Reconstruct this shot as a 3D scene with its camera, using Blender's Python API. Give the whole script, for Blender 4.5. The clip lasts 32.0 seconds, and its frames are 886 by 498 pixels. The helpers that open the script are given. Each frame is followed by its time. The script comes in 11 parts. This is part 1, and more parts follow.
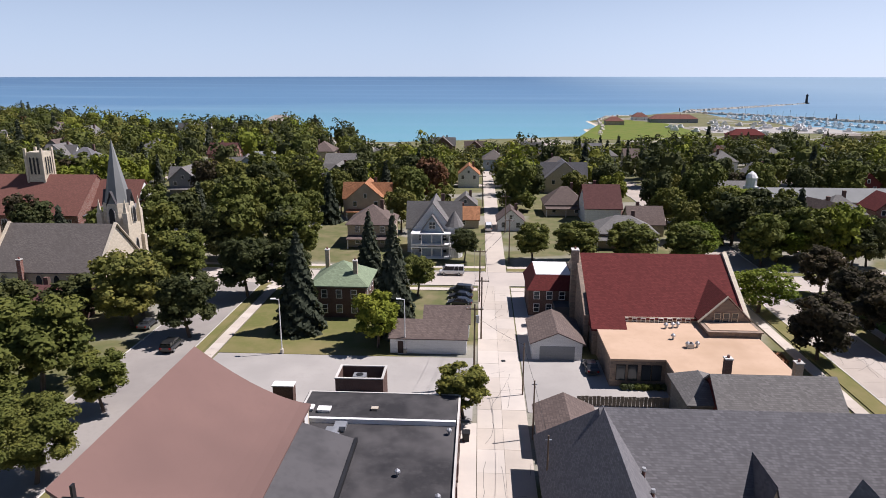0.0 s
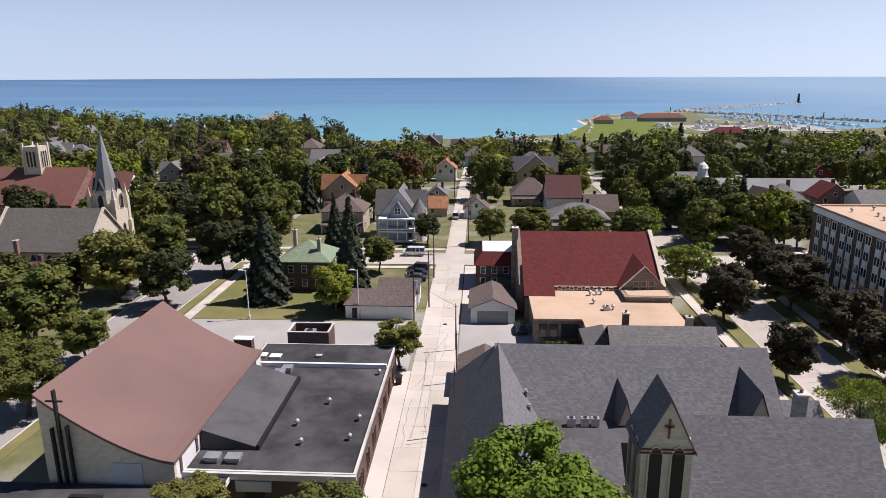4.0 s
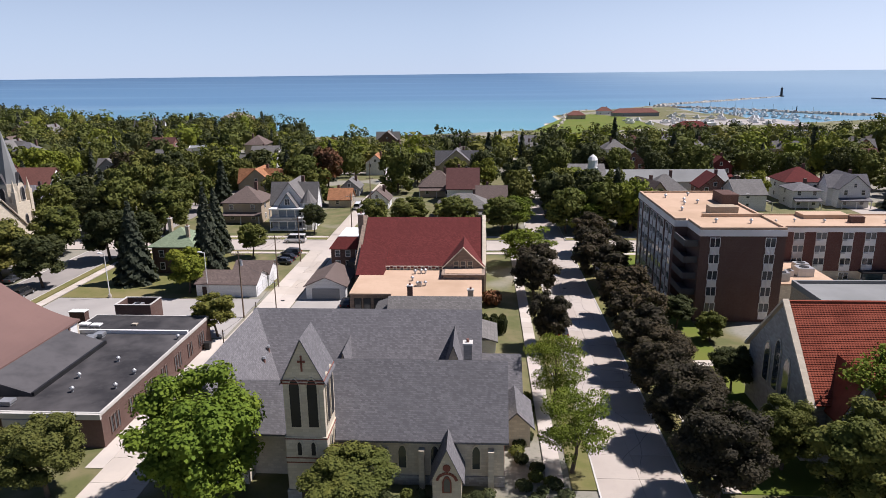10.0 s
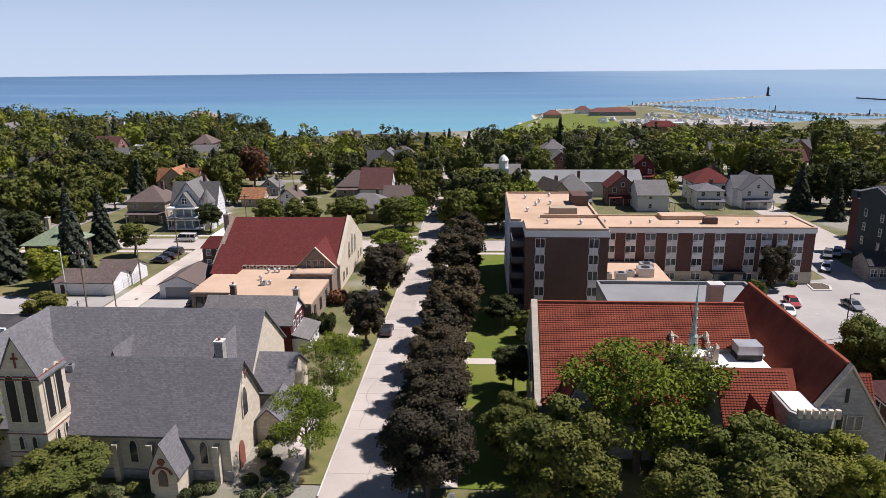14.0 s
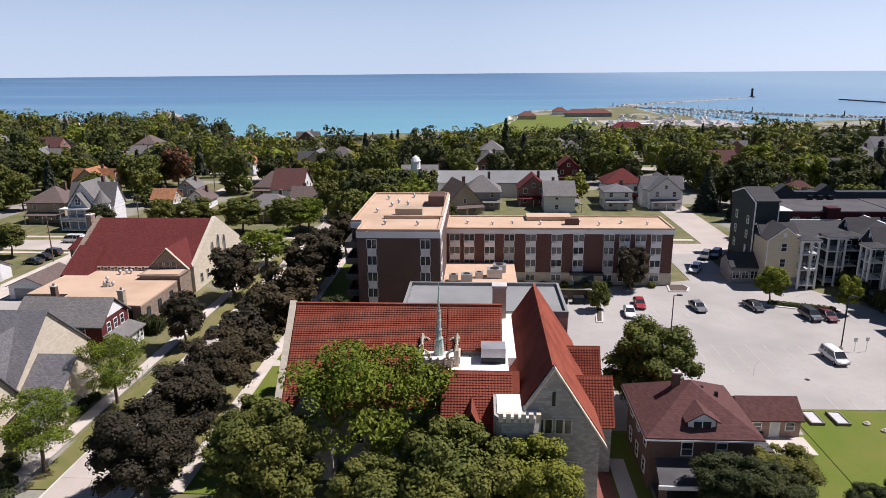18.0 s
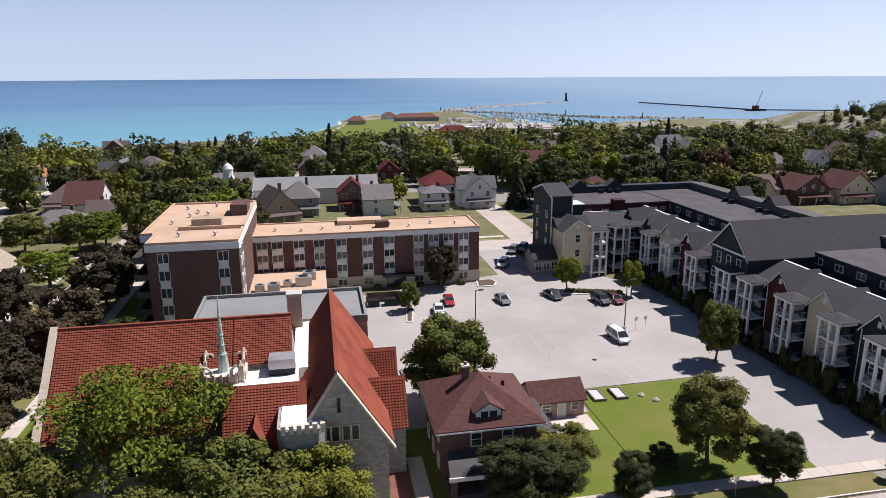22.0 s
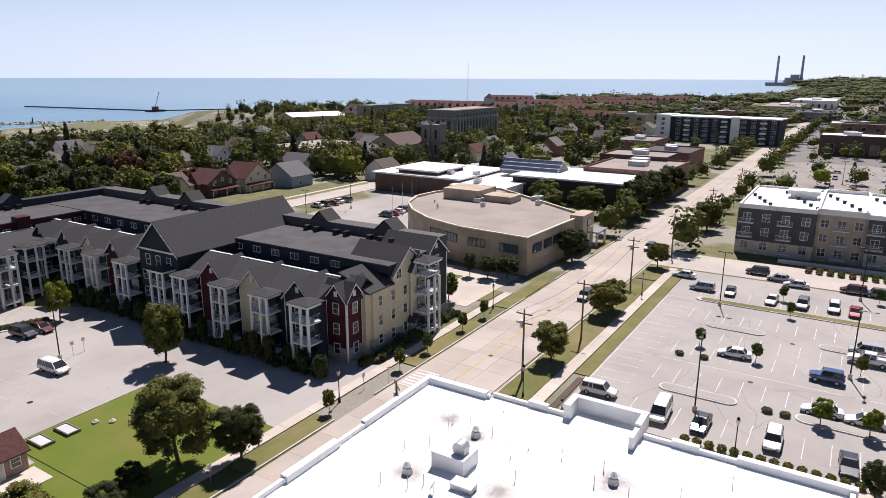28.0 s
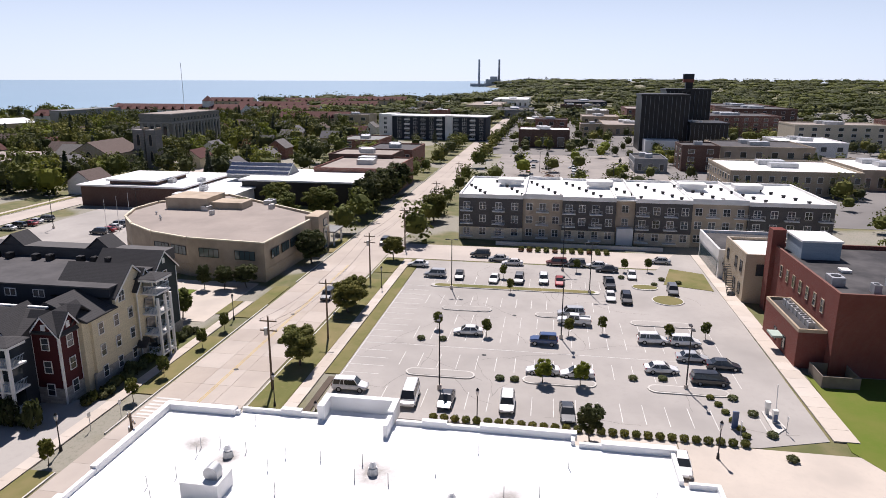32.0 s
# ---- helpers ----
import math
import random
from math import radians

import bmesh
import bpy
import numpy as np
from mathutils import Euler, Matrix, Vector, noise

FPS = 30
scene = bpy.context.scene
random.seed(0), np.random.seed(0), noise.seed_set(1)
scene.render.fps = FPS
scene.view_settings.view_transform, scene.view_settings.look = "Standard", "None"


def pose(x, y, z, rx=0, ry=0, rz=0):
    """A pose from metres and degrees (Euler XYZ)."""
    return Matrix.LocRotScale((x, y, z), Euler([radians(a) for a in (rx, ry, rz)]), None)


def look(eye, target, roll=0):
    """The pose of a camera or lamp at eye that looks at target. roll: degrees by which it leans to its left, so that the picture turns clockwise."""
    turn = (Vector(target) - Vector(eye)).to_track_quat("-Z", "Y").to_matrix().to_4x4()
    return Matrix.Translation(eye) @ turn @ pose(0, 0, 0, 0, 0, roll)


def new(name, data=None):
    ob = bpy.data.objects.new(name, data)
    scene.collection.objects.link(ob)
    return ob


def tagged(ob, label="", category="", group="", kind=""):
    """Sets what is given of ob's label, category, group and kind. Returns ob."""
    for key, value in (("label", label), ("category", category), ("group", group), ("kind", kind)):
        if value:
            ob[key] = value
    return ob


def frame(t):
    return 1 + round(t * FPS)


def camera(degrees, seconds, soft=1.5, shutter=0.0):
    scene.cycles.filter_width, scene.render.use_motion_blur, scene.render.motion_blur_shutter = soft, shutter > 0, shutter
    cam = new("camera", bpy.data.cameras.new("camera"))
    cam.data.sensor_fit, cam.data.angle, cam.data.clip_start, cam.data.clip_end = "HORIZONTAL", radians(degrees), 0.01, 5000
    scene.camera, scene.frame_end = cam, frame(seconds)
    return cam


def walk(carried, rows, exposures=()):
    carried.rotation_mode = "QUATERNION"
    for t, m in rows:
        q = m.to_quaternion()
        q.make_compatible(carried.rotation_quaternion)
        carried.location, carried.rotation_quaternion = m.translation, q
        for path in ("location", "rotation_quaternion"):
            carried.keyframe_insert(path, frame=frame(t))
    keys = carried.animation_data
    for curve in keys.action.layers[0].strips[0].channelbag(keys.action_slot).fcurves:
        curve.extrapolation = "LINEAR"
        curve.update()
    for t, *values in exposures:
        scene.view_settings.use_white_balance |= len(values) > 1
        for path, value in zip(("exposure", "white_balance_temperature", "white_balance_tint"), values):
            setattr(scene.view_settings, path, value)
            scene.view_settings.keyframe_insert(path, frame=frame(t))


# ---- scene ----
cam = camera(67.0, 32.0, 0.8)
# seconds, eye in metres, yaw to the left of +y, pitch, roll
PATH = [
    (0, -0.00, -0.00, 41.50, 3.09, -14.71, 0.01),
    (0.5, 0.87, -1.43, 41.39, 3.04, -14.71, 0.03),
    (1, 1.85, -2.86, 41.20, 3.04, -14.68, 0.02),
    (1.5, 2.96, -4.33, 40.95, 3.05, -14.64, -0.01),
    (2, 4.16, -5.87, 40.74, 3.06, -14.61, -0.03),
    (2.5, 5.41, -7.53, 40.61, 3.06, -14.60, -0.04),
    (3, 6.72, -9.25, 40.58, 3.06, -14.59, -0.07),
    (3.5, 8.08, -11.00, 40.58, 3.10, -14.58, -0.14),
    (5.5, 14.82, -17.57, 40.74, 3.21, -14.84, -0.43),
    (6, 17.18, -18.85, 40.80, 3.26, -14.87, -0.49),
    (6.5, 19.65, -20.00, 40.85, 3.30, -14.90, -0.57),
    (7, 22.28, -20.98, 40.89, 3.30, -14.91, -0.62),
    (7.5, 25.07, -21.76, 40.92, 3.28, -14.91, -0.64),
    (8, 28.01, -22.38, 40.94, 3.28, -14.90, -0.66),
    (8.5, 31.07, -22.84, 40.96, 3.31, -14.89, -0.67),
    (9, 34.23, -23.18, 40.98, 3.34, -14.88, -0.67),
    (9.5, 37.47, -23.43, 41.02, 3.34, -14.88, -0.66),
    (10, 40.79, -23.61, 41.08, 3.34, -14.90, -0.67),
    (10.5, 44.19, -23.75, 41.16, 3.36, -14.91, -0.70),
    (11, 47.65, -23.87, 41.24, 3.38, -14.92, -0.72),
    (11.5, 51.15, -23.96, 41.32, 3.39, -14.94, -0.71),
    (12, 54.68, -24.02, 41.39, 3.40, -14.95, -0.70),
    (12.5, 58.25, -24.06, 41.47, 3.42, -14.97, -0.68),
    (13, 61.85, -24.05, 41.53, 3.43, -15.00, -0.64),
    (13.5, 65.47, -23.97, 41.57, 3.42, -15.03, -0.57),
    (14, 69.10, -23.84, 41.57, 3.40, -15.04, -0.53),
    (14.5, 72.74, -23.69, 41.55, 3.39, -15.03, -0.53),
    (16.5, 86.81, -21.57, 41.09, 3.32, -14.97, -0.62),
    (17, 90.34, -21.48, 40.98, 3.35, -14.90, -0.65),
    (17.5, 93.65, -21.39, 40.95, 3.34, -14.89, -0.60),
    (18, 96.52, -21.30, 41.01, 3.27, -14.93, -0.49),
    (18.5, 98.79, -21.19, 41.10, 3.24, -14.94, -0.44),
    (19, 100.45, -21.04, 41.15, 3.32, -14.88, -0.53),
    (19.5, 101.54, -20.87, 41.13, 3.24, -14.75, -0.70),
    (20, 102.16, -20.70, 41.03, 2.17, -14.68, -0.79),
    (20.5, 102.44, -20.58, 40.88, -0.32, -14.66, -0.75),
    (21, 102.53, -20.53, 40.73, -3.51, -14.63, -0.63),
    (21.5, 102.55, -20.52, 40.60, -6.97, -14.60, -0.46),
    (22, 102.61, -20.55, 40.52, -10.62, -14.59, -0.33),
    (22.5, 102.75, -20.60, 40.46, -14.39, -14.56, -0.24),
    (23, 102.91, -20.67, 40.41, -18.34, -14.53, -0.16),
    (23.5, 103.02, -20.71, 40.37, -22.45, -14.52, -0.08),
    (24, 103.07, -20.69, 40.33, -26.66, -14.53, 0.02),
    (24.5, 103.09, -20.64, 40.30, -30.89, -14.54, 0.11),
    (25, 103.12, -20.63, 40.27, -35.07, -14.53, 0.13),
    (25.5, 103.14, -20.62, 40.24, -39.24, -14.50, 0.13),
    (26, 103.13, -20.60, 40.24, -43.41, -14.50, 0.16),
    (26.5, 103.08, -20.55, 40.26, -47.47, -14.52, 0.19),
    (28.5, 103.14, -20.57, 40.26, -61.47, -14.51, 0.14),
    (29, 103.24, -20.56, 40.19, -64.85, -14.45, 0.14),
    (29.5, 103.32, -20.55, 40.13, -68.16, -14.41, 0.14),
    (30, 103.39, -20.55, 40.08, -71.14, -14.39, 0.15),
    (30.5, 103.43, -20.54, 40.05, -73.63, -14.36, 0.17),
    (31, 103.44, -20.54, 40.04, -76.09, -14.35, 0.18),
    (31.5, 103.42, -20.54, 40.05, -78.62, -14.35, 0.20),
    (32, 103.37, -20.55, 40.07, -80.92, -14.34, 0.22),
]
walk(cam, [(t, pose(x, y, z, 0, 0, yaw) @ pose(0, 0, 0, 90 + pitch, 0, 0) @ pose(0, 0, 0, 0, 0, roll)) for t, x, y, z, yaw, pitch, roll in PATH],
     [(0, 0.5, 6180, 19), (20, 0.5, 6180, 19), (26, 0.53, 6350, 19), (32, 0.52, 6350, 19)])

# ---------- light ----------
SUN = Vector((0.525, 0.15, 0.838)).normalized()
sky_world = bpy.data.worlds.new("sky")
scene.world = sky_world
sky_world.use_nodes = True
wn = sky_world.node_tree
sky = wn.nodes.new("ShaderNodeTexSky")
sky.sky_type, sky.sun_disc = "NISHITA", False
sky.sun_elevation, sky.sun_rotation = math.asin(SUN.z), math.atan2(SUN.x, SUN.y)
sky.altitude, sky.air_density, sky.dust_density, sky.ozone_density = 1200, 0.9, 0.0, 3.0
wn.nodes["Background"].inputs[1].default_value = 0.0455
pale = wn.nodes.new("ShaderNodeMix")   # thin high haze whitens the clear sky
pale.data_type = "RGBA"
glow = wn.nodes.new("ShaderNodeMix")   # whiter on the side of the sun
glow.data_type = "RGBA"
glow.inputs[6].default_value, glow.inputs[7].default_value = (9.2, 11.3, 13.8, 1.0), (13.4, 15.2, 17.4, 1.0)
side = wn.nodes.new("ShaderNodeVectorMath")
side.operation = "DOT_PRODUCT"
side.inputs[1].default_value = Vector((SUN.x, SUN.y, 0)).normalized()
near_sun = wn.nodes.new("ShaderNodeMapRange")
near_sun.inputs[1].default_value, near_sun.inputs[2].default_value = 0.25, 1.0
wn.links.new(side.outputs["Value"], near_sun.inputs[0])
wn.links.new(near_sun.outputs[0], glow.inputs[0])
wn.links.new(glow.outputs[2], pale.inputs[7])
up = wn.nodes.new("ShaderNodeSeparateXYZ")
way = wn.nodes.new("ShaderNodeTexCoord").outputs["Generated"]
wn.links.new(way, up.inputs[0])
wn.links.new(way, side.inputs[0])
haze = wn.nodes.new("ShaderNodeMapRange")
haze.interpolation_type = "SMOOTHSTEP"
haze.inputs[1].default_value, haze.inputs[2].default_value, haze.inputs[3].default_value, haze.inputs[4].default_value = 0.0, 0.32, 0.82, 0.0
wn.links.new(up.outputs[2], haze.inputs[0])
wn.links.new(haze.outputs[0], pale.inputs[0])
wn.links.new(sky.outputs[0], pale.inputs[6])
wn.links.new(pale.outputs[2], wn.nodes["Background"].inputs[0])
sun = new("sun", bpy.data.lights.new("sun", "SUN"))
sun.data.energy, sun.data.angle, sun.data.color = 4.6, radians(0.53), (1.0, 0.95, 0.88)
sun.matrix_basis = look(SUN * 100, (0, 0, 0))


# ---------- materials ----------
def nodes_of(name):
    m = bpy.data.materials.new(name)
    m.use_nodes = True
    nt = m.node_tree
    return m, nt, nt.nodes["Principled BSDF"]


def rgb(c):
    return (c[0], c[1], c[2], 1.0)


def mixnode(nt, a, b, fac, kind="MIX"):
    n = nt.nodes.new("ShaderNodeMix")
    n.data_type, n.blend_type = "RGBA", kind
    for sock, v in ((n.inputs[0], fac), (n.inputs[6], a), (n.inputs[7], b)):
        if isinstance(v, (int, float)):
            sock.default_value = v
        elif isinstance(v, tuple):
            sock.default_value = rgb(v)
        else:
            nt.links.new(v, sock)
    return n.outputs[2]


def ramp(nt, src, lo, hi, a=0.0, b=1.0):
    n = nt.nodes.new("ShaderNodeMapRange")
    n.inputs[1].default_value, n.inputs[2].default_value, n.inputs[3].default_value, n.inputs[4].default_value = lo, hi, a, b
    nt.links.new(src, n.inputs[0])
    return n.outputs[0]


def noise_of(nt, vec, scale, detail=4.0, rough=0.6):
    n = nt.nodes.new("ShaderNodeTexNoise")
    n.inputs["Scale"].default_value, n.inputs["Detail"].default_value, n.inputs["Roughness"].default_value = scale, detail, rough
    nt.links.new(vec, n.inputs["Vector"])
    return n.outputs[0]


def coords(nt, kind="Object"):
    return nt.nodes.new("ShaderNodeTexCoord").outputs[kind]


def world_coords(nt):
    return nt.nodes.new("ShaderNodeNewGeometry").outputs["Position"]


def bump(nt, bsdf, height, strength, dist=0.05):
    n = nt.nodes.new("ShaderNodeBump")
    n.inputs["Strength"].default_value, n.inputs["Distance"].default_value = strength, dist
    nt.links.new(height, n.inputs["Height"])
    nt.links.new(n.outputs[0], bsdf.inputs["Normal"])


def mat(name, col, dark=None, big=0.15, fine=3.0, rough=0.85, metal=0.0, relief=0.0, vary=0.0, spec=0.3):
    """A worn surface: its colour drifts towards dark at two scales."""
    m, nt, b = nodes_of(name)
    dark = dark or tuple(c * 0.72 for c in col)
    p = world_coords(nt)
    n1, n2 = noise_of(nt, p, big, 3.0), noise_of(nt, p, fine, 5.0, 0.7)
    c = mixnode(nt, col, dark, ramp(nt, n1, 0.4, 0.7))
    c = mixnode(nt, c, dark, ramp(nt, n2, 0.5, 0.85, 0.0, 0.6))
    if vary:
        r = nt.nodes.new("ShaderNodeObjectInfo").outputs["Random"]
        c = mixnode(nt, c, (1.0, 1.0, 1.0), ramp(nt, r, 0, 1, 0.0, vary), "MIX")
        c = mixnode(nt, c, dark, ramp(nt, r, 1, 0, 0.0, vary * 2))
    nt.links.new(c, b.inputs["Base Color"])
    b.inputs["Roughness"].default_value, b.inputs["Metallic"].default_value = rough, metal
    b.inputs["Specular IOR Level"].default_value = spec
    if relief:
        bump(nt, b, n2, relief)
    return m


def coursed(name, col, mortar, bw, bh, dark=None, rough=0.9, relief=0.4, msize=0.012, flat=False, mix=0.5, spec=0.2):
    """Bricks, blocks, shingles or siding laid in courses up a wall or a slope."""
    m, nt, b = nodes_of(name)
    dark = dark or tuple(c * 0.6 for c in col)
    o = coords(nt)
    sep = nt.nodes.new("ShaderNodeSeparateXYZ")
    nt.links.new(o, sep.inputs[0])
    add = nt.nodes.new("ShaderNodeMath")
    nt.links.new(sep.outputs[0], add.inputs[0])
    nt.links.new(sep.outputs[1], add.inputs[1])
    comb = nt.nodes.new("ShaderNodeCombineXYZ")
    if flat:
        nt.links.new(sep.outputs[0], comb.inputs[0])
        nt.links.new(sep.outputs[1], comb.inputs[1])
    else:
        nt.links.new(add.outputs[0], comb.inputs[0])
        nt.links.new(sep.outputs[2], comb.inputs[1])
    t = nt.nodes.new("ShaderNodeTexBrick")
    t.inputs["Color1"].default_value, t.inputs["Color2"].default_value, t.inputs["Mortar"].default_value = rgb(col), rgb(dark), rgb(mortar)
    t.inputs["Scale"].default_value, t.inputs["Mortar Size"].default_value, t.inputs["Bias"].default_value = 1.0, msize, mix * 2 - 1
    t.inputs["Brick Width"].default_value, t.inputs["Row Height"].default_value = bw, bh
    nt.links.new(comb.outputs[0], t.inputs["Vector"])
    n1, n2 = noise_of(nt, o, 0.22, 4.0), noise_of(nt, o, 5.0, 4.0, 0.7)
    c = mixnode(nt, t.outputs[0], dark, ramp(nt, n1, 0.45, 0.75, 0.0, 0.6))
    c = mixnode(nt, c, dark, ramp(nt, n2, 0.5, 0.8, 0.0, 0.5))
    nt.links.new(c, b.inputs["Base Color"])
    b.inputs["Roughness"].default_value = rough
    b.inputs["Specular IOR Level"].default_value = spec
    bump(nt, b, t.outputs[1], -relief, 0.02)
    return m


def leafy(name, a, b2, c2, sheen=0.25):
    """Foliage: hue by tree and by stretch of crown, a little by leaf; light passes through."""
    m, nt, b = nodes_of(name)
    r1 = nt.nodes.new("ShaderNodeNewGeometry").outputs["Random Per Island"]
    r2 = nt.nodes.new("ShaderNodeObjectInfo").outputs["Random"]
    p = world_coords(nt)
    n1, n2 = noise_of(nt, p, 0.5, 3.0), noise_of(nt, p, 0.085, 1.0)
    c = mixnode(nt, a, c2, ramp(nt, n2, 0.42, 0.66))
    c = mixnode(nt, c, b2, ramp(nt, r1, 0.0, 1.0, 0.0, 0.75))
    c = mixnode(nt, c, c2, ramp(nt, n1, 0.5, 0.72, 0.0, 0.5))
    c = mixnode(nt, c, b2, ramp(nt, r2, 0, 1, 0.0, 0.6))
    nt.links.new(c, b.inputs["Base Color"])
    b.inputs["Roughness"].default_value, b.inputs["Specular IOR Level"].default_value = 0.75, sheen * 0.4
    tr = nt.nodes.new("ShaderNodeBsdfTranslucent")
    nt.links.new(mixnode(nt, c, (0.3, 0.36, 0.05), 0.2), tr.inputs[0])
    mx = nt.nodes.new("ShaderNodeMixShader")
    mx.inputs[0].default_value = 0.13
    nt.links.new(b.outputs[0], mx.inputs[1])
    nt.links.new(tr.outputs[0], mx.inputs[2])
    nt.links.new(mx.outputs[0], nt.nodes["Material Output"].inputs[0])
    return m


def glassy(name, col, rough=0.08):
    m, nt, b = nodes_of(name)
    r = nt.nodes.new("ShaderNodeObjectInfo").outputs["Random"]
    nt.links.new(mixnode(nt, col, tuple(min(1, c * 2.2 + 0.02) for c in col), r), b.inputs["Base Color"])
    b.inputs["Roughness"].default_value, b.inputs["Specular IOR Level"].default_value = rough, 0.7
    return m


M = {}
M["concrete"] = mat("concrete", (0.515, 0.452, 0.38), (0.41, 0.362, 0.31), 0.12, 2.0, 0.9, vary=0.1)
M["joint"] = mat("joint_fill", (0.33, 0.3, 0.27), None, 0.3, 4.0)
M["kerb"] = mat("kerb_concrete", (0.56, 0.54, 0.5), None, 0.2, 3.0)
M["asphalt_pale"] = mat("weathered_asphalt", (0.375, 0.352, 0.325), (0.295, 0.278, 0.258), 0.07, 1.0, 0.95)
M["asphalt"] = mat("asphalt", (0.21, 0.21, 0.21), (0.15, 0.15, 0.155), 0.1, 1.5, 0.95)
M["street"] = mat("street_paving", (0.435, 0.378, 0.322), (0.34, 0.296, 0.256), 0.09, 1.5, 0.92, vary=0.08)
M["street_old"] = mat("worn_street_asphalt", (0.3, 0.275, 0.25), (0.23, 0.21, 0.195), 0.08, 1.4, 0.95)
M["lot_dark"] = mat("dark_lot_asphalt", (0.2, 0.19, 0.18), (0.15, 0.142, 0.135), 0.03, 0.9, 0.95)
M["grass"] = mat("mown_grass", (0.125, 0.13, 0.038), (0.215, 0.175, 0.08), 0.12, 1.3, 0.95, relief=0.5)
M["lawn"] = mat("green_lawn", (0.1, 0.142, 0.014), (0.145, 0.15, 0.03), 0.1, 1.1, 0.95, relief=0.5)
M["soil"] = mat("planting_soil", (0.1, 0.075, 0.055), None, 0.4, 3.0)
M["crack"] = mat("tar_crack_filler", (0.22, 0.205, 0.19), None, 0.5, 3.0)
M["white_line"] = mat("white_road_paint", (0.66, 0.65, 0.62), (0.42, 0.41, 0.39), 0.5, 3.0)
M["line_faint"] = mat("worn_away_paint", (0.47, 0.44, 0.4), (0.38, 0.355, 0.325), 0.5, 3.0)
M["yellow_line"] = mat("yellow_road_paint", (0.55, 0.4, 0.12), None, 0.5, 3.0)
M["white"] = mat("white_paint", (0.78, 0.77, 0.75), (0.66, 0.65, 0.62), 0.2, 2.0, 0.6)
M["cream"] = mat("cream_paint", (0.68, 0.62, 0.47), None, 0.2, 2.0, 0.7)
M["membrane"] = mat("white_roof_membrane", (0.84, 0.84, 0.83), (0.68, 0.67, 0.65), 0.07, 0.8, 0.6)


def dusty_membrane():
    """White roofing with grey-brown dust gathered round the ventilators."""
    m, nt, b = nodes_of("dusty_roof_membrane")
    p = world_coords(nt)
    n1, n2, n3 = noise_of(nt, p, 0.5, 5.0, 0.7), noise_of(nt, p, 0.09, 3.0), noise_of(nt, p, 3.0, 4.0, 0.7)
    c = mixnode(nt, (0.85, 0.85, 0.845), (0.5, 0.48, 0.45), ramp(nt, n2, 0.5, 0.72, 0.0, 0.6))
    c = mixnode(nt, c, (0.7, 0.69, 0.66), ramp(nt, n3, 0.5, 0.8, 0.0, 0.5))
    for x, y, r in ((145.8, 9.6, 3.0), (154.3, 7.5, 2.4), (153.9, -6.3, 3.8), (146.5, -27.4, 3.4), (147.5, 1.6, 2.6), (156.1, 11.4, 2.2), (141, -8, 4.0), (152, -18, 3.0)):
        d = nt.nodes.new("ShaderNodeVectorMath")
        d.operation = "DISTANCE"
        d.inputs[1].default_value = (x, y, 6.3)
        nt.links.new(p, d.inputs[0])
        k = nt.nodes.new("ShaderNodeMath")
        k.operation = "MULTIPLY"
        nt.links.new(ramp(nt, d.outputs[1], 0.3, r, 1.25, 0.0), k.inputs[0])
        nt.links.new(ramp(nt, n1, 0.3, 0.62, 0.5, 1.0), k.inputs[1])
        c = mixnode(nt, c, (0.24, 0.225, 0.205), k.outputs[0])
    nt.links.new(c, b.inputs["Base Color"])
    b.inputs["Roughness"].default_value = 0.6
    return m


M["membrane_dusty"] = dusty_membrane()
M["shingle_grey"] = coursed("grey_shingles", (0.19, 0.184, 0.19), (0.118, 0.114, 0.118), 0.32, 0.15, (0.122, 0.118, 0.123), 0.95, 0.3)
M["shingle_char"] = coursed("charcoal_shingles", (0.066, 0.064, 0.066), (0.04, 0.039, 0.04), 0.32, 0.15, (0.058, 0.057, 0.058), 0.95, 0.3)
M["shingle_mid"] = coursed("weathered_shingles", (0.21, 0.2, 0.19), (0.130, 0.124, 0.118), 0.32, 0.15, (0.139, 0.132, 0.125), 0.95, 0.3)
M["shingle_brown"] = coursed("brown_shingles", (0.17, 0.13, 0.115), (0.105, 0.081, 0.071), 0.32, 0.15, (0.112, 0.086, 0.076), 0.95, 0.3)
M["shingle_maroon"] = coursed("maroon_shingles", (0.13, 0.06, 0.055), (0.081, 0.037, 0.034), 0.32, 0.15, (0.086, 0.040, 0.036), 0.95, 0.3)
M["shingle_red"] = coursed("red_shingles", (0.145, 0.033, 0.03), (0.090, 0.020, 0.019), 0.32, 0.15, (0.096, 0.022, 0.020), 0.95, 0.3)
M["shingle_green"] = coursed("green_shingles", (0.25, 0.31, 0.2), (0.155, 0.192, 0.124), 0.32, 0.15, (0.165, 0.205, 0.132), 0.95, 0.3)
M["shingle_orange"] = coursed("orange_tiles", (0.42, 0.2, 0.1), (0.2, 0.09, 0.05), 0.4, 0.3, None, 0.9, 0.5)
M["shingle_umber"] = coursed("umber_shingles", (0.165, 0.145, 0.132), (0.102, 0.090, 0.082), 0.32, 0.15, (0.109, 0.096, 0.087), 0.95, 0.3)
M["shingle_rust"] = coursed("rust_red_shingles", (0.21, 0.095, 0.075), (0.130, 0.059, 0.046), 0.32, 0.15, (0.139, 0.063, 0.050), 0.95, 0.3)
M["tile_red"] = mat("red_clay_tiles", (0.255, 0.074, 0.047), (0.17, 0.048, 0.031), 0.35, 2.6, 0.95, spec=0.04)
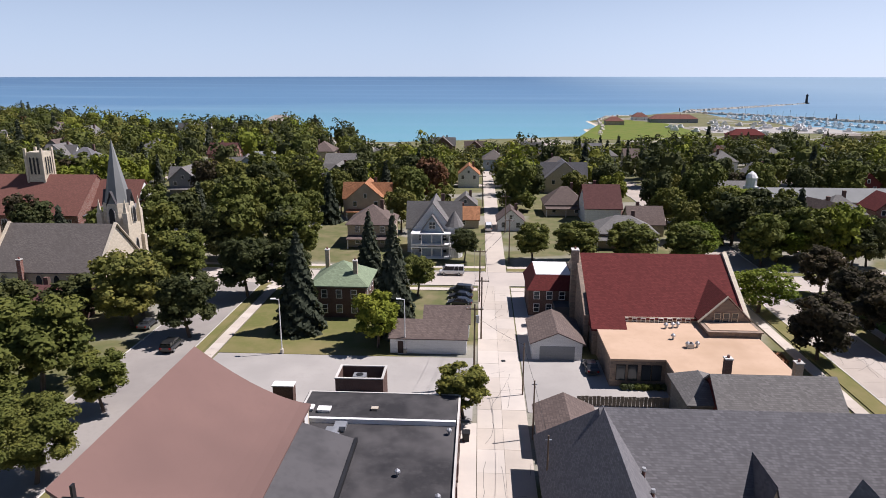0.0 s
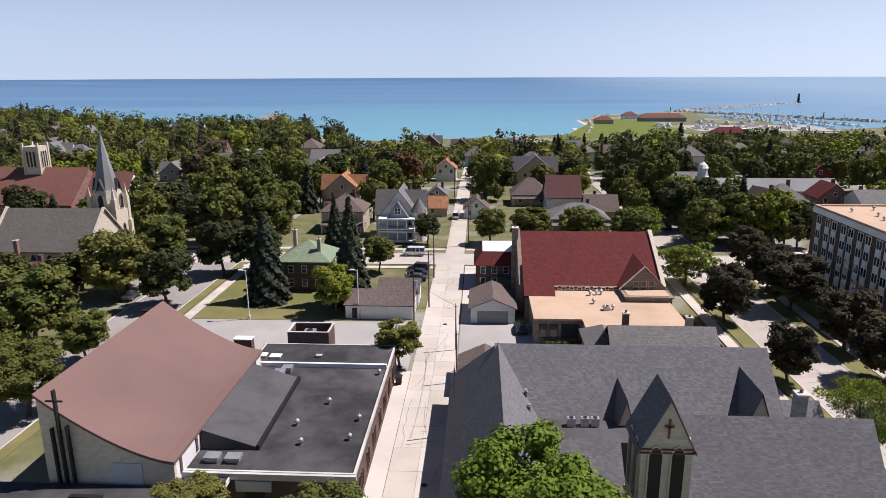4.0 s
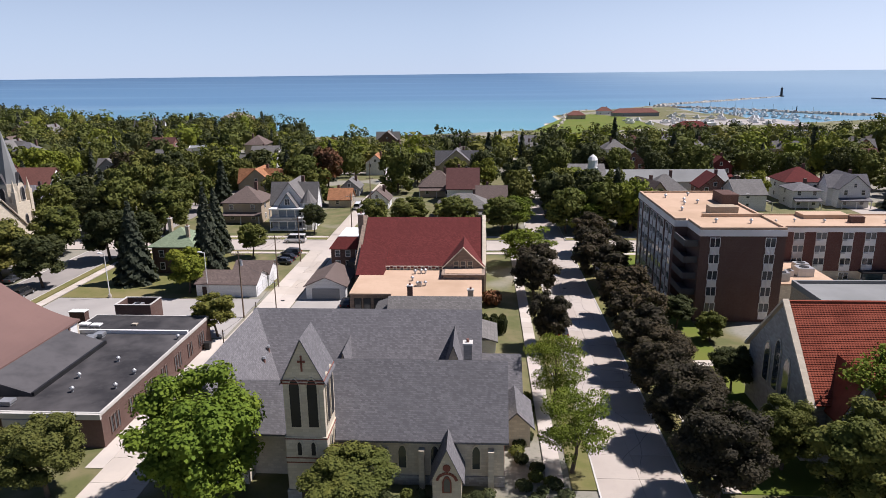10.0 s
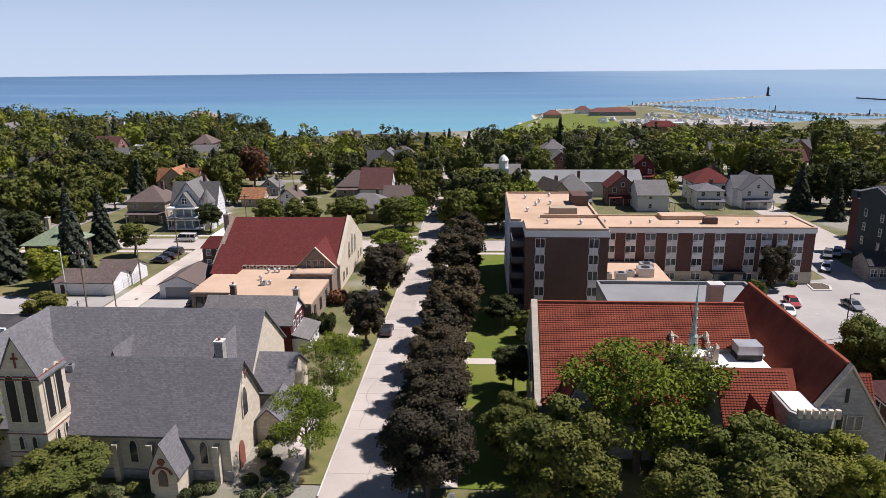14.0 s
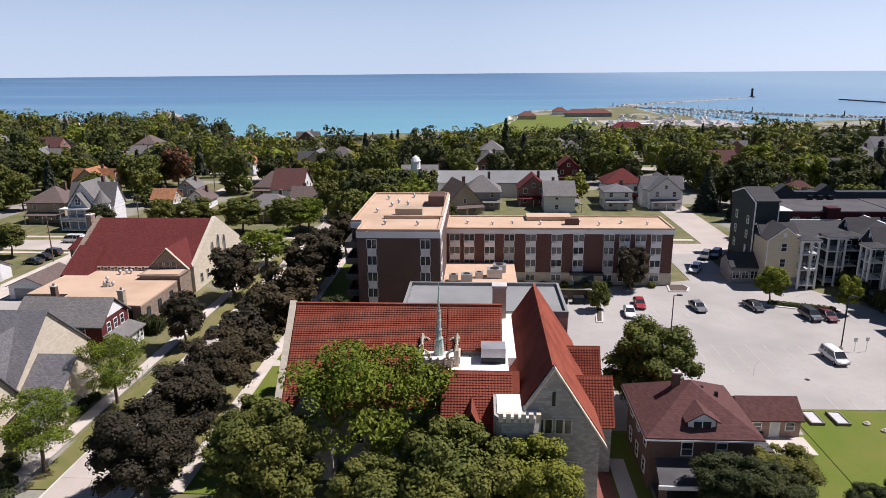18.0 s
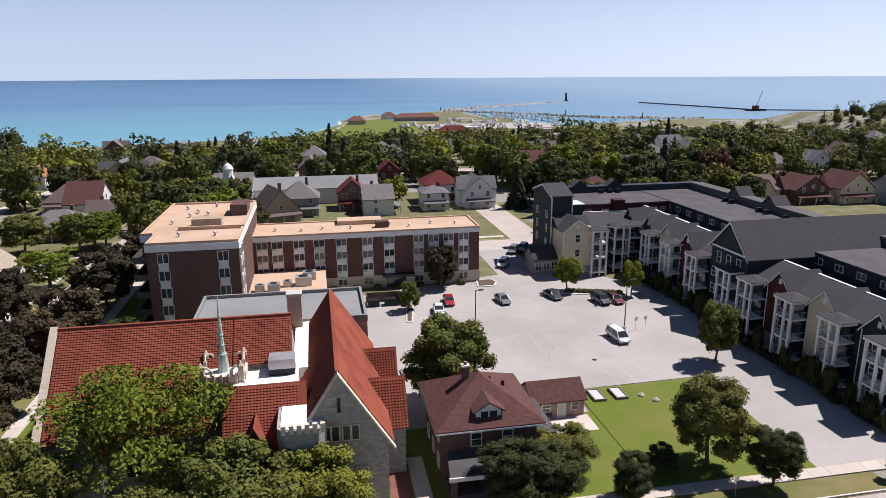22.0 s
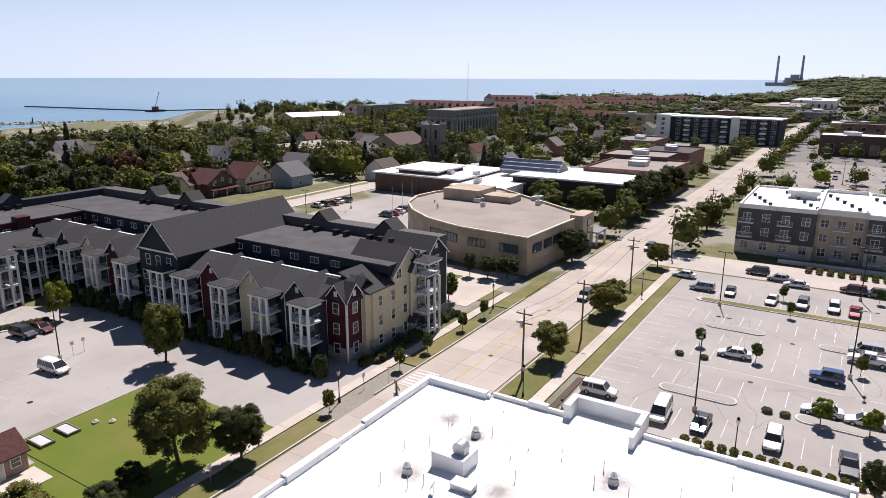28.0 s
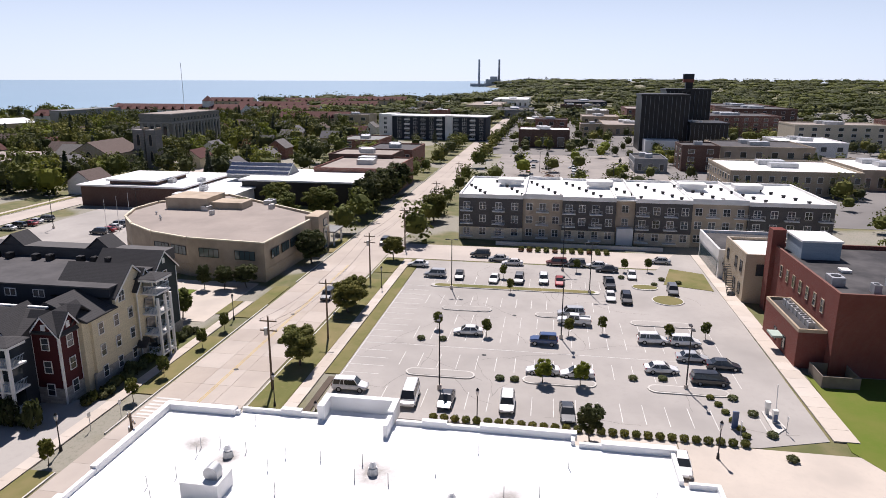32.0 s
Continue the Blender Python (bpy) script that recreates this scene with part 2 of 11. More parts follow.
M["roof_brown"] = mat("smooth_brown_roofing", (0.195, 0.118, 0.1), (0.155, 0.095, 0.082), 0.05, 1.0, 0.95)
M["roof_black"] = mat("black_roofing_felt", (0.026, 0.025, 0.027), (0.085, 0.08, 0.08), 0.16, 0.9, 0.8)
M["roof_slate"] = mat("grey_roofing_felt", (0.088, 0.084, 0.086), (0.058, 0.056, 0.058), 0.25, 1.0, 0.9)
M["roof_tan"] = mat("tan_gravel_roof", (0.52, 0.37, 0.26), (0.43, 0.3, 0.2), 0.12, 1.5, 0.95)
M["roof_grey"] = mat("pale_grey_roof", (0.24, 0.245, 0.24), (0.19, 0.195, 0.19), 0.12, 1.5, 0.95)
M["roof_taupe"] = mat("taupe_gravel_roof", (0.33, 0.285, 0.25), (0.26, 0.225, 0.2), 0.1, 1.5, 0.95)
M["brick_red"] = coursed("red_brick", (0.24, 0.085, 0.06), (0.33, 0.27, 0.23), 0.22, 0.075, (0.16, 0.055, 0.042), 0.92, 0.4)
M["brick_wing"] = coursed("dark_brown_red_brick", (0.145, 0.058, 0.048), (0.16, 0.11, 0.095), 0.22, 0.075, (0.1, 0.04, 0.034), 0.92, 0.4)
M["brick_deep"] = coursed("deep_red_brick", (0.20, 0.048, 0.036), (0.2, 0.11, 0.09), 0.22, 0.075, (0.135, 0.034, 0.028), 0.92, 0.4)
M["brick_brown"] = coursed("brown_brick", (0.135, 0.075, 0.06), (0.16, 0.12, 0.1), 0.22, 0.075, (0.09, 0.05, 0.042), 0.92, 0.4)
M["brick_tan"] = coursed("tan_brick", (0.42, 0.33, 0.23), (0.45, 0.4, 0.33), 0.22, 0.075, (0.33, 0.26, 0.18), 0.92, 0.4)
M["stone_cream"] = coursed("cream_limestone", (0.62, 0.55, 0.43), (0.46, 0.41, 0.33), 0.6, 0.3, (0.5, 0.435, 0.335), 0.92, 0.4)
M["stone_grey"] = coursed("grey_limestone", (0.42, 0.40, 0.365), (0.26, 0.25, 0.225), 0.5, 0.25, (0.27, 0.255, 0.235), 0.92, 0.5)
M["stone_dusk"] = coursed("weathered_grey_stone", (0.27, 0.255, 0.24), (0.17, 0.16, 0.15), 0.9, 0.45, (0.2, 0.19, 0.18), 0.92, 0.4)
M["stone_field"] = coursed("rough_fieldstone", (0.33, 0.25, 0.19), (0.2, 0.17, 0.14), 0.55, 0.28, (0.2, 0.155, 0.125), 0.92, 0.6)
M["stucco_tan"] = mat("tan_stucco", (0.47, 0.385, 0.29), None, 0.2, 2.0, 0.9)
for n, c in (("siding_cream", (0.66, 0.58, 0.41)), ("siding_navy", (0.035, 0.042, 0.055)), ("siding_teal", (0.03, 0.042, 0.045)), ("siding_wine", (0.075, 0.017, 0.02)),
             ("siding_white", (0.74, 0.74, 0.73)), ("siding_grey", (0.26, 0.27, 0.28)), ("siding_pink", (0.36, 0.24, 0.2)), ("siding_red", (0.13, 0.03, 0.03)),
             ("siding_blue", (0.3, 0.36, 0.42)), ("siding_tan", (0.47, 0.4, 0.3)), ("siding_char", (0.1, 0.096, 0.094)), ("siding_yellow", (0.55, 0.47, 0.27))):
    M[n] = coursed(n, c, tuple(k * 0.55 for k in c), 4.0, 0.15, tuple(k * 0.88 for k in c), 0.7, 0.3, 0.01)
M["trim_red"] = mat("red_stone_trim", (0.24, 0.085, 0.062))
M["copper"] = mat("green_copper", (0.42, 0.5, 0.44), (0.32, 0.4, 0.35), 0.4, 3.0, 0.6)
M["steel"] = mat("galvanised_steel", (0.5, 0.51, 0.52), None, 0.5, 3.0, 0.45, 0.6)
M["dark_metal"] = mat("dark_metal", (0.03, 0.03, 0.032), None, 0.5, 3.0, 0.5, 0.3)
M["wood_pole"] = mat("weathered_pole", (0.19, 0.14, 0.1), None, 0.4, 5.0, 0.95)
M["fence_wood"] = mat("grey_fence_wood", (0.2, 0.17, 0.14), None, 0.4, 5.0, 0.95)
M["glass"] = glassy("window_glass", (0.02, 0.025, 0.03))
M["glass_black"] = mat("black_curtain_wall", (0.012, 0.013, 0.016), None, 0.3, 2.0, 0.4)
M["glass_blue"] = glassy("tinted_glass", (0.03, 0.05, 0.055))
M["curtain"] = mat("pale_panel", (0.55, 0.55, 0.54))
M["door_dark"] = mat("dark_door", (0.06, 0.04, 0.035))
M["door_white"] = mat("white_door", (0.7, 0.7, 0.7))
M["bark"] = mat("bark", (0.12, 0.09, 0.07), None, 0.6, 6.0, 0.95, relief=0.6)
M["rubber"] = mat("tyre_rubber", (0.015, 0.015, 0.016))
M["car_glass"] = glassy("car_glass", (0.012, 0.014, 0.016), 0.05)
M["rock"] = mat("breakwater_rock", (0.52, 0.475, 0.41), None, 0.3, 2.0)
M["sand"] = mat("beach_sand", (0.6, 0.52, 0.4), None, 0.05, 1.0)
M["solar"] = mat("solar_panel", (0.03, 0.045, 0.09), None, 0.5, 3.0, 0.25)
M["haze_block"] = mat("pale_grey_concrete", (0.4, 0.41, 0.44), None, 0.01, 0.1)
M["leaf_green"] = leafy("leaf_green", (0.118, 0.134, 0.030), (0.070, 0.084, 0.022), (0.188, 0.178, 0.038))
M["leaf_dark"] = leafy("leaf_dark", (0.060, 0.070, 0.026), (0.036, 0.045, 0.020), (0.098, 0.100, 0.030))
M["leaf_bright"] = leafy("leaf_bright", (0.185, 0.215, 0.026), (0.112, 0.142, 0.020), (0.250, 0.250, 0.032))
M["leaf_olive"] = leafy("leaf_olive", (0.145, 0.148, 0.036), (0.085, 0.096, 0.027), (0.235, 0.200, 0.044))
M["leaf_yellow"] = leafy("leaf_yellow", (0.190, 0.200, 0.030), (0.120, 0.138, 0.024), (0.235, 0.225, 0.034))
M["leaf_plum"] = leafy("leaf_plum", (0.062, 0.053, 0.032), (0.034, 0.031, 0.022), (0.100, 0.072, 0.036))
M["leaf_lime"] = leafy("leaf_lime", (0.135, 0.198, 0.022), (0.070, 0.112, 0.016), (0.205, 0.252, 0.028))
M["leaf_locust"] = leafy("leaf_locust", (0.135, 0.178, 0.020), (0.075, 0.108, 0.015), (0.195, 0.220, 0.026))
M["leaf_rust"] = leafy("leaf_rust", (0.170, 0.080, 0.045), (0.100, 0.058, 0.035), (0.230, 0.095, 0.042))
M["leaf_spruce"] = leafy("leaf_spruce", (0.068, 0.078, 0.052), (0.040, 0.049, 0.034), (0.110, 0.118, 0.082), 0.100)
M["leaf_shrub"] = leafy("leaf_shrub", (0.120, 0.135, 0.055), (0.074, 0.094, 0.042), (0.190, 0.165, 0.070))


# ---------- shaping ----------
def B():
    return bmesh.new()


def poly(bm, vs, fs):
    v = [bm.verts.new(p) for p in vs]
    for f in fs:
        bm.faces.new([v[i] for i in f])


def box(bm, x0, y0, z0, x1, y1, z1):
    x0, x1 = min(x0, x1), max(x0, x1)
    y0, y1 = min(y0, y1), max(y0, y1)
    poly(bm, [(x0, y0, z0), (x1, y0, z0), (x1, y1, z0), (x0, y1, z0), (x0, y0, z1), (x1, y0, z1), (x1, y1, z1), (x0, y1, z1)],
         [(0, 3, 2, 1), (4, 5, 6, 7), (0, 1, 5, 4), (1, 2, 6, 5), (2, 3, 7, 6), (3, 0, 4, 7)])
    return bm


def prism(bm, pts, z0, z1):
    """An upright solid over a plan given anticlockwise."""
    n = len(pts)
    poly(bm, [(x, y, z0) for x, y in pts] + [(x, y, z1) for x, y in pts],
         [tuple(range(n - 1, -1, -1)), tuple(range(n, 2 * n))] + [(i, (i + 1) % n, n + (i + 1) % n, n + i) for i in range(n)])
    return bm


def cyl(bm, x, y, z0, z1, r0, r1=None, n=8, turn=0.0):
    r1 = r0 if r1 is None else r1
    ring = [(math.cos(2 * math.pi * (i + turn) / n), math.sin(2 * math.pi * (i + turn) / n)) for i in range(n)]
    if r1 < 0.001:
        poly(bm, [(x + r0 * c, y + r0 * s, z0) for c, s in ring] + [(x, y, z1)], [tuple(range(n - 1, -1, -1))] + [(i, (i + 1) % n, n) for i in range(n)])
    else:
        poly(bm, [(x + r0 * c, y + r0 * s, z0) for c, s in ring] + [(x + r1 * c, y + r1 * s, z1) for c, s in ring],
             [tuple(range(n - 1, -1, -1)), tuple(range(n, 2 * n))] + [(i, (i + 1) % n, n + (i + 1) % n, n + i) for i in range(n)])
    return bm


def rod(bm, a, b, r, n=5):
    """A thin bar from a to b."""
    a, b = Vector(a), Vector(b)
    d = (b - a).normalized()
    u = d.orthogonal().normalized()
    w = d.cross(u)
    ring = [u * math.cos(2 * math.pi * i / n) * r + w * math.sin(2 * math.pi * i / n) * r for i in range(n)]
    poly(bm, [a + k for k in ring] + [b + k for k in ring], [tuple(range(n - 1, -1, -1)), tuple(range(n, 2 * n))] + [(i, (i + 1) % n, n + (i + 1) % n, n + i) for i in range(n)])
    return bm


def gable_roof(bm, x0, y0, x1, y1, z0, z1, along="x", over=0.4, end=0.3, th=0.22):
    """Two sloping slabs over a plan; the ridge runs along x or y."""
    if along == "x":
        ym, s = (y0 + y1) / 2, (z1 - z0) / ((y1 - y0) / 2)
        za, xa, xb = z0 - s * over, x0 - end, x1 + end
        for ya, sg in ((y0 - over, 1), (y1 + over, -1)):
            poly(bm, [(xa, ya, za), (xb, ya, za), (xb, ym, z1), (xa, ym, z1), (xa, ya, za + th), (xb, ya, za + th), (xb, ym, z1 + th), (xa, ym, z1 + th)],
                 [(0, 3, 2, 1), (4, 5, 6, 7), (0, 1, 5, 4), (1, 2, 6, 5), (2, 3, 7, 6), (3, 0, 4, 7)])
    else:
        xm, s = (x0 + x1) / 2, (z1 - z0) / ((x1 - x0) / 2)
        za, ya, yb = z0 - s * over, y0 - end, y1 + end
        for xa in (x0 - over, x1 + over):
            poly(bm, [(xa, ya, za), (xa, yb, za), (xm, yb, z1), (xm, ya, z1), (xa, ya, za + th), (xa, yb, za + th), (xm, yb, z1 + th), (xm, ya, z1 + th)],
                 [(0, 1, 2, 3), (4, 7, 6, 5), (0, 4, 5, 1), (1, 5, 6, 2), (2, 6, 7, 3), (3, 7, 4, 0)])
    return bm


def gable_wall(bm, x0, y0, x1, y1, z0, ze, zr, along="x"):
    """A closed block with gable ends."""
    if along == "x":
        ym = (y0 + y1) / 2
        poly(bm, [(x0, y0, z0), (x0, y1, z0), (x0, y1, ze), (x0, ym, zr), (x0, y0, ze), (x1, y0, z0), (x1, y1, z0), (x1, y1, ze), (x1, ym, zr), (x1, y0, ze)],
             [(4, 3, 2, 1, 0), (5, 6, 7, 8, 9), (0, 5, 9, 4), (1, 2, 7, 6), (2, 3, 8, 7), (3, 4, 9, 8), (0, 1, 6, 5)])
    else:
        xm = (x0 + x1) / 2
        poly(bm, [(x0, y0, z0), (x1, y0, z0), (x1, y0, ze), (xm, y0, zr), (x0, y0, ze), (x0, y1, z0), (x1, y1, z0), (x1, y1, ze), (xm, y1, zr), (x0, y1, ze)],
             [(0, 1, 2, 3, 4), (9, 8, 7, 6, 5), (0, 5, 6, 1), (1, 6, 7, 2), (2, 7, 8, 3), (3, 8, 9, 4), (4, 9, 5, 0)])
    return bm


def hip_roof(bm, x0, y0, x1, y1, z0, z1, over=0.5, th=0.2):
    x0, y0, x1, y1 = x0 - over, y0 - over, x1 + over, y1 + over
    w, d = x1 - x0, y1 - y0
    if w >= d:
        a, b = (x0 + d / 2, (y0 + y1) / 2, z1), (x1 - d / 2, (y0 + y1) / 2, z1)
        fs = [(4, 5, 9, 8), (5, 6, 9), (6, 7, 8, 9), (7, 4, 8)]
    else:
        a, b = ((x0 + x1) / 2, y0 + w / 2, z1), ((x0 + x1) / 2, y1 - w / 2, z1)
        fs = [(4, 5, 8), (5, 6, 9, 8), (6, 7, 9), (7, 4, 8, 9)]
    if abs(w - d) < 0.02:
        b = (b[0] + 0.02, b[1] + 0.02, z1)
    poly(bm, [(x0, y0, z0), (x1, y0, z0), (x1, y1, z0), (x0, y1, z0), (x0, y0, z0 + th), (x1, y0, z0 + th), (x1, y1, z0 + th), (x0, y1, z0 + th), a, b],
         [(0, 3, 2, 1), (0, 1, 5, 4), (1, 2, 6, 5), (2, 3, 7, 6), (3, 0, 4, 7)] + fs)
    return bm


def parapet(bm, pts, z0, z1, th=0.3):
    """A closed low wall along a plan given anticlockwise, on its inside."""
    n = len(pts)
    for i in range(n):
        a, b = Vector((*pts[i], 0)), Vector((*pts[(i + 1) % n], 0))
        d = (b - a).normalized()
        w = Vector((-d.y, d.x, 0)) * th
        c = d * th * 0.999
        prism(bm, [(a.x, a.y), (b.x - c.x, b.y - c.y), (b.x - c.x + w.x, b.y - c.y + w.y), (a.x + w.x, a.y + w.y)], z0, z1)
    return bm


def mesh_of(name, bm, material):
    me = bpy.data.meshes.new(name)
    bm.to_mesh(me)
    bm.free()
    me.materials.append(material if not isinstance(material, str) else M[material])
    return me


def part(name, bm, material, parent, label=""):
    ob = new(name, mesh_of(name, bm, material))
    ob.parent = parent
    return tagged(ob, label) if label else ob


def share(name, me, parent, x=0.0, y=0.0, z=0.0, rz=0.0):
    ob = new(name, me)
    ob.parent = parent
    ob.matrix_basis = pose(x, y, z, 0, 0, rz)
    return ob


def thing(name, x, y, label, category, group="", kind="", rz=0.0, z=0.0):
    ob = new(name)
    ob.matrix_basis = pose(x, y, z, 0, 0, rz)
    ob.empty_display_size = 0.5
    return tagged(ob, label, category, group, kind)


def solid(name, bm, material, label, category="", group="", kind=""):
    return tagged(new(name, mesh_of(name, bm, material)), label, category, group, kind)


WINDOWS = {}


def window(parent, x, y, z, w, h, face="-y", frame_mat="white", glass="glass", style="sash", name="window", far=False):
    """A framed window on a wall that looks to face; z is its sill."""
    key = (round(w, 2), round(h, 2), frame_mat, glass, style)
    if key not in WINDOWS:
        f, t = B(), 0.09
        for a in ((-w / 2 - t, 0, -w / 2, h), (w / 2, 0, w / 2 + t, h), (-w / 2 - t, h, w / 2 + t, h + t), (-w / 2 - t, -t, w / 2 + t, 0)):
            box(f, a[0], -0.06, a[1], a[2], 0.04, a[3])
        if style == "sash":
            box(f, -w / 2, -0.04, h / 2 - 0.03, w / 2, 0.03, h / 2 + 0.03)
        if style in ("sash", "wide") and w > 1.1:
            k = 2 if w < 2.2 else round(w / 1.1)
            for i in range(1, k):
                box(f, -w / 2 + w * i / k - 0.05, -0.05, 0, -w / 2 + w * i / k + 0.05, 0.03, h)
        g = box(B(), -w / 2, -0.012, 0, w / 2, 0.02, h)
        WINDOWS[key] = (mesh_of("window", f, frame_mat), mesh_of("pane", g, glass))
    fm, gm = WINDOWS[key]
    if far:
        if ("far", key) not in WINDOWS:
            me = mesh_of("window", box(box(B(), -w / 2 - 0.12, -0.05, -0.12, w / 2 + 0.12, 0.03, h + 0.12), -w / 2, -0.08, 0, w / 2, 0.03, h), frame_mat)
            me.materials.append(M[glass])
            for f in list(me.polygons)[6:]:
                f.material_index = 1
            WINDOWS[("far", key)] = me
        return share(name, WINDOWS[("far", key)], parent, x, y, z, {"-y": 0, "+x": 90, "+y": 180, "-x": -90}.get(face, face))
    rz = {"-y": 0, "+x": 90, "+y": 180, "-x": -90}.get(face, face)
    ob = share(name, fm, parent, x, y, z, rz)
    share("pane", gm, ob)
    return ob


def windows(parent, face, at, us, zs, w, h, frame_mat="white", glass="glass", style="sash"):
    """Rows of windows on one wall: us along the wall, zs sill heights."""
    for u in us:
        for z in zs:
            if face in ("-y", "+y"):
                window(parent, u, at, z, w, h, face, frame_mat, glass, style)
            else:
                window(parent, at, u, z, w, h, face, frame_mat, glass, style)


def arch_pane(w, h, dep=0.1, n=6):
    """A pointed-arch solid in the xz plane, facing -y."""
    pts = [(-w / 2, 0), (w / 2, 0), (w / 2, h - w * 0.8)]
    pts += [(w / 2 - w / 2 * (i / n) ** 1.4, h - w * 0.8 + w * 0.8 * math.sin(math.pi / 2 * i / n)) for i in range(1, n)] + [(0, h)]
    pts += [(-(w / 2 - w / 2 * (i / n) ** 1.4), h - w * 0.8 + w * 0.8 * math.sin(math.pi / 2 * i / n)) for i in range(n - 1, 0, -1)] + [(-w / 2, h - w * 0.8)]
    bm, k = B(), len(pts)
    poly(bm, [(x, -dep / 2, z) for x, z in pts] + [(x, dep / 2, z) for x, z in pts],
         [tuple(range(k)), tuple(range(2 * k - 1, k - 1, -1))] + [(i, k + i, k + (i + 1) % k, (i + 1) % k) for i in range(k)])
    return bm


ARCHES = {}


def arch_window(parent, x, y, z, w, h, face="-y", frame_mat="stone_cream", glass="glass"):
    key = (w, h, frame_mat, glass)
    if key not in ARCHES:
        ARCHES[key] = (mesh_of("window", arch_pane(w + 0.3, h + 0.3, 0.12), frame_mat), mesh_of("pane", arch_pane(w, h, 0.1), glass))
    rz = {"-y": 0, "+x": 90, "+y": 180, "-x": -90}.get(face, face)
    ob = share("window", ARCHES[key][0], parent, x, y, z, rz)
    share("pane", ARCHES[key][1], ob, 0, -0.03, 0.1)
    return ob


# ---------- land and lake ----------
COAST_X = (-5000, -1200, -620, -400, -259, -150, -80, 6, 105, 140, 175, 217, 312, 335, 372, 475, 583, 752, 885, 1030, 1277, 1345, 1777, 2900, 3120, 3330, 4500, 5000)
COAST_Y = (1900, 1050, 800, 690, 600, 585, 570, 600, 640, 850, 935, 950, 1070, 880, 700, 745, 770, 690, 615, 590, 500, 270, 190, 200, 330, 340, 250, 250)
LAKE = -16.0


def coast(x):
    return float(np.interp(x, COAST_X, COAST_Y))


def smooth(a, b, v):
    t = min(1.0, max(0.0, (v - a) / (b - a)))
    return t * t * (3 - 2 * t)


def rise(x, y):
    """Far country climbs gently, so that a short world ends at the true horizon."""
    return 34.6 * max(0.0, (math.hypot(x, y) - 1300) / 3700)


def land(x, y):
    """Height of the ground."""
    c = coast(x)
    k = smooth(-110, -50, x) * (1 - smooth(520, 640, x))   # the ground slopes gently to the lake here, and breaks off in a bluff to the north
    a, b = (c - 110) * (1 - k) + (200 + 75 * smooth(40, 110, x)) * k, (c - 12) * (1 - k) + 490 * k
    return 0.62 * rise(x, y) - 14.2 * smooth(a, b, y) - 3.4 * smooth(c - 9, c + 14, y)


def ground_sheet():
    xs = np.concatenate([np.arange(-5000, -1200, 380), np.arange(-1200, 1600, 22), np.arange(1600, 5001, 100)])
    ys = np.concatenate([np.arange(-1500, -300, 200), np.arange(-300, 1200, 14), np.arange(1200, 4001, 200)])
    v = [(float(x), float(y), land(x, y) - 0.02) for y in ys for x in xs]
    n = len(xs)
    f = [(j * n + i, j * n + i + 1, (j + 1) * n + i + 1, (j + 1) * n + i) for j in range(len(ys) - 1) for i in range(n - 1)]
    me = bpy.data.meshes.new("ground")
    me.from_pydata(v, [], f)
    m, nt, b = nodes_of("town_ground")
    p = world_coords(nt)
    n1, n2, n3 = noise_of(nt, p, 0.02, 3.0), noise_of(nt, p, 0.25, 4.0), noise_of(nt, p, 2.0, 4.0, 0.7)
    c = mixnode(nt, (0.105, 0.112, 0.036), (0.19, 0.16, 0.08), ramp(nt, n2, 0.4, 0.7))
    c = mixnode(nt, c, (0.3, 0.28, 0.25), ramp(nt, n1, 0.52, 0.56, 0.0, 0.7))
    c = mixnode(nt, c, (0.05, 0.07, 0.02), ramp(nt, n3, 0.5, 0.8, 0.0, 0.6))
    sep = nt.nodes.new("ShaderNodeSeparateXYZ")
    nt.links.new(p, sep.inputs[0])
    c = mixnode(nt, c, (0.62, 0.54, 0.42), ramp(nt, sep.outputs[2], -15.2, -15.7))
    nt.links.new(c, b.inputs["Base Color"])
    b.inputs["Roughness"].default_value = 0.95
    me.materials.append(m)
    return tagged(new("ground", me), "town ground of dry mown grass and bare earth reaching the lake", "ground", kind="structure")


ground_sheet()


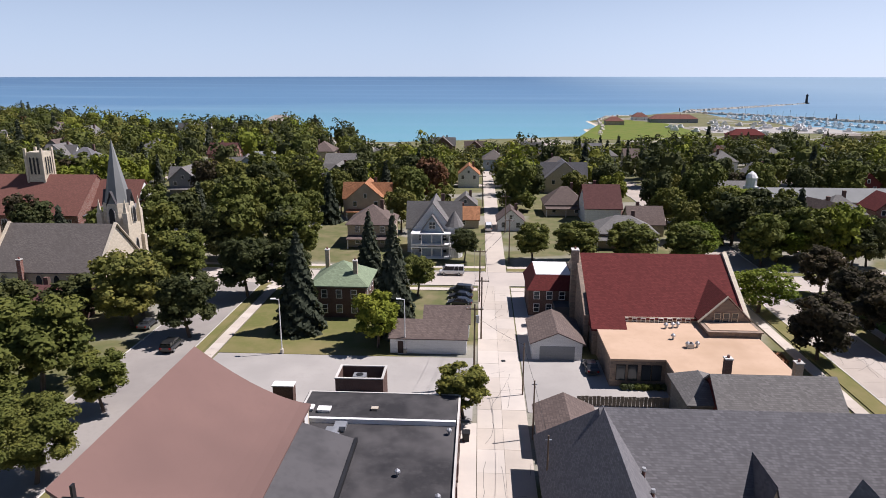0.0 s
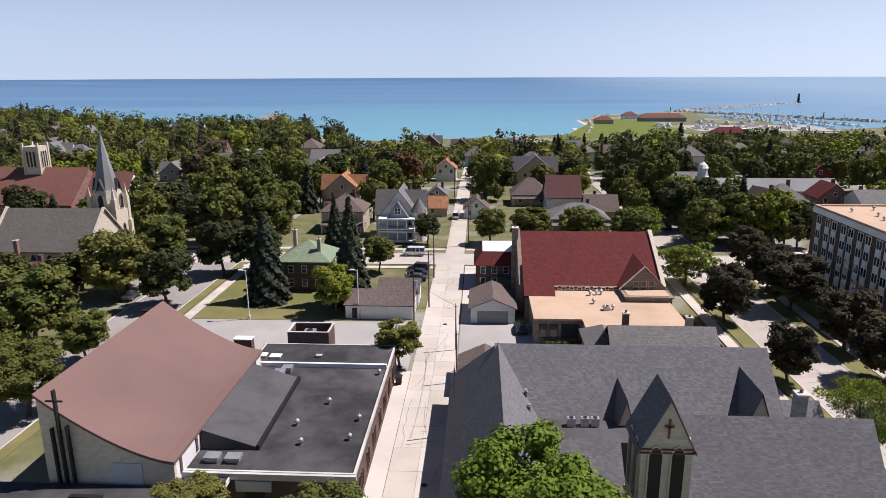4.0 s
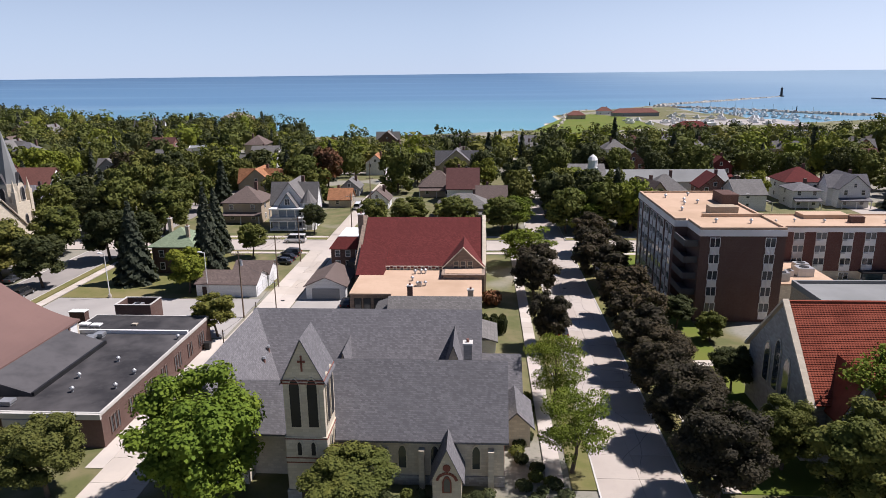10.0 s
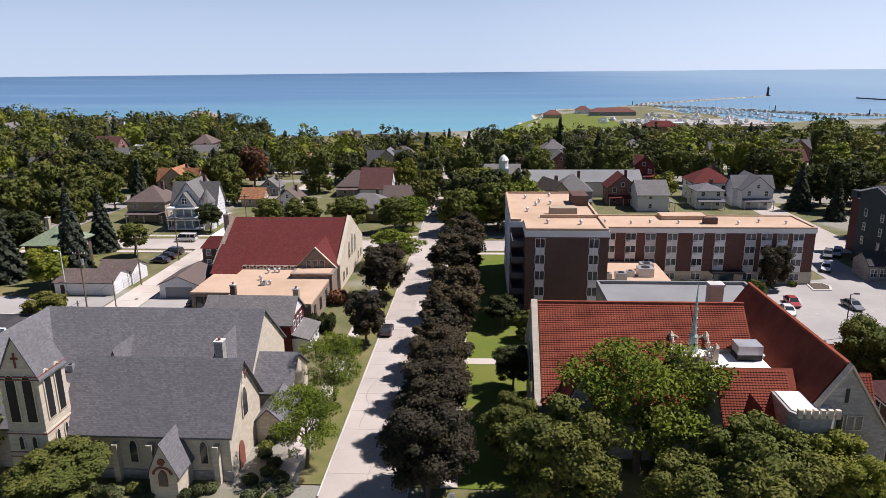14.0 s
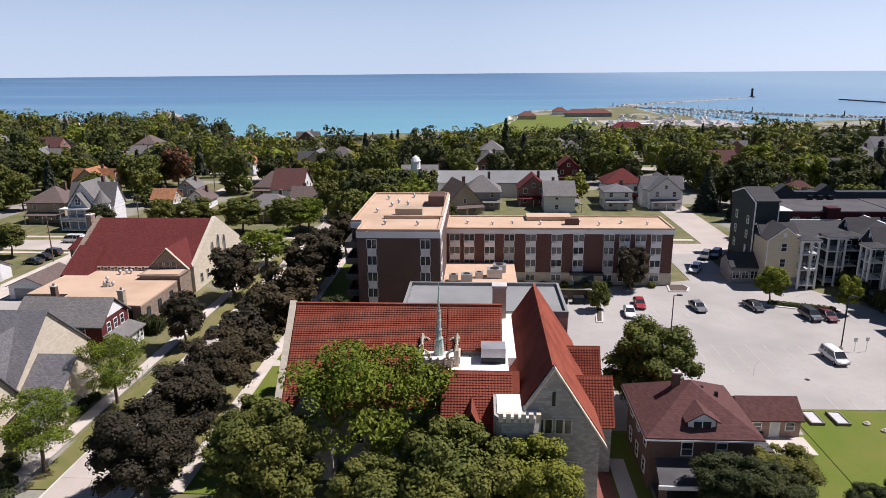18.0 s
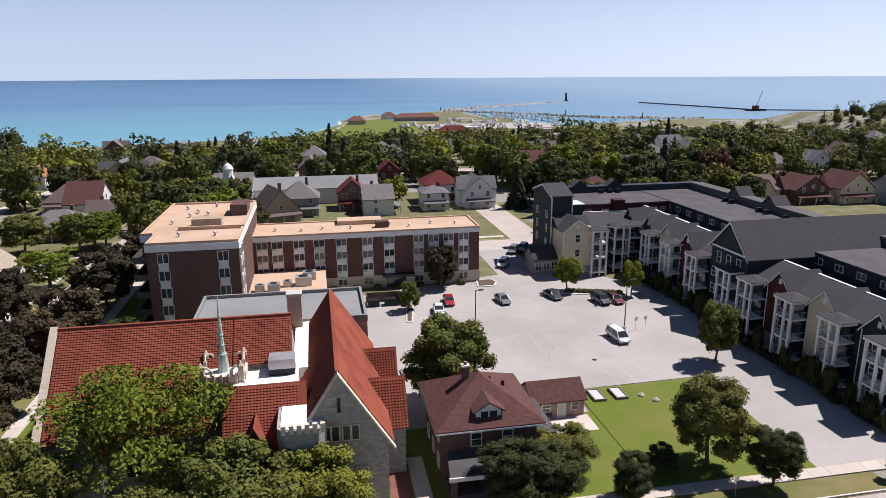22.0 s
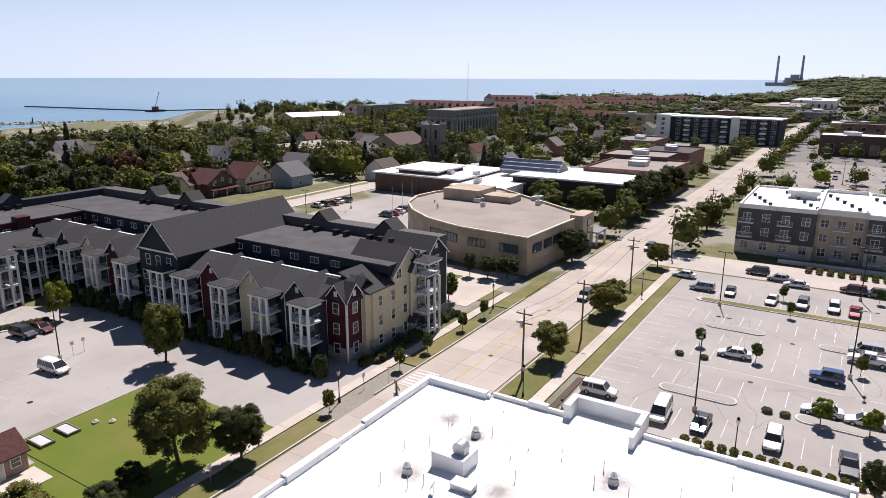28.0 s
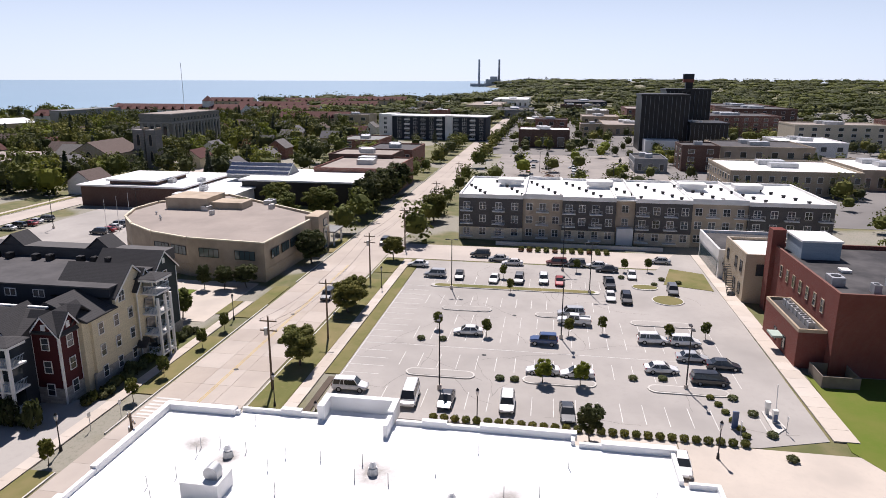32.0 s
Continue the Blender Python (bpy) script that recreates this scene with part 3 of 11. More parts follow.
def lake_sheet():
    """The lake, whose far edge lies at the true horizon's height."""
    rs = np.concatenate([np.linspace(130, 1800, 22), np.linspace(2000, 4950, 14)])
    az = np.radians(np.linspace(-1.5, 181.5, 90))
    v = [(float(r * math.cos(a)), float(r * math.sin(a)), LAKE + rise(r, 0.0)) for r in rs for a in az]
    n = len(az)
    f = [(j * n + i, (j + 1) * n + i, (j + 1) * n + i + 1, j * n + i + 1) for j in range(len(rs) - 1) for i in range(n - 1)]
    me = bpy.data.meshes.new("lake")
    me.from_pydata(v, [], f)
    m, nt, b = nodes_of("lake_water")
    p = world_coords(nt)
    mp = nt.nodes.new("ShaderNodeMapping")
    mp.inputs["Scale"].default_value = (0.0007, 0.006, 0.0)
    nt.links.new(p, mp.inputs[0])
    st = noise_of(nt, mp.outputs[0], 1.0, 5.0, 0.55)
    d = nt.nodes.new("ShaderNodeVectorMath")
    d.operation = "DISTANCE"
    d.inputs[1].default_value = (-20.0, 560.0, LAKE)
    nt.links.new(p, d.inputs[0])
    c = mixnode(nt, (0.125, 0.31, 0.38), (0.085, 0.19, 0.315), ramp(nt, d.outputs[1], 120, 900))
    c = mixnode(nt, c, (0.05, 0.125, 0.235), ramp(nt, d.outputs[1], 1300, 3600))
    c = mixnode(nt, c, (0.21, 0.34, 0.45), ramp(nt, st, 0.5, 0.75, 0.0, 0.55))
    # sunward water grows paler with x: its sheen is put into the colour
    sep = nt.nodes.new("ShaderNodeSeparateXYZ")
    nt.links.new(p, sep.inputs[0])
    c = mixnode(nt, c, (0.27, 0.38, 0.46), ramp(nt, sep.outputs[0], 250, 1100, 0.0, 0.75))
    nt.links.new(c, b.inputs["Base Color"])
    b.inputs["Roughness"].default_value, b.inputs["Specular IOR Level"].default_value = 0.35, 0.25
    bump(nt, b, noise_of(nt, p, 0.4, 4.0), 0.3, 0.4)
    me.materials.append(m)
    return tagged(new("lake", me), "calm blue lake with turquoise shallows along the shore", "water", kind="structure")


lake_sheet()


# ---------- streets and paving ----------
def slabs(name, label, x0, y0, x1, y1, sx, sy, material="concrete", z=0.0, th=0.08, skip=(), gap=0.03, cat="road"):
    """A paved strip of single slabs on a darker bed."""
    base = solid(name, box(B(), x0, y0, z - 0.1, x1, y1, z + 0.004), "joint", label, cat, kind="structure")
    nx, ny = max(1, round((x1 - x0) / sx)), max(1, round((y1 - y0) / sy))
    w, d = (x1 - x0) / nx, (y1 - y0) / ny
    me = mesh_of("slab", box(B(), -w / 2 + gap / 2, -d / 2 + gap / 2, -0.02, w / 2 - gap / 2, d / 2 - gap / 2, th), material)
    for i in range(nx):
        for j in range(ny):
            share("slab", me, base, x0 + (i + 0.5) * w, y0 + (j + 0.5) * d, z + random.uniform(-0.006, 0.006))
    return base


def pad(name, label, x0, y0, x1, y1, material, z=0.03, cat="road", th=0.2):
    return solid(name, box(B(), x0, y0, z - th, x1, y1, z), material, label, cat, kind="structure")


def pad_poly(name, label, pts, material, z=0.03, cat="road", th=0.2):
    return solid(name, prism(B(), pts, z - th, z), material, label, cat, kind="structure")


def kerb(x0, y0, x1, y1, w=0.18, h=0.15):
    bm = B()
    if abs(x1 - x0) > abs(y1 - y0):
        box(bm, x0, y0 - w / 2, -0.1, x1, y0 + w / 2, h)
    else:
        box(bm, x0 - w / 2, y0, -0.1, x0 + w / 2, y1, h)
    return solid("kerb", bm, "kerb", "pale concrete kerb along the street", "kerb", "street kerbs", "structure")


def verge(x0, y0, x1, y1, material="grass", z=0.12):
    return solid("verge", box(B(), x0, y0, -0.1, x1, y1, z), material, "strip of dry mown grass between kerb and walk", "grass", "grass verges", "structure")


def road_strip(name, label, x0, y0, x1, y1, material, lift=0.04, cat="road", step=8.0, th=0.25):
    """A road that follows the lie of the land."""
    bm, along = B(), abs(y1 - y0) > abs(x1 - x0)
    n = max(2, int((y1 - y0 if along else x1 - x0) / step))
    rows = []
    for i in range(n + 1):
        f = i / n
        ends = ((x0, y0 + (y1 - y0) * f), (x1, y0 + (y1 - y0) * f)) if along else ((x0 + (x1 - x0) * f, y1), (x0 + (x1 - x0) * f, y0))
        rows.append([bm.verts.new((x, y, land(x, y) + lift + d)) for x, y in ends for d in (0, -th)])
    for p, q in zip(rows, rows[1:]):
        for a, b in ((0, 2), (3, 1), (2, 3), (1, 0)):
            bm.faces.new((p[a], p[b], q[b], q[a]))
    bm.faces.new([rows[0][k] for k in (0, 1, 3, 2)])
    bm.faces.new([rows[-1][k] for k in (0, 2, 3, 1)])
    return solid(name, bm, material, label, cat, kind="structure")


# cross street, alley, two streets to the lake and the main street
pad("road_cross", "pale concrete cross street", -420, 129, 420, 138.6, "street", 0.03)
pad("road_main_far", "pale concrete main street towards downtown", 240, 16.2, 1500, 28.6, "street", 0.03)
road_strip("road_lake", "tree-lined street running down to the lake", 53, 138.6, 61.5, 560, "street")
road_strip("road_alley_far", "narrow concrete alley behind the houses", 1.8, 138.6, 6.2, 470, "concrete")
pad("road_church", "concrete street beside the old church", -53.5, -80, -44, 129, "street_old", 0.03)
road_strip("road_church_far", "shaded street going towards the lake", -53.5, 138.6, -44, 420, "street_old")
road_strip("road_east", "pale street beyond the first houses", -420, 262, 600, 271, "street", 0.03)
pad("road_south", "concrete street past the apartment complex", 140, 128.8, 150, 129, "street", 0.03)
pad("road_complex", "driveway street beside the apartment complex", 138.5, 112, 147.5, 129, "asphalt_pale", 0.04)
pad("road_court", "side street between the houses", 150, 138.6, 159, 300, "street", 0.02)
pad("road_cafe", "street beyond the parking lot", 248.5, -400, 262, 16, "street", 0.02)
for x0, x1 in ((-44, -42.2), (61.9, 64.9), (50.1, 52.6)):
    verge(x0, 36 if x0 > 0 else 20, x1, 128.6)
for x in (52.75, 61.75):
    kerb(x, 34, x, 128.6), road_strip("kerb", "pale concrete kerb along the sloping street", x - 0.09, 139, x + 0.09, 420, "kerb", 0.16, "kerb")
for x in (-53.6, -43.9):
    kerb(x, 20, x, 128.6)
for x0, x1 in ((-420, -54), (-43.5, 0), (6.6, 52.5), (62, 138), (150, 600)):
    kerb(x0, 128.85, x1, 128.85)
for x0, x1 in ((-420, -54), (-43.5, 1.6), (6.4, 52.5), (62, 149), (160, 600)):
    kerb(x0, 138.75, x1, 138.75)
    verge(x0, 138.85, x1, 141.2)
    pad("pavement_cross", "concrete pavement along the cross street", x0, 141.2, x1, 142.8, "concrete", 0.12, "pavement")
for y, x0, x1 in ((29.0, 72, 158), (29.0, 166, 212), (29.0, 226, 420), (15.7, 166, 248), (15.7, 262, 420)):
    kerb(x0, y, x1, y)
# verges of the main street, with gaps at the driveways
for x0, x1 in ((108, 141), (144.5, 158), (176, 196), (205, 223), (250, 268)):
    verge(x0, 29.1, x1, 32.0)
for x0, x1 in ((169, 205), (207, 231), (236, 247)):
    verge(x0, 11.3, x1, 15.6)
verge(186, 7.2, 228, 9.3), verge(166, 7.5, 185, 8.4, "soil")
verge(228, 7.3, 247, 9.3, "grass")

# parking lots
pad("parking_school", "pale concrete parking lot behind the flat-roofed hall", -39.5, 74.5, -0.4, 93.3, "asphalt_pale", 0.05, "parking lot")
pad("parking_stone_church", "small weathered asphalt lot beside the stone church", 6.6, 77, 29, 93.5, "asphalt_pale", 0.06, "parking lot")
pad("driveway", "short concrete apron in front of the garage", 6.6, 92, 10, 128, "concrete", 0.045, "driveway")
pad_poly("parking_large", "wide pale parking lot with faint bay lines", [(106.5, 50), (134, 50), (134.5, 56), (153, 56.5), (153, 33.8), (173.5, 33.8), (170.5, 66), (166, 92), (158, 106), (147, 118), (138.5, 118), (138.5, 109), (106.5, 100)], "asphalt_pale", 0.05, "parking lot")
pad_poly("parking_centre", "wide pale parking lot with white bay lines", [(175.2, -45), (178, -53.4), (262, -54.2), (262, -50), (247.5, -44), (247.5, 7.2), (175.2, 7.2)], "asphalt_pale", 0.05, "parking lot")
pad("pavement_store", "buff concrete walk along the store", 165.3, -36, 175.0, 8, "concrete", 0.06, "pavement")
pad("parking_library", "parking lot between the complex and the library", 213, 60, 330, 118, "asphalt_pale", 0.04, "parking lot")
pad("road_front", "concrete forecourt street below the white roof", 120, -70, 175.0, -36.1, "concrete", 0.045)
pad("parking_downtown", "downtown parking lots seen far off", 300, -70, 470, 5, "street_old", 0.03, "parking lot")
pad("downtown_paving", "grey paved ground between the downtown buildings", 300, -420, 1000, -70.2, "lot_dark", 0.02, "paving")
pad("downtown_paving", "grey paved ground along the far main street", 470.2, -70, 1000, 15.8, "lot_dark", 0.02, "paving")

# lawns
pad("lawn_corner", "bright green corner lawn", 105, 33.5, 134.4, 50, "lawn", 0.06, "grass")
pad("lawn_park", "bright green mown lawn behind the shed", 134.5, 33.75, 153, 56, "lawn", 0.07, "grass")
pad("lawn_manse", "green lawn of the old rectory", -39.6, 93.4, -12, 128.5, "grass", 0.06, "grass")
pad("lawn_church", "green lawn beside the red tiled church", 65.1, 36, 76, 128, "lawn", 0.07, "grass")
pad_poly("lawn_brick", "green lawn beside the brick building", [(168, -100), (196.6, -100), (196.6, -57), (190, -56.8), (176, -54.9), (172, -57)], "lawn", 0.07, "grass")
pad_poly("lawn_corner_lot", "dry grass corner of the parking lot", [(234, -53), (246, -53.4), (249, -47), (237, -44)], "grass", 0.12, "grass")
pad_poly("park_field", "open green park field near the harbour", [(85, 600), (130, 590), (210, 640), (215, 790), (180, 850), (150, 830)], "lawn", -14.1, "grass", 0.5)

# pavements of single slabs
slabs("pavement_street", "concrete slab pavement beside the leafy street", 47.6, 36, 49.4, 128.6, 1.8, 2.3, "concrete", 0.1, cat="pavement")
slabs("pavement_street", "concrete slab pavement below the dark maples", 65.0, 36, 66.8, 128.6, 1.8, 2.3, "concrete", 0.1, cat="pavement")
slabs("pavement_hall", "concrete slab pavement beside the manse lawn", -41.6, 74, -39.8, 128.6, 1.8, 2.3, "concrete", 0.1, cat="pavement")
slabs("pavement_main", "concrete slab pavement along the main street", 105, 32.1, 213, 33.7, 2.2, 1.6, "concrete", 0.1, cat="pavement")
slabs("pavement_main", "concrete slab pavement beside the large parking lot", 168, 9.4, 247, 11.2, 2.2, 1.8, "concrete", 0.1, cat="pavement")
slabs("pavement_brick", "concrete slab walk along the brick building", 178, -56.6, 262, -53.8, 2.8, 2.8, "concrete", 0.1, cat="pavement")
pad("path", "concrete path across the church lawn", 66.8, 66, 75, 68, "concrete", 0.1, "path")
pad("path", "narrow concrete path beside the brown house", 110.5, 28, 112.2, 44, "concrete", 0.12, "path")
pad("path", "red brick path beside the tiled church", 108.2, 30, 110.2, 44, "brick_red", 0.1, "path")
pad("alley_apron", "concrete apron between the alley and the hall wall", -1.9, 38, 0.15, 74, "concrete", 0.05)
slabs("road_alley", "cracked concrete alley of large slabs", 0.2, 26, 6.4, 128.9, 3.1, 4.6, "concrete", 0.0)
slabs("road_street", "pale concrete street of large panels between trees", 52.85, 29, 61.65, 128.9, 4.4, 4.6, "street", 0.0)
slabs("road_main", "wide concrete main street of large panels", 60, 16.2, 240, 28.6, 5.0, 4.13, "street", 0.0)
pad("pavement_crossing", "concrete pavement strip along the cross street", -43.5, 125.6, 0, 127.2, "concrete", 0.11, "pavement")
pad("pavement_crossing", "concrete pavement strip beside the stone church", 6.6, 125.6, 47.5, 127.2, "concrete", 0.11, "pavement")
pad("pavement_crossing", "concrete pavement strip beside the apartment block", 67, 125.6, 136, 127.2, "concrete", 0.11, "pavement")


def cracks(name, label, x0, y0, x1, y1, n, z, seed, long=True):
    """Tar-filled cracks wandering over a paved surface."""
    rnd, bm = random.Random(seed), B()
    for _ in range(n):
        x, y = rnd.uniform(x0, x1), rnd.uniform(y0, y1)
        a = rnd.choice((0, math.pi / 2, math.pi / 2, 0.4, 1.2))
        for _ in range(rnd.randint(4, 12)):
            a += rnd.uniform(-0.28, 0.28)
            l = rnd.uniform(0.6, 1.6)
            x2, y2 = x + l * math.cos(a), y + l * math.sin(a)
            if not (x0 < x2 < x1 and y0 < y2 < y1):
                break
            u, w = math.cos(a + math.pi / 2) * 0.028, math.sin(a + math.pi / 2) * 0.028
            poly(bm, [(x - u, y - w, z), (x2 - u, y2 - w, z), (x2 + u, y2 + w, z), (x + u, y + w, z)], [(0, 1, 2, 3)])
            x, y = x2, y2
    return solid(name, bm, "crack", label, "crack", kind="stuff")


cracks("crack_filler", "dark tar-filled cracks in the alley concrete", 0.4, 30, 6.2, 126, 26, 0.092, 5)
cracks("crack_filler", "dark tar-filled cracks in the street", 53.2, 30, 61.3, 126, 34, 0.092, 6)
cracks("crack_filler", "dark tar-filled cracks in the parking lot", 178, -54, 245, 5, 30, 0.056, 7)
cracks("crack_filler", "dark tar-filled cracks in the large lot", 112, 58, 164, 104, 5, 0.056, 8)


# ---------- roof and street fittings ----------
def roof_vent(x, y, z, kind="stub", s=1.0, mat_="steel"):
    t = thing("roof_vent", x, y, "small pale metal roof vent with a cap", "vent", "roof vents", z=z)
    part("pipe", cyl(B(), 0, 0, -0.05, 0.45 * s, 0.14 * s, n=8), mat_, t)
    part("cap", cyl(cyl(B(), 0, 0, 0.45 * s, 0.62 * s, 0.3 * s, 0.26 * s), 0, 0, 0.62 * s, 0.8 * s, 0.24 * s, 0.05 * s), mat_, t)
    return t


def roof_box(x, y, z, w=1.2, d=1.0, h=0.6, label="pale metal roof ventilator box", m="steel"):
    t = thing("roof_unit", x, y, label, "ventilator", "roof units", z=z)
    part("base", box(B(), -w * 0.4, -d * 0.4, -0.05, w * 0.4, d * 0.4, h * 0.5), m, t)
    part("hood", box(B(), -w / 2, -d / 2, h * 0.5, w / 2, d / 2, h), m, t)
    return t


def ac_unit(x, y, z, w=1.0, d=1.0, h=1.0, m="steel"):
    t = thing("air_conditioner", x, y, "grey metal rooftop air conditioner with a round fan", "air conditioner", "rooftop air conditioners", z=z)
    part("housing", box(B(), -w / 2, -d / 2, -0.05, w / 2, d / 2, h), m, t)
    part("fan_grille", cyl(B(), 0, 0, h, h + 0.06, min(w, d) * 0.38, n=12), "dark_metal", t)
    return t


def chimney(x, y, z0, z1, w=0.9, d=0.9, m="brick_red", parent=None):
    bm = box(B(), x - w / 2, y - d / 2, z0, x + w / 2, y + d / 2, z1)
    c = part("chimney", bm, m, parent)
    part("cap", box(B(), x - w / 2 - 0.08, y - d / 2 - 0.08, z1, x + w / 2 + 0.08, y + d / 2 + 0.08, z1 + 0.15), "kerb", c)
    part("flue", cyl(B(), x, y, z1 + 0.15, z1 + 0.5, 0.17), "brick_red", c)
    return c


def coping(parent, pts, z0, z1, m, th=0.35, label=""):
    return part("parapet", parapet(B(), pts, z0, z1, th), m, parent, label)


# ---------- swooping hall with the flat-roofed wing ----------
def swoop_hall():
    t = thing("church_hall", -30.5, 53, "hall with a sweeping brown roof and pale stone gable wall", "hall")
    y0, y1, n, hw, zr, ze = -12.6, 12.6, 12, 12.4, 12.9, 6.4

    def prof(u):
        return ze + (zr - ze) * (1 - abs(u)) ** 1.55

    bm = B()
    top = [(hw * u, prof(u)) for u in [i / n for i in range(n + 1)]]
    k = len(top)
    poly(bm, [(x, y0 - 0.3, z) for x, z in top] + [(x, y1 + 0.3, z) for x, z in top] + [(x, y0 - 0.3, z - 0.3) for x, z in top] + [(x, y1 + 0.3, z - 0.3) for x, z in top],
         [(i, i + 1, k + i + 1, k + i) for i in range(k - 1)] + [(2 * k + i + 1, 2 * k + i, 3 * k + i, 3 * k + i + 1) for i in range(k - 1)] +
         [(i, 2 * k + i, 2 * k + i + 1, i + 1) for i in range(k - 1)] + [(k + i, k + i + 1, 3 * k + i + 1, 3 * k + i) for i in range(k - 1)] + [(k - 1, 3 * k - 1, 4 * k - 1, 2 * k - 1), (0, k, 3 * k, 2 * k)])
    part("roof", bm, "roof_brown", t, "smooth brown sweeping roof")
    for ya, name in ((y0, "front_wall"), (y1 - 0.4, "back_wall")):
        bm = B()
        low = [(0.05 + x * 0.98, z - 0.3) for x, z in top]
        v = [(x, ya, z) for x, z in low] + [(x, ya + 0.4, z) for x, z in low] + [(low[0][0], ya, 0), (low[-1][0], ya, 0), (low[0][0], ya + 0.4, 0), (low[-1][0], ya + 0.4, 0)]
        poly(bm, v, [tuple([2 * k, 2 * k + 1] + list(range(k - 1, -1, -1))), tuple([2 * k + 3, 2 * k + 2] + list(range(k, 2 * k))), (k - 1, 2 * k + 1, 2 * k + 3, 2 * k - 1), (0, k, 2 * k + 2, 2 * k)])
        part(name, bm, "stone_cream", t)
    part("side_wall", box(B(), hw - 0.5, y0 + 0.4, 0, hw - 0.2, y1 - 0.4, ze - 0.28), "white", t)
    part("rear_wall", box(B(), 0.05, y0 + 0.4, 0, 0.4, y1 - 0.4, zr - 0.9), "stone_grey", t)
    for i in range(7):
        part("mullion", box(B(), hw - 0.22, -11.5 + i * 3.6, 4.4, hw - 0.1, -11.1 + i * 3.6, ze - 0.3), "brick_brown", t)
    part("wall_relief", box(B(), 6.4, y0 - 0.1, 3.6, 9.2, y0 + 0.05, 6.0), "curtain", t, "pale carved relief panel")
    # three slim bars and a cross on the gable wall
    x = thing("wall_cross", -28.4, 39.9, "tall dark metal cross with slim bars on the gable wall", "cross")
    for dx, za, zb in ((-0.7, 3.2, 9.6), (0.0, 3.2, 13.4), (0.75, 3.2, 9.9)):
        part("bar", box(B(), dx - 0.09, -0.09, za, dx + 0.09, 0.3, zb), "dark_metal", x)
    part("crossbar", box(B(), -0.8, -0.06, 12.3, 0.8, 0.06, 12.45), "dark_metal", x)

    w = thing("flat_roofed_wing", -11, 57, "low brick wing with a black felt flat roof and pale coping", "building")
    a, b, c, d = -9.0, 9.2, -15, 16
    part("wall", box(B(), a, c, 0, b, d, 4.0), "brick_brown", w)
    part("roof", box(B(), a - 0.1, c + 0.3, 4.0, b - 0.3, 8.9, 4.1), "roof_black", w, "patched black felt roof")
    part("roof", box(B(), a - 0.1, 9.3, 4.0, b - 0.3, d - 0.3, 4.35), "roof_black", w)
    part("divider", box(B(), a, 8.9, 4.0, b - 0.35, 9.3, 4.65), "white", w)
    coping(w, [(a, c), (b, c), (b, d), (a, d)], 3.95, 4.4, "kerb", 0.24, "pale metal roof edge")
    part("fascia", box(B(), a - 3, c - 0.35, 3.7, b + 0.1, c - 0.02, 4.35), "kerb", w)
    for i, y in enumerate((-12.4, -8.3, -4.1, 0.2, 4.3, 8.4, 12.4)):
        for dy in (-0.75, 0, 0.75) if i % 2 == 0 else (-0.5, 0.5):
            window(w, b + 0.04, y + dy, 1.0, 0.42, 2.0, "+x", "brick_brown", "glass", "plain")
    part("entrance_panel", box(B(), -2.2, c - 0.42, 2.5, 1.2, c - 0.02, 3.6), "curtain", w, "pale panel over the entrance")
    part("entrance_door", box(B(), -1.5, c - 0.08, 0, 0.4, c + 0.1, 2.4), "dark_metal", w)
    # sloping link roof
    bm = B()
    poly(bm, [(-7.4, -10.8, 6.3), (-1.6, -10.8, 4.45), (-1.6, 5.2, 4.45), (-7.4, 5.2, 6.3), (-7.4, -10.8, 4.1), (-1.6, -10.8, 4.1), (-1.6, 5.2, 4.1), (-7.4, 5.2, 4.1)],
         [(0, 1, 2, 3), (7, 6, 5, 4), (0, 4, 5, 1), (1, 5, 6, 2), (2, 6, 7, 3), (3, 7, 4, 0)])
    part("link_roof", bm, "roof_slate", w, "sloping grey felt link roof")
    part("link_gutter", box(B(), -1.62, -10.8, 4.1, -1.3, 5.2, 4.62), "dark_metal", w, "dark raised gutter rail")
    # plant enclosure with its unit
    e = thing("plant_enclosure", -14.1, 75.2, "open brick plant enclosure on the flat roof", "enclosure", z=4.0)
    part("wall", parapet(B(), [(-2.9, -1.9), (2.9, -1.9), (2.9, 1.9), (-2.9, 1.9)], -4.0, 1.9, 0.28), "brick_brown", e)
    part("floor", box(B(), -2.6, -1.6, -0.2, 2.6, 1.6, 0.1), "roof_black", e)
    part("rim", parapet(B(), [(-2.96, -1.96), (2.96, -1.96), (2.96, 1.96), (-2.96, 1.96)], 1.9, 2.0, 0.3), "kerb", e)
    ac_unit(-14.4, 75.6, 4.1, 1.6, 1.2, 1.3)
    s = thing("chimney_stack", -23.6, 74.2, "brick chimney stack with pale cap behind the brown roof", "chimney")
    part("shaft", box(B(), -1.25, -0.6, 0, 1.25, 0.6, 4.5), "brick_brown", s)
    part("cap", box(B(), -1.35, -0.7, 4.5, 1.35, 0.7, 4.62), "white", s)
    for x, y in ((-19.2, 68.5), (-17.2, 68.2)):
        roof_box(x, y, 4.35, 1.5, 1.1, 0.35, "flat white roof hatch", "white")
    for x, y in ((-18.6, 63.8), (-14.6, 64.6), (-15.3, 63.4), (-15.0, 62.2)):
        roof_box(x, y, 4.1, 1.3, 1.2, 0.7)
    for x, y in ((-16.3, 44.2), (-14.2, 44.2)):
        roof_box(x, y, 4.1, 1.5, 1.2, 0.6, "pale curved skylight hood on the black roof", "steel")
    for x, y in ((-9.8, 51.3), (-7.4, 56.3), (-3.6, 48.6), (-3.3, 52.6), (-2.8, 64.2), (-8.4, 47.5)):
        roof_vent(x, y, 4.1, s=1.0)
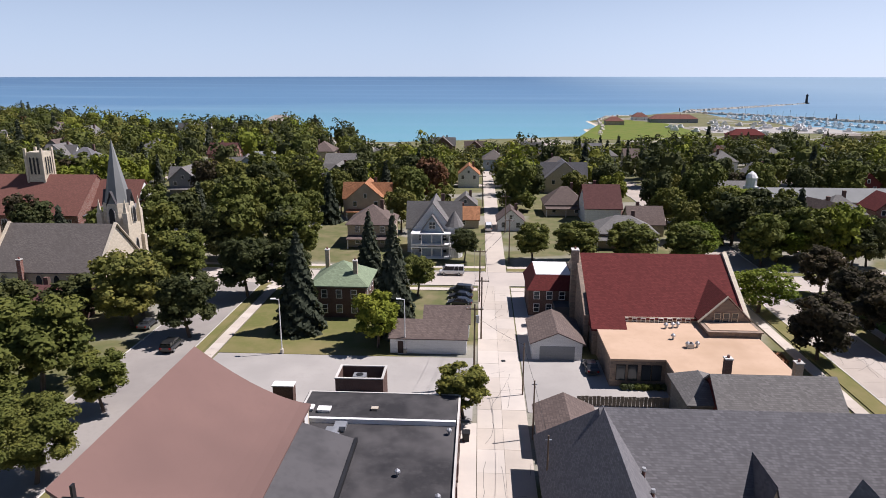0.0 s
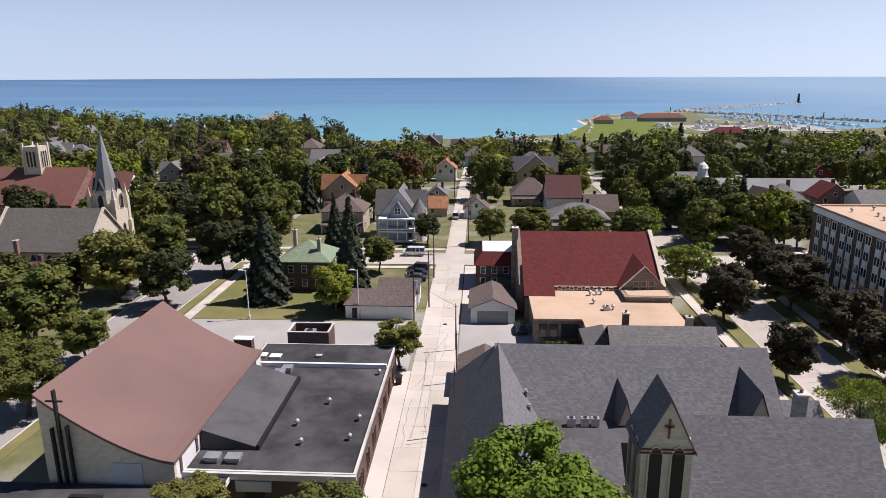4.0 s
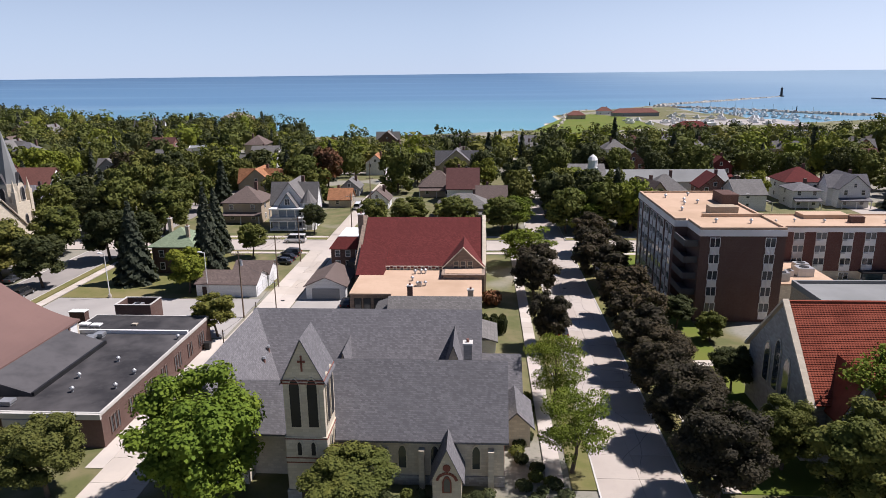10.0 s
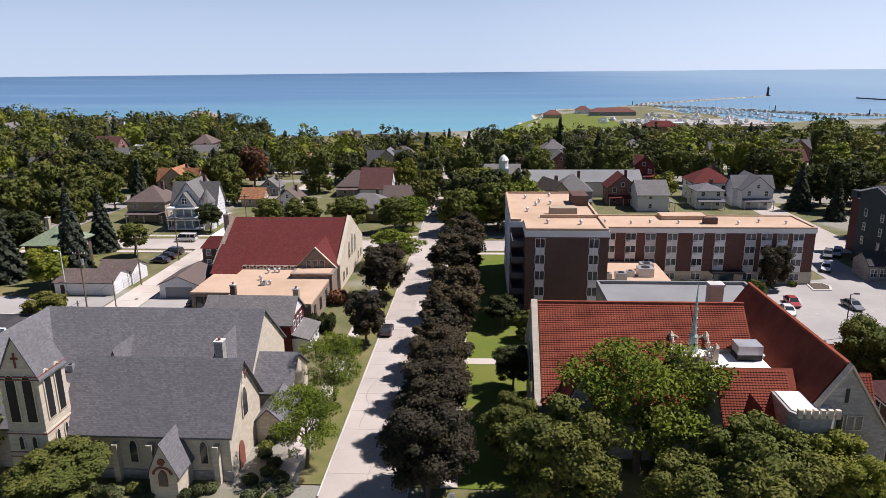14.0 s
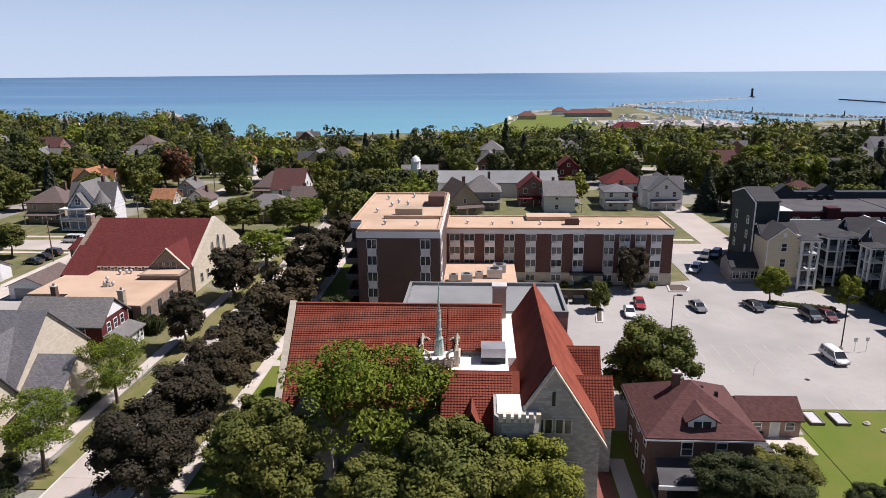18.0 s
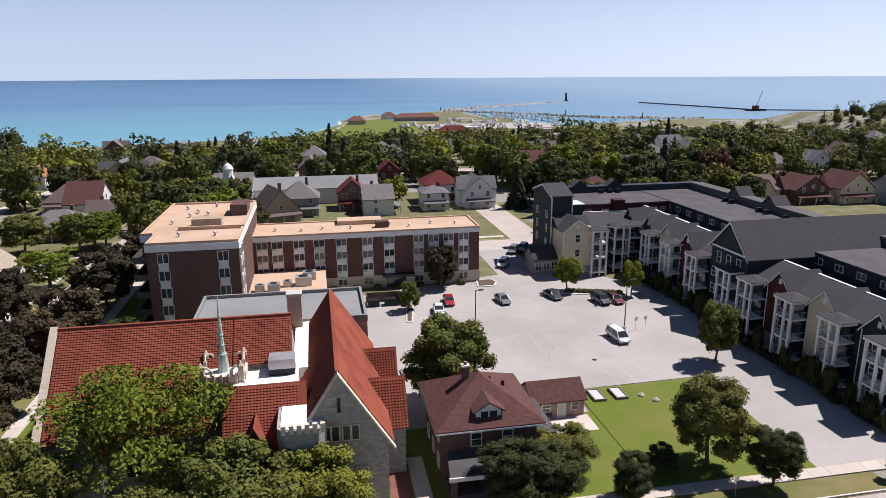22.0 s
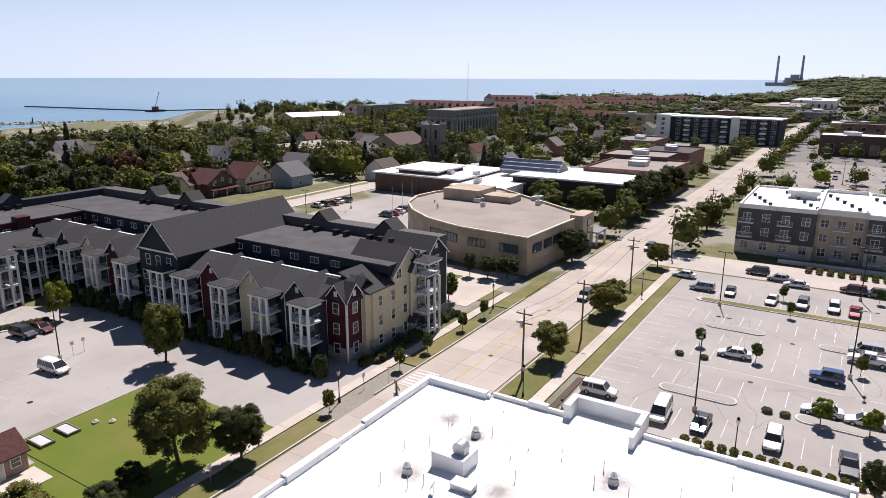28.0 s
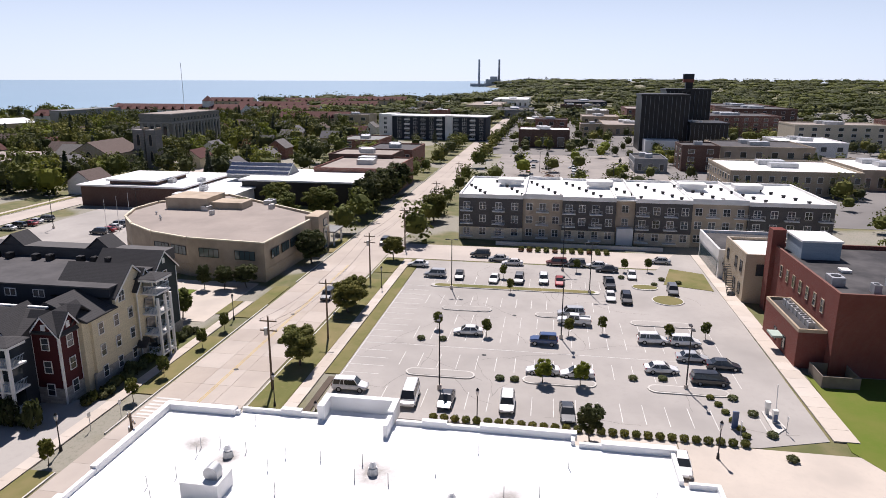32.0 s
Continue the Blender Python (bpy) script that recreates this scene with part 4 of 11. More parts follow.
    roof_box(-11.5, 68.7, 4.35, 0.8, 0.6, 0.3, "small rusty roof hatch", "brick_tan")
    # low front range
    f = thing("front_range", -30, 36.5, "low range with a black flat roof in front of the hall", "building")
    part("wall", box(box(B(), -14, -0.4, 0, 15.4, 3.6, 3.6), 12.2, 3.6, 0, 15.4, 5.2, 3.6), "stucco_tan", f)
    part("roof", prism(B(), [(-14.5, -1.0), (16.2, -1.0), (16.2, 5.3), (12, 5.3), (12, 3.55), (-14.5, 3.55)], 3.6, 3.9), "roof_black", f)
    part("fascia", prism(B(), [(-14.6, -1.1), (16.3, -1.1), (16.3, 5.3), (16.22, 5.3), (16.22, -1.02), (-14.6, -1.02)], 3.5, 4.02), "white", f)
    roof_box(-25.5, 38.0, 3.9, 3.0, 0.5, 0.2, "low black roof skylight frame", "dark_metal")
    for x in (13.0, 14.4):
        part("porch_post", box(B(), x - 0.12, -0.9, 0, x + 0.12, -0.66, 3.5), "brick_brown", f)
    windows(f, "-y", -0.44, (-11, -8, -5, -2, 2, 5, 8, 11), (0.8,), 1.6, 1.5)


swoop_hall()


# ---------- grey-roofed stone church ----------
def grey_church():
    t = thing("church", 24, 46, "cream limestone church with steep grey shingle roofs", "church")
    ox, oy = -24, -46

    def L(x, y):
        return x + ox, y + oy

    def gw(x0, y0, x1, y1, ze, zr, along, m="stone_cream", name="wall", z0=0):
        a, b = L(x0, y0), L(x1, y1)
        return part(name, gable_wall(B(), *a, *b, z0, ze, zr - 0.02, along), m, t)

    def gr(x0, y0, x1, y1, ze, zr, along, m="shingle_grey", over=0.5, end=0.35, name="roof"):
        a, b = L(x0, y0), L(x1, y1)
        return part(name, gable_roof(B(), *a, *b, ze, zr, along, over, end), m, t)

    # nave by the street, rear range, alley range, low links
    gw(25.6, 36.5, 43.2, 46.1, 5.6, 11.5, "x"), gr(25.6, 36.5, 43.2, 46.1, 5.6, 11.5, "x", end=0.45)
    gw(13.4, 49.3, 40.7, 64.6, 4.6, 11.4, "x"), gr(11.7, 49.3, 40.7, 64.6, 4.6, 11.4, "x", over=0.4, end=0.3)
    gw(6.6, 35.8, 17.0, 57.2, 4.2, 11.4, "y"), gr(6.6, 35.8, 17.0, 57, 4.2, 11.4, "y", over=0.4)
    bm = B()
    a = [L(6.2, 57), L(6.2, 65.0), L(11.8, 57)]
    poly(bm, [(*a[0], 3.85), (*a[1], 3.85), (*a[2], 11.62), (*L(17.2, 65.0), 4.1)], [(0, 2, 1), (1, 2, 3), (0, 1, 3, 2)])
    part("hip", bm, "shingle_grey", t)
    gw(14.0, 37.8, 22.4, 46.0, 5.0, 8.6, "x"), gr(14.0, 37.8, 22.4, 46.0, 5.0, 8.6, "x", over=0.4, end=0.0)
    part("flat_link", box(B(), *L(17.2, 45.8), 0, *L(26, 50.0), 6.2), "roof_slate", t)
    part("link_wall", box(B(), *L(26, 45.8), 0, *L(40, 49.6), 5.2), "roof_slate", t)
    for x, w, zt in ((37.6, 3.6, 9.9), (24.5, 2.2, 8.9)):
        gw(x - w / 2, 49.0, x + w / 2, 55.5, 4.8, zt - 0.1, "y", "stone_cream", "dormer_wall"), gr(x - w / 2, 49.0, x + w / 2, 55.8, 4.8, zt, "y", over=0.15, end=0.15, name="dormer_roof")
    # east porches
    gw(40.9, 50.0, 45.6, 58.5, 3.4, 6.6, "x"), gr(40.9, 50.0, 45.6, 58.5, 3.4, 6.6, "x", end=0.3)
    gw(43.3, 44.0, 46.4, 50.0, 2.7, 4.2, "y"), gr(43.3, 44.0, 46.4, 50.0, 2.7, 4.2, "y")
    # buttresses and lancets
    for x in (27.4, 31.2, 34.9, 41.9):
        part("buttress", prism(B(), [L(x - 0.3, 35.7), L(x + 0.3, 35.7), L(x + 0.3, 36.5), L(x - 0.3, 36.5)], 0, 4.3), "stone_cream", t)
    for x in (26.8, 29.2, 32.9, 36.2, 40.4):
        arch_window(t, *L(x, 36.42), 1.9, 0.75, 2.5)
    part("plinth", box(B(), *L(25.5, 36.34), 0, *L(43.3, 36.48), 1.1), "stone_grey", t)
    arch_window(t, *L(43.28, 41.3), 5.0, 1.3, 3.2, "+x")
    part("door", arch_pane(1.6, 3.0), "trim_red", t).matrix_basis = pose(*L(43.28, 39.3), 0, 0, 0, 90)
    arch_window(t, *L(9.8, 35.7), 4.6, 0.8, 2.4), arch_window(t, *L(13.6, 35.7), 1.4, 0.8, 2.4), arch_window(t, *L(9.8, 35.7), 1.0, 0.8, 2.2)
    for y in (38, 42, 46, 50, 54):
        arch_window(t, *L(6.5, y), 1.4, 0.7, 2.0, "-x")
    chimney(*L(39.4, 45.4), 6.0, 11.9, 0.95, 1.0, "stone_grey", t)
    part("cross", box(box(B(), *L(43.55, 41.24), 9.4, *L(43.65, 41.36), 10.6), *L(43.55, 40.95), 10.1, *L(43.65, 41.65), 10.25), "trim_red", t)
    # bell tower
    tw = thing("bell_tower", 24.0, 35.6, "square limestone bell tower with red stone bands and steep gable roof", "tower")
    part("shaft", box(B(), -2.05, -2.2, 0, 2.05, 2.2, 7.0), "stone_cream", tw)
    part("belfry", gable_wall(B(), -1.95, -2.1, 1.95, 2.1, 7.0, 13.0, 16.9, "y"), "stone_cream", tw)
    part("roof", gable_roof(B(), -1.95, -2.1, 1.95, 2.1, 13.0, 17.0, "y", 0.28, 0.12, 0.2), "shingle_grey", tw)
    for z in (4.2, 4.7, 6.75, 12.9, 12.6):
        part("band", parapet(B(), [(-2.1, -2.24), (2.1, -2.24), (2.1, 2.24), (-2.1, 2.24)], z, z + 0.1, 0.12), "trim_red", tw)
    for x in (-0.85, 0.85):
        arch_window(tw, x, -2.14, 8.0, 0.95, 5.0, "-y", "stone_cream", "dark_metal")
        arch_window(tw, x * 0.8, -2.24, 5.0, 0.4, 1.4, "-y", "stone_cream", "dark_metal")
        arch_window(tw, 2.0, x, 8.0, 0.95, 5.0, "+x", "stone_cream", "dark_metal")
        arch_window(tw, -2.0, x, 8.0, 0.95, 5.0, "-x", "stone_cream", "dark_metal")
        arch_window(tw, 2.1, x * 0.8, 5.0, 0.4, 1.4, "+x", "stone_cream", "dark_metal")
    part("cross", box(box(B(), -0.08, -2.22, 13.9, 0.08, -2.08, 15.5), -0.36, -2.22, 14.8, 0.36, -2.08, 14.98), "trim_red", tw, "red stone cross set in the gable")
    part("plinth", box(B(), -2.2, -2.35, 0, 2.2, 2.3, 1.2), "stone_grey", tw)
    part("tower_door", arch_pane(1.5, 2.8), "door_dark", tw).matrix_basis = pose(0, -2.36, 0)
    # porch
    p = thing("church_porch", 37.6, 34.9, "small cream stone porch with red arch bands and grey roof", "porch")
    part("wall", gable_wall(B(), -1.4, -2.0, 1.4, 1.6, 0, 3.1, 6.1, "y"), "stone_cream", p)
    part("roof", gable_roof(B(), -1.4, -2.0, 1.4, 1.6, 3.1, 6.2, "y", 0.3, 0.15, 0.16), "shingle_grey", p)
    arch_window(p, 0, -2.04, 1.6, 0.6, 1.5, "-y", "trim_red")
    part("roundel", cyl(B(), 0, 0, 0, 0.12, 0.38, n=12), "trim_red", p).matrix_basis = pose(0, -2.0, 4.3, 90, 0, 0)
    for i in range(9):
        a = math.pi * (0.1 + 0.8 * i / 8)
        part("arch_stone", box(B(), -0.13, -0.05, -0.13, 0.13, 0.05, 0.13), "trim_red", p).matrix_basis = pose(0.95 * math.cos(a), -2.04, 2.75 + 0.95 * math.sin(a), 0, -math.degrees(a), 0)
    for x, y, z in ((19.0, 48.8, 6.2), (20.4, 48.9, 6.2), (21.4, 48.9, 6.2)):
        ac_unit(x, y, z, 0.8, 0.6, 0.9)
    for x, y, z in ((14.6, 52.0, 7.4), (14.8, 49.5, 7.0), (15.8, 51.8, 5.6)):
        s = thing("flue", x, y, "short red clay flue pipe on the slate roof", "flue", "roof flues", z=z)
        part("pipe", cyl(B(), 0, 0, -0.3, 0.9, 0.16), "brick_red", s)
        part("cowl", cyl(B(), 0, 0, 0.9, 1.15, 0.24, 0.18), "steel", s)


grey_church()


# ---------- garages and the red house behind the church ----------
def garage(x, y, w, d, h, rise, along, wall, roof, label, doors=0, rz=0, hip=False):
    t = thing("garage", x, y, label, "garage", rz=rz)
    if hip:
        part("wall", box(B(), -w / 2, -d / 2, 0, w / 2, d / 2, h), wall, t)
        part("roof", hip_roof(B(), -w / 2, -d / 2, w / 2, d / 2, h, h + rise, 0.45), roof, t)
    else:
        part("wall", gable_wall(B(), -w / 2, -d / 2, w / 2, d / 2, 0, h, h + rise, along), wall, t)
        part("roof", gable_roof(B(), -w / 2, -d / 2, w / 2, d / 2, h, h + rise, along, 0.4, 0.3, 0.15), roof, t)
    for i in range(doors):
        dr = part("garage_door", box(B(), w / 2 - 0.02, -d / 2 + 0.5 + i * 3.2, 0, w / 2 + 0.06, -d / 2 + 3.1 + i * 3.2, 2.2), "door_white", t)
        for z in (0.55, 1.1, 1.65):
            part("groove", box(B(), w / 2 + 0.06, -d / 2 + 0.5 + i * 3.2, z - 0.015, w / 2 + 0.075, -d / 2 + 3.1 + i * 3.2, z + 0.015), "siding_grey", dr)
    return t


g1 = garage(-7.4, 98.2, 11.6, 7.0, 2.6, 1.6, "x", "siding_white", "shingle_brown", "long white garage with a brown shingle roof", 2)
window(g1, -4.2, -3.55, 0.05, 0.9, 2.0, "-y", "white", "door_dark", "plain", "side_door")
garage(-4.9, 104.6, 7.2, 6.2, 2.6, 1.7, "x", "siding_white", "shingle_brown", "white garage behind the long garage", 1)
g2 = garage(12.0, 98.4, 7.4, 10.0, 2.7, 1.6, "y", "siding_white", "shingle_brown", "white double garage with a weathered brown gable roof", 0)
part("garage_door", box(B(), -2.6, -5.06, 0, 2.6, -4.98, 2.2), "siding_grey", g2)
g3 = garage(10.5, 70.6, 6.6, 6.8, 2.7, 1.5, "y", "siding_white", "shingle_brown", "white garage with a grey-brown gable roof beside the alley", 0)
part("garage_door", box(B(), -3.37, -2.6, 0, -3.3, 2.4, 2.2), "door_white", g3)


def red_house():
    t = thing("house", 34.2, 72.3, "dark red house with white gable trim and grey roof", "house")
    part("wall", gable_wall(B(), -7.0, -3.8, 6.4, 3.8, 0, 5.0, 7.9, "x"), "siding_red", t)
    part("roof", gable_roof(B(), -7.0, -3.8, 6.4, 3.8, 5.0, 7.9, "x", 0.5, 0.4), "shingle_mid", t)
    part("gable_trim", prism(B(), [(0, 0), (5.6, 0), (2.8, 2.0)], 0, 0.1), "white", t).matrix_basis = pose(6.42, -2.8, 5.6, 90, 0, 90)
    windows(t, "+x", 6.44, (-1.9, 0, 1.9), (3.3,), 0.9, 1.4)
    part("porch_wall", box(B(), 6.4, -3.4, 0, 8.8, 3.4, 2.4), "siding_white", t)
    bm = B()
    poly(bm, [(6.4, -3.8, 3.2), (6.4, 3.8, 3.2), (9.2, 3.8, 2.4), (9.2, -3.8, 2.4), (6.4, -3.8, 3.0), (6.4, 3.8, 3.0), (9.2, 3.8, 2.2), (9.2, -3.8, 2.2)],
         [(0, 3, 2, 1), (4, 5, 6, 7), (0, 4, 7, 3), (2, 3, 7, 6), (1, 2, 6, 5), (0, 1, 5, 4)])
    part("porch_roof", bm, "shingle_mid", t)
    windows(t, "+x", 8.84, (-2.7, -1.6, -0.5, 1.6, 2.7), (0.8,), 0.7, 1.2)
    windows(t, "-y", -3.84, (-4, 0, 3.4), (1.0, 3.4), 0.9, 1.4)
    part("rear_wing", hip_roof(box(B(), -9.6, -1.0, 0, -5.0, 6.5, 4.6), -9.6, -1.0, -5.0, 6.5, 4.6, 6.6), "shingle_mid", t)
    chimney(-4.4, 2.8, 4.5, 8.8, 0.8, 0.8, "brick_brown", t)
    chimney(5.0, 5.2, 0.0, 7.4, 0.9, 0.9, "brick_tan", t)


red_house()


# ---------- stone church with the red roof ----------
def stone_church():
    t = thing("stone_church", 29, 105, "fieldstone church with a deep red shingle roof", "church")
    X, Y = -29, -105
    part("wall", gable_wall(B(), 17.2 + X, 99.4 + Y, 41.3 + X, 123.4 + Y, 0, 4.9, 11.6, "x"), "stone_field", t)
    part("roof", gable_roof(B(), 17.4 + X, 99.4 + Y, 41.0 + X, 123.4 + Y, 4.9, 11.7, "x", 0.5, 0.0), "shingle_red", t)
    for x0, x1 in ((16.6, 17.3), (41.1, 41.8)):
        part("gable_parapet", gable_wall(B(), x0 + X, 98.8 + Y, x1 + X, 124.0 + Y, 0, 5.2, 12.35, "x"), "stone_cream" if x0 > 30 else "stone_field", t)
    for dy in (-3.2, 0, 3.2):
        arch_window(t, 41.86 + X, 111.4 + dy + Y, 4.0, 1.2, 4.4 if dy == 0 else 3.6, "+x", "stone_cream")
    for y in (102, 105, 118, 121):
        window(t, 41.86 + X, y + Y, 1.2, 1.0, 1.7, "+x", "stone_cream")
    chimney(16.3 + X, 109.5 + Y, 0, 12.9, 1.1, 1.5, "stone_field", t)
    part("clerestory", box(B(), 22.4 + X, 99.0 + Y, 4.0, 34 + X, 99.42 + Y, 5.0), "stucco_tan", t)
    windows(t, "-y", 98.95 + Y, [23 + X + 1.35 * i for i in range(8)], (4.05,), 0.62, 0.75)
    # lower roof at the alley end
    bm = B()
    poly(bm, [(17.3 + X, 95.6 + Y, 4.2), (22.6 + X, 95.6 + Y, 4.2), (22.6 + X, 103 + Y, 8.2), (17.3 + X, 103 + Y, 8.2), (17.3 + X, 95.6 + Y, 3.9), (22.6 + X, 95.6 + Y, 3.9), (22.6 + X, 103 + Y, 4), (17.3 + X, 103 + Y, 4)],
         [(0, 1, 2, 3), (7, 6, 5, 4), (0, 4, 5, 1), (1, 5, 6, 2), (3, 7, 4, 0)])
    part("lean_roof", bm, "shingle_red", t)
    part("lean_wall", box(B(), 17.5 + X, 95.8 + Y, 0, 22.4 + X, 99.4 + Y, 3.95), "stone_field", t)
    window(t, 20 + X, 95.75 + Y, 1.2, 1.4, 1.5)
    # gabled bay
    part("bay_wall", gable_wall(B(), 33.9 + X, 97.2 + Y, 41.2 + X, 108 + Y, 0, 5.3, 8.8, "y"), "stone_field", t)
    part("bay_roof", gable_roof(B(), 33.9 + X, 97.6 + Y, 41.2 + X, 109 + Y, 5.3, 8.9, "y", 0.3, 0.0), "shingle_red", t)
    part("bay_coping", gable_roof(B(), 33.8 + X, 97.0 + Y, 41.3 + X, 97.5 + Y, 5.3, 9.05, "y", 0.35, 0.0, 0.16), "stone_cream", t)
    for x in (36.2, 37.5, 38.8):
        window(t, x + X, 97.14 + Y, 4.9, 0.8, 1.6, "-y", "stone_cream")
    part("bay_balcony", box(box(B(), 33.9 + X, 93.4 + Y, 0, 41.4 + X, 97.2 + Y, 4.9), 33.6 + X, 93.1 + Y, 4.9, 41.6 + X, 97.2 + Y, 5.1), "stone_field", t)
    part("balcony_floor", box(B(), 34.2 + X, 93.7 + Y, 5.1, 41.0 + X, 97.1 + Y, 5.18), "roof_tan", t)
    # flat-roofed hall
    h = thing("parish_hall", 29.6, 89, "low stone parish hall with a flat tan roof", "hall")
    part("wall", box(box(B(), -11.4, -4.0, 0, 11.3, 10.2, 3.9), -4.0, -9.4, 0, 11.3, -4.0, 3.9), "stone_field", h)
    part("roof", box(box(B(), -11.5, -4.2, 3.9, 11.4, 9.9, 4.2), -4.1, -9.6, 3.9, 11.4, -4.2, 4.2), "roof_tan", h, "tan gravel flat roof")
    for y, us in ((-4.04, (-10.0, -8.4, -6.6, -5.2)), (-9.44, (-2.6, 0.2, 3.2, 6.4, 9.2))):
        for u in us:
            window(h, u, y, 1.1, 1.1, 2.1, "-y", "dark_metal", "glass", "plain")
    for y in (-7, -3, 1.5, 6):
        window(h, 11.34, y, 1.1, 1.0, 1.9, "+x", "dark_metal")
    for x, y in ((28.5, 96.5), (29.6, 96.8), (30.4, 97.0), (28.4, 92.2), (29.6, 89.2), (31.0, 89.4)):
        roof_vent(x, y, 4.2, s=1.2)
    ac_unit(29.9, 89.2, 4.2, 0.9, 0.9, 0.7)
    # annex
    a = thing("annex", 12.6, 117.5, "small brick annex with a red hip roof and white top", "building")
    part("wall", box(B(), -3.6, -5.2, 0, 3.8, 5, 5.0), "brick_brown", a)
    bm = B()
    poly(bm, [(-4, -5.6, 4.8), (4.2, -5.6, 4.8), (4.2, 5.4, 4.8), (-4, 5.4, 4.8), (-2.4, -3.4, 7.0), (4.0, -3.4, 7.0), (4.0, 5.2, 7.0), (-2.4, 5.2, 7.0)],
         [(3, 2, 1, 0), (4, 5, 6, 7), (0, 1, 5, 4), (1, 2, 6, 5), (2, 3, 7, 6), (3, 0, 4, 7)])
    part("roof", bm, "shingle_red", a)
    part("roof_deck", box(B(), -2.3, -3.3, 7.0, 3.9, 5.1, 7.1), "membrane", a)
    windows(a, "-y", -5.24, (-2.2, 0, 2.2), (0.9, 3.2), 0.9, 1.3)
    part("lower_porch", box(B(), 0.6, -8.6, 0, 4.2, -5.3, 2.9), "roof_slate", a)


stone_church()


# ---------- manse with the green roof ----------
def manse():
    t = thing("manse", -24.0, 114, "brick manse with a pale green hip roof", "house")
    part("wall", box(B(), -4.6, -4.6, 0, 4.6, 4.6, 5.8), "brick_brown", t)
    part("roof", hip_roof(B(), -4.6, -4.6, 4.6, 4.6, 5.8, 9.2, 0.7), "shingle_green", t, "pale green hip roof")
    chimney(2.6, -2.4, 5.8, 9.8, 0.7, 0.7, "brick_tan", t), chimney(-3.4, 2.6, 5.8, 10.4, 0.7, 0.9, "brick_tan", t)
    windows(t, "-y", -4.64, (-2.6, 0, 2.6), (1.0, 3.7), 0.9, 1.4)
    windows(t, "+x", 4.64, (-2.6, 0, 2.6), (1.0, 3.7), 0.9, 1.4)


manse()


# ---------- old church with the slate spire ----------
def spire_church():
    t = thing("spire_church", -82.0, 122, "cream stone church with a broad dark grey roof", "church")
    part("wall", gable_wall(B(), -8.4, -7.5, 12.2, 7.5, 0, 6.2, 13.2, "x"), "stone_cream", t)
    part("roof", gable_roof(B(), -8.4, -7.5, 12.2, 7.5, 6.2, 13.3, "x", 0.5, 0.1), "shingle_umber", t)
    for x in (-8.7, 12.4):
        part("gable_coping", gable_roof(B(), x - 0.3, -7.5, x + 0.3, 7.5, 6.3, 13.6, "x", 0.5, 0.0, 0.25), "stone_cream", t)
    chimney(-9.6, -3, 0, 14.2, 1.4, 1.4, "brick_tan", t)
    for x in (-6, -2.6, 0.8, 4.2, 7.6, 10.6):
        arch_window(t, x, -7.6, 2.0, 1.1, 3.2)
    chimney(-2.0, -8.2, 0, 8.4, 0.8, 0.8, "brick_red", t)
    s = thing("church_spire", -74.4, 132.6, "stone tower with a slim slate spire", "tower")
    part("tower", box(B(), -3, -3, 0, 3, 3, 11.2), "stone_cream", s)
    part("belfry", cyl(B(), 0, 0, 11.2, 15.8, 3.2, 2.9, 8, 0.5), "stone_cream", s)
    part("spire", cyl(B(), 0, 0, 15.8, 28.8, 2.6, 0.0, 8, 0.5), "roof_grey", s, "slim grey slate spire")
    for a in range(4):
        d = pose(0, 0, 0, 0, 0, 90 * a)
        w = arch_window(s, 0, 0, 0, 1.1, 3.2, 0, "stone_grey", "dark_metal")
        w.matrix_basis = d @ pose(0, -3.05, 11.6)
        w = arch_window(s, 0, 0, 0, 1.0, 3.0, 0, "stone_grey", "dark_metal")
        w.matrix_basis = d @ pose(0, -3.05, 5.0)
        part("pinnacle", cyl(box(B(), -0.5, -0.5, 8, 0.5, 0.5, 14), 0, 0, 14, 17, 0.5, 0.0, 4, 0.5), "stone_cream", s).matrix_basis = d @ pose(2.7, -2.7, 0)
        part("gablet", gable_roof(B(), -1, -2.9, 1, -1.2, 15.6, 18.2, "y", 0.1, 0.0), "roof_slate", s).matrix_basis = d
        part("buttress", prism(B(), [(-0.5, -3.7), (0.5, -3.7), (0.5, -3), (-0.5, -3)], 0, 8.5), "stone_cream", s).matrix_basis = d @ pose(2.4, 0, 0)
    # church beyond with a broad red roof
    r = thing("brick_church", -118, 176, "brick church with a broad red roof and white belfry", "church")
    part("wall", gable_wall(B(), -16, -11, 14, 11, 0, 6.0, 14.5, "x"), "brick_red", r)
    part("roof", gable_roof(B(), -16, -11, 14, 11, 6.0, 14.6, "x", 0.6, 0.2), "shingle_rust", r, "broad red-brown roof")
    part("wing_wall", gable_wall(B(), 14, -4, 26, 8, 0, 7, 13, "x"), "brick_red", r)
    part("wing_roof", gable_roof(B(), 14, -4, 26, 8, 7, 13.1, "x"), "shingle_rust", r)
    part("gable_panel", prism(B(), [(0, 0), (9, 0), (4.5, 4.4)], 0, 0.15), "white", r).matrix_basis = pose(26.02, -2.5, 8.0, 90, 0, 90)
    windows(r, "+x", 26.3, (-1.5, 2, 5.5), (2, 4.8), 1.2, 1.8)
    windows(r, "-y", -11.05, (-13, -9.5, -6, -2.5, 1, 4.5, 8, 11.5), (1.5,), 1.4, 3.0)
    b = thing("belfry", -119.4, 176, "pale stone church tower with tall louvred openings", "tower")
    part("shaft", box(B(), -2.3, -2.3, 0, 2.3, 2.3, 21), "stone_cream", b)
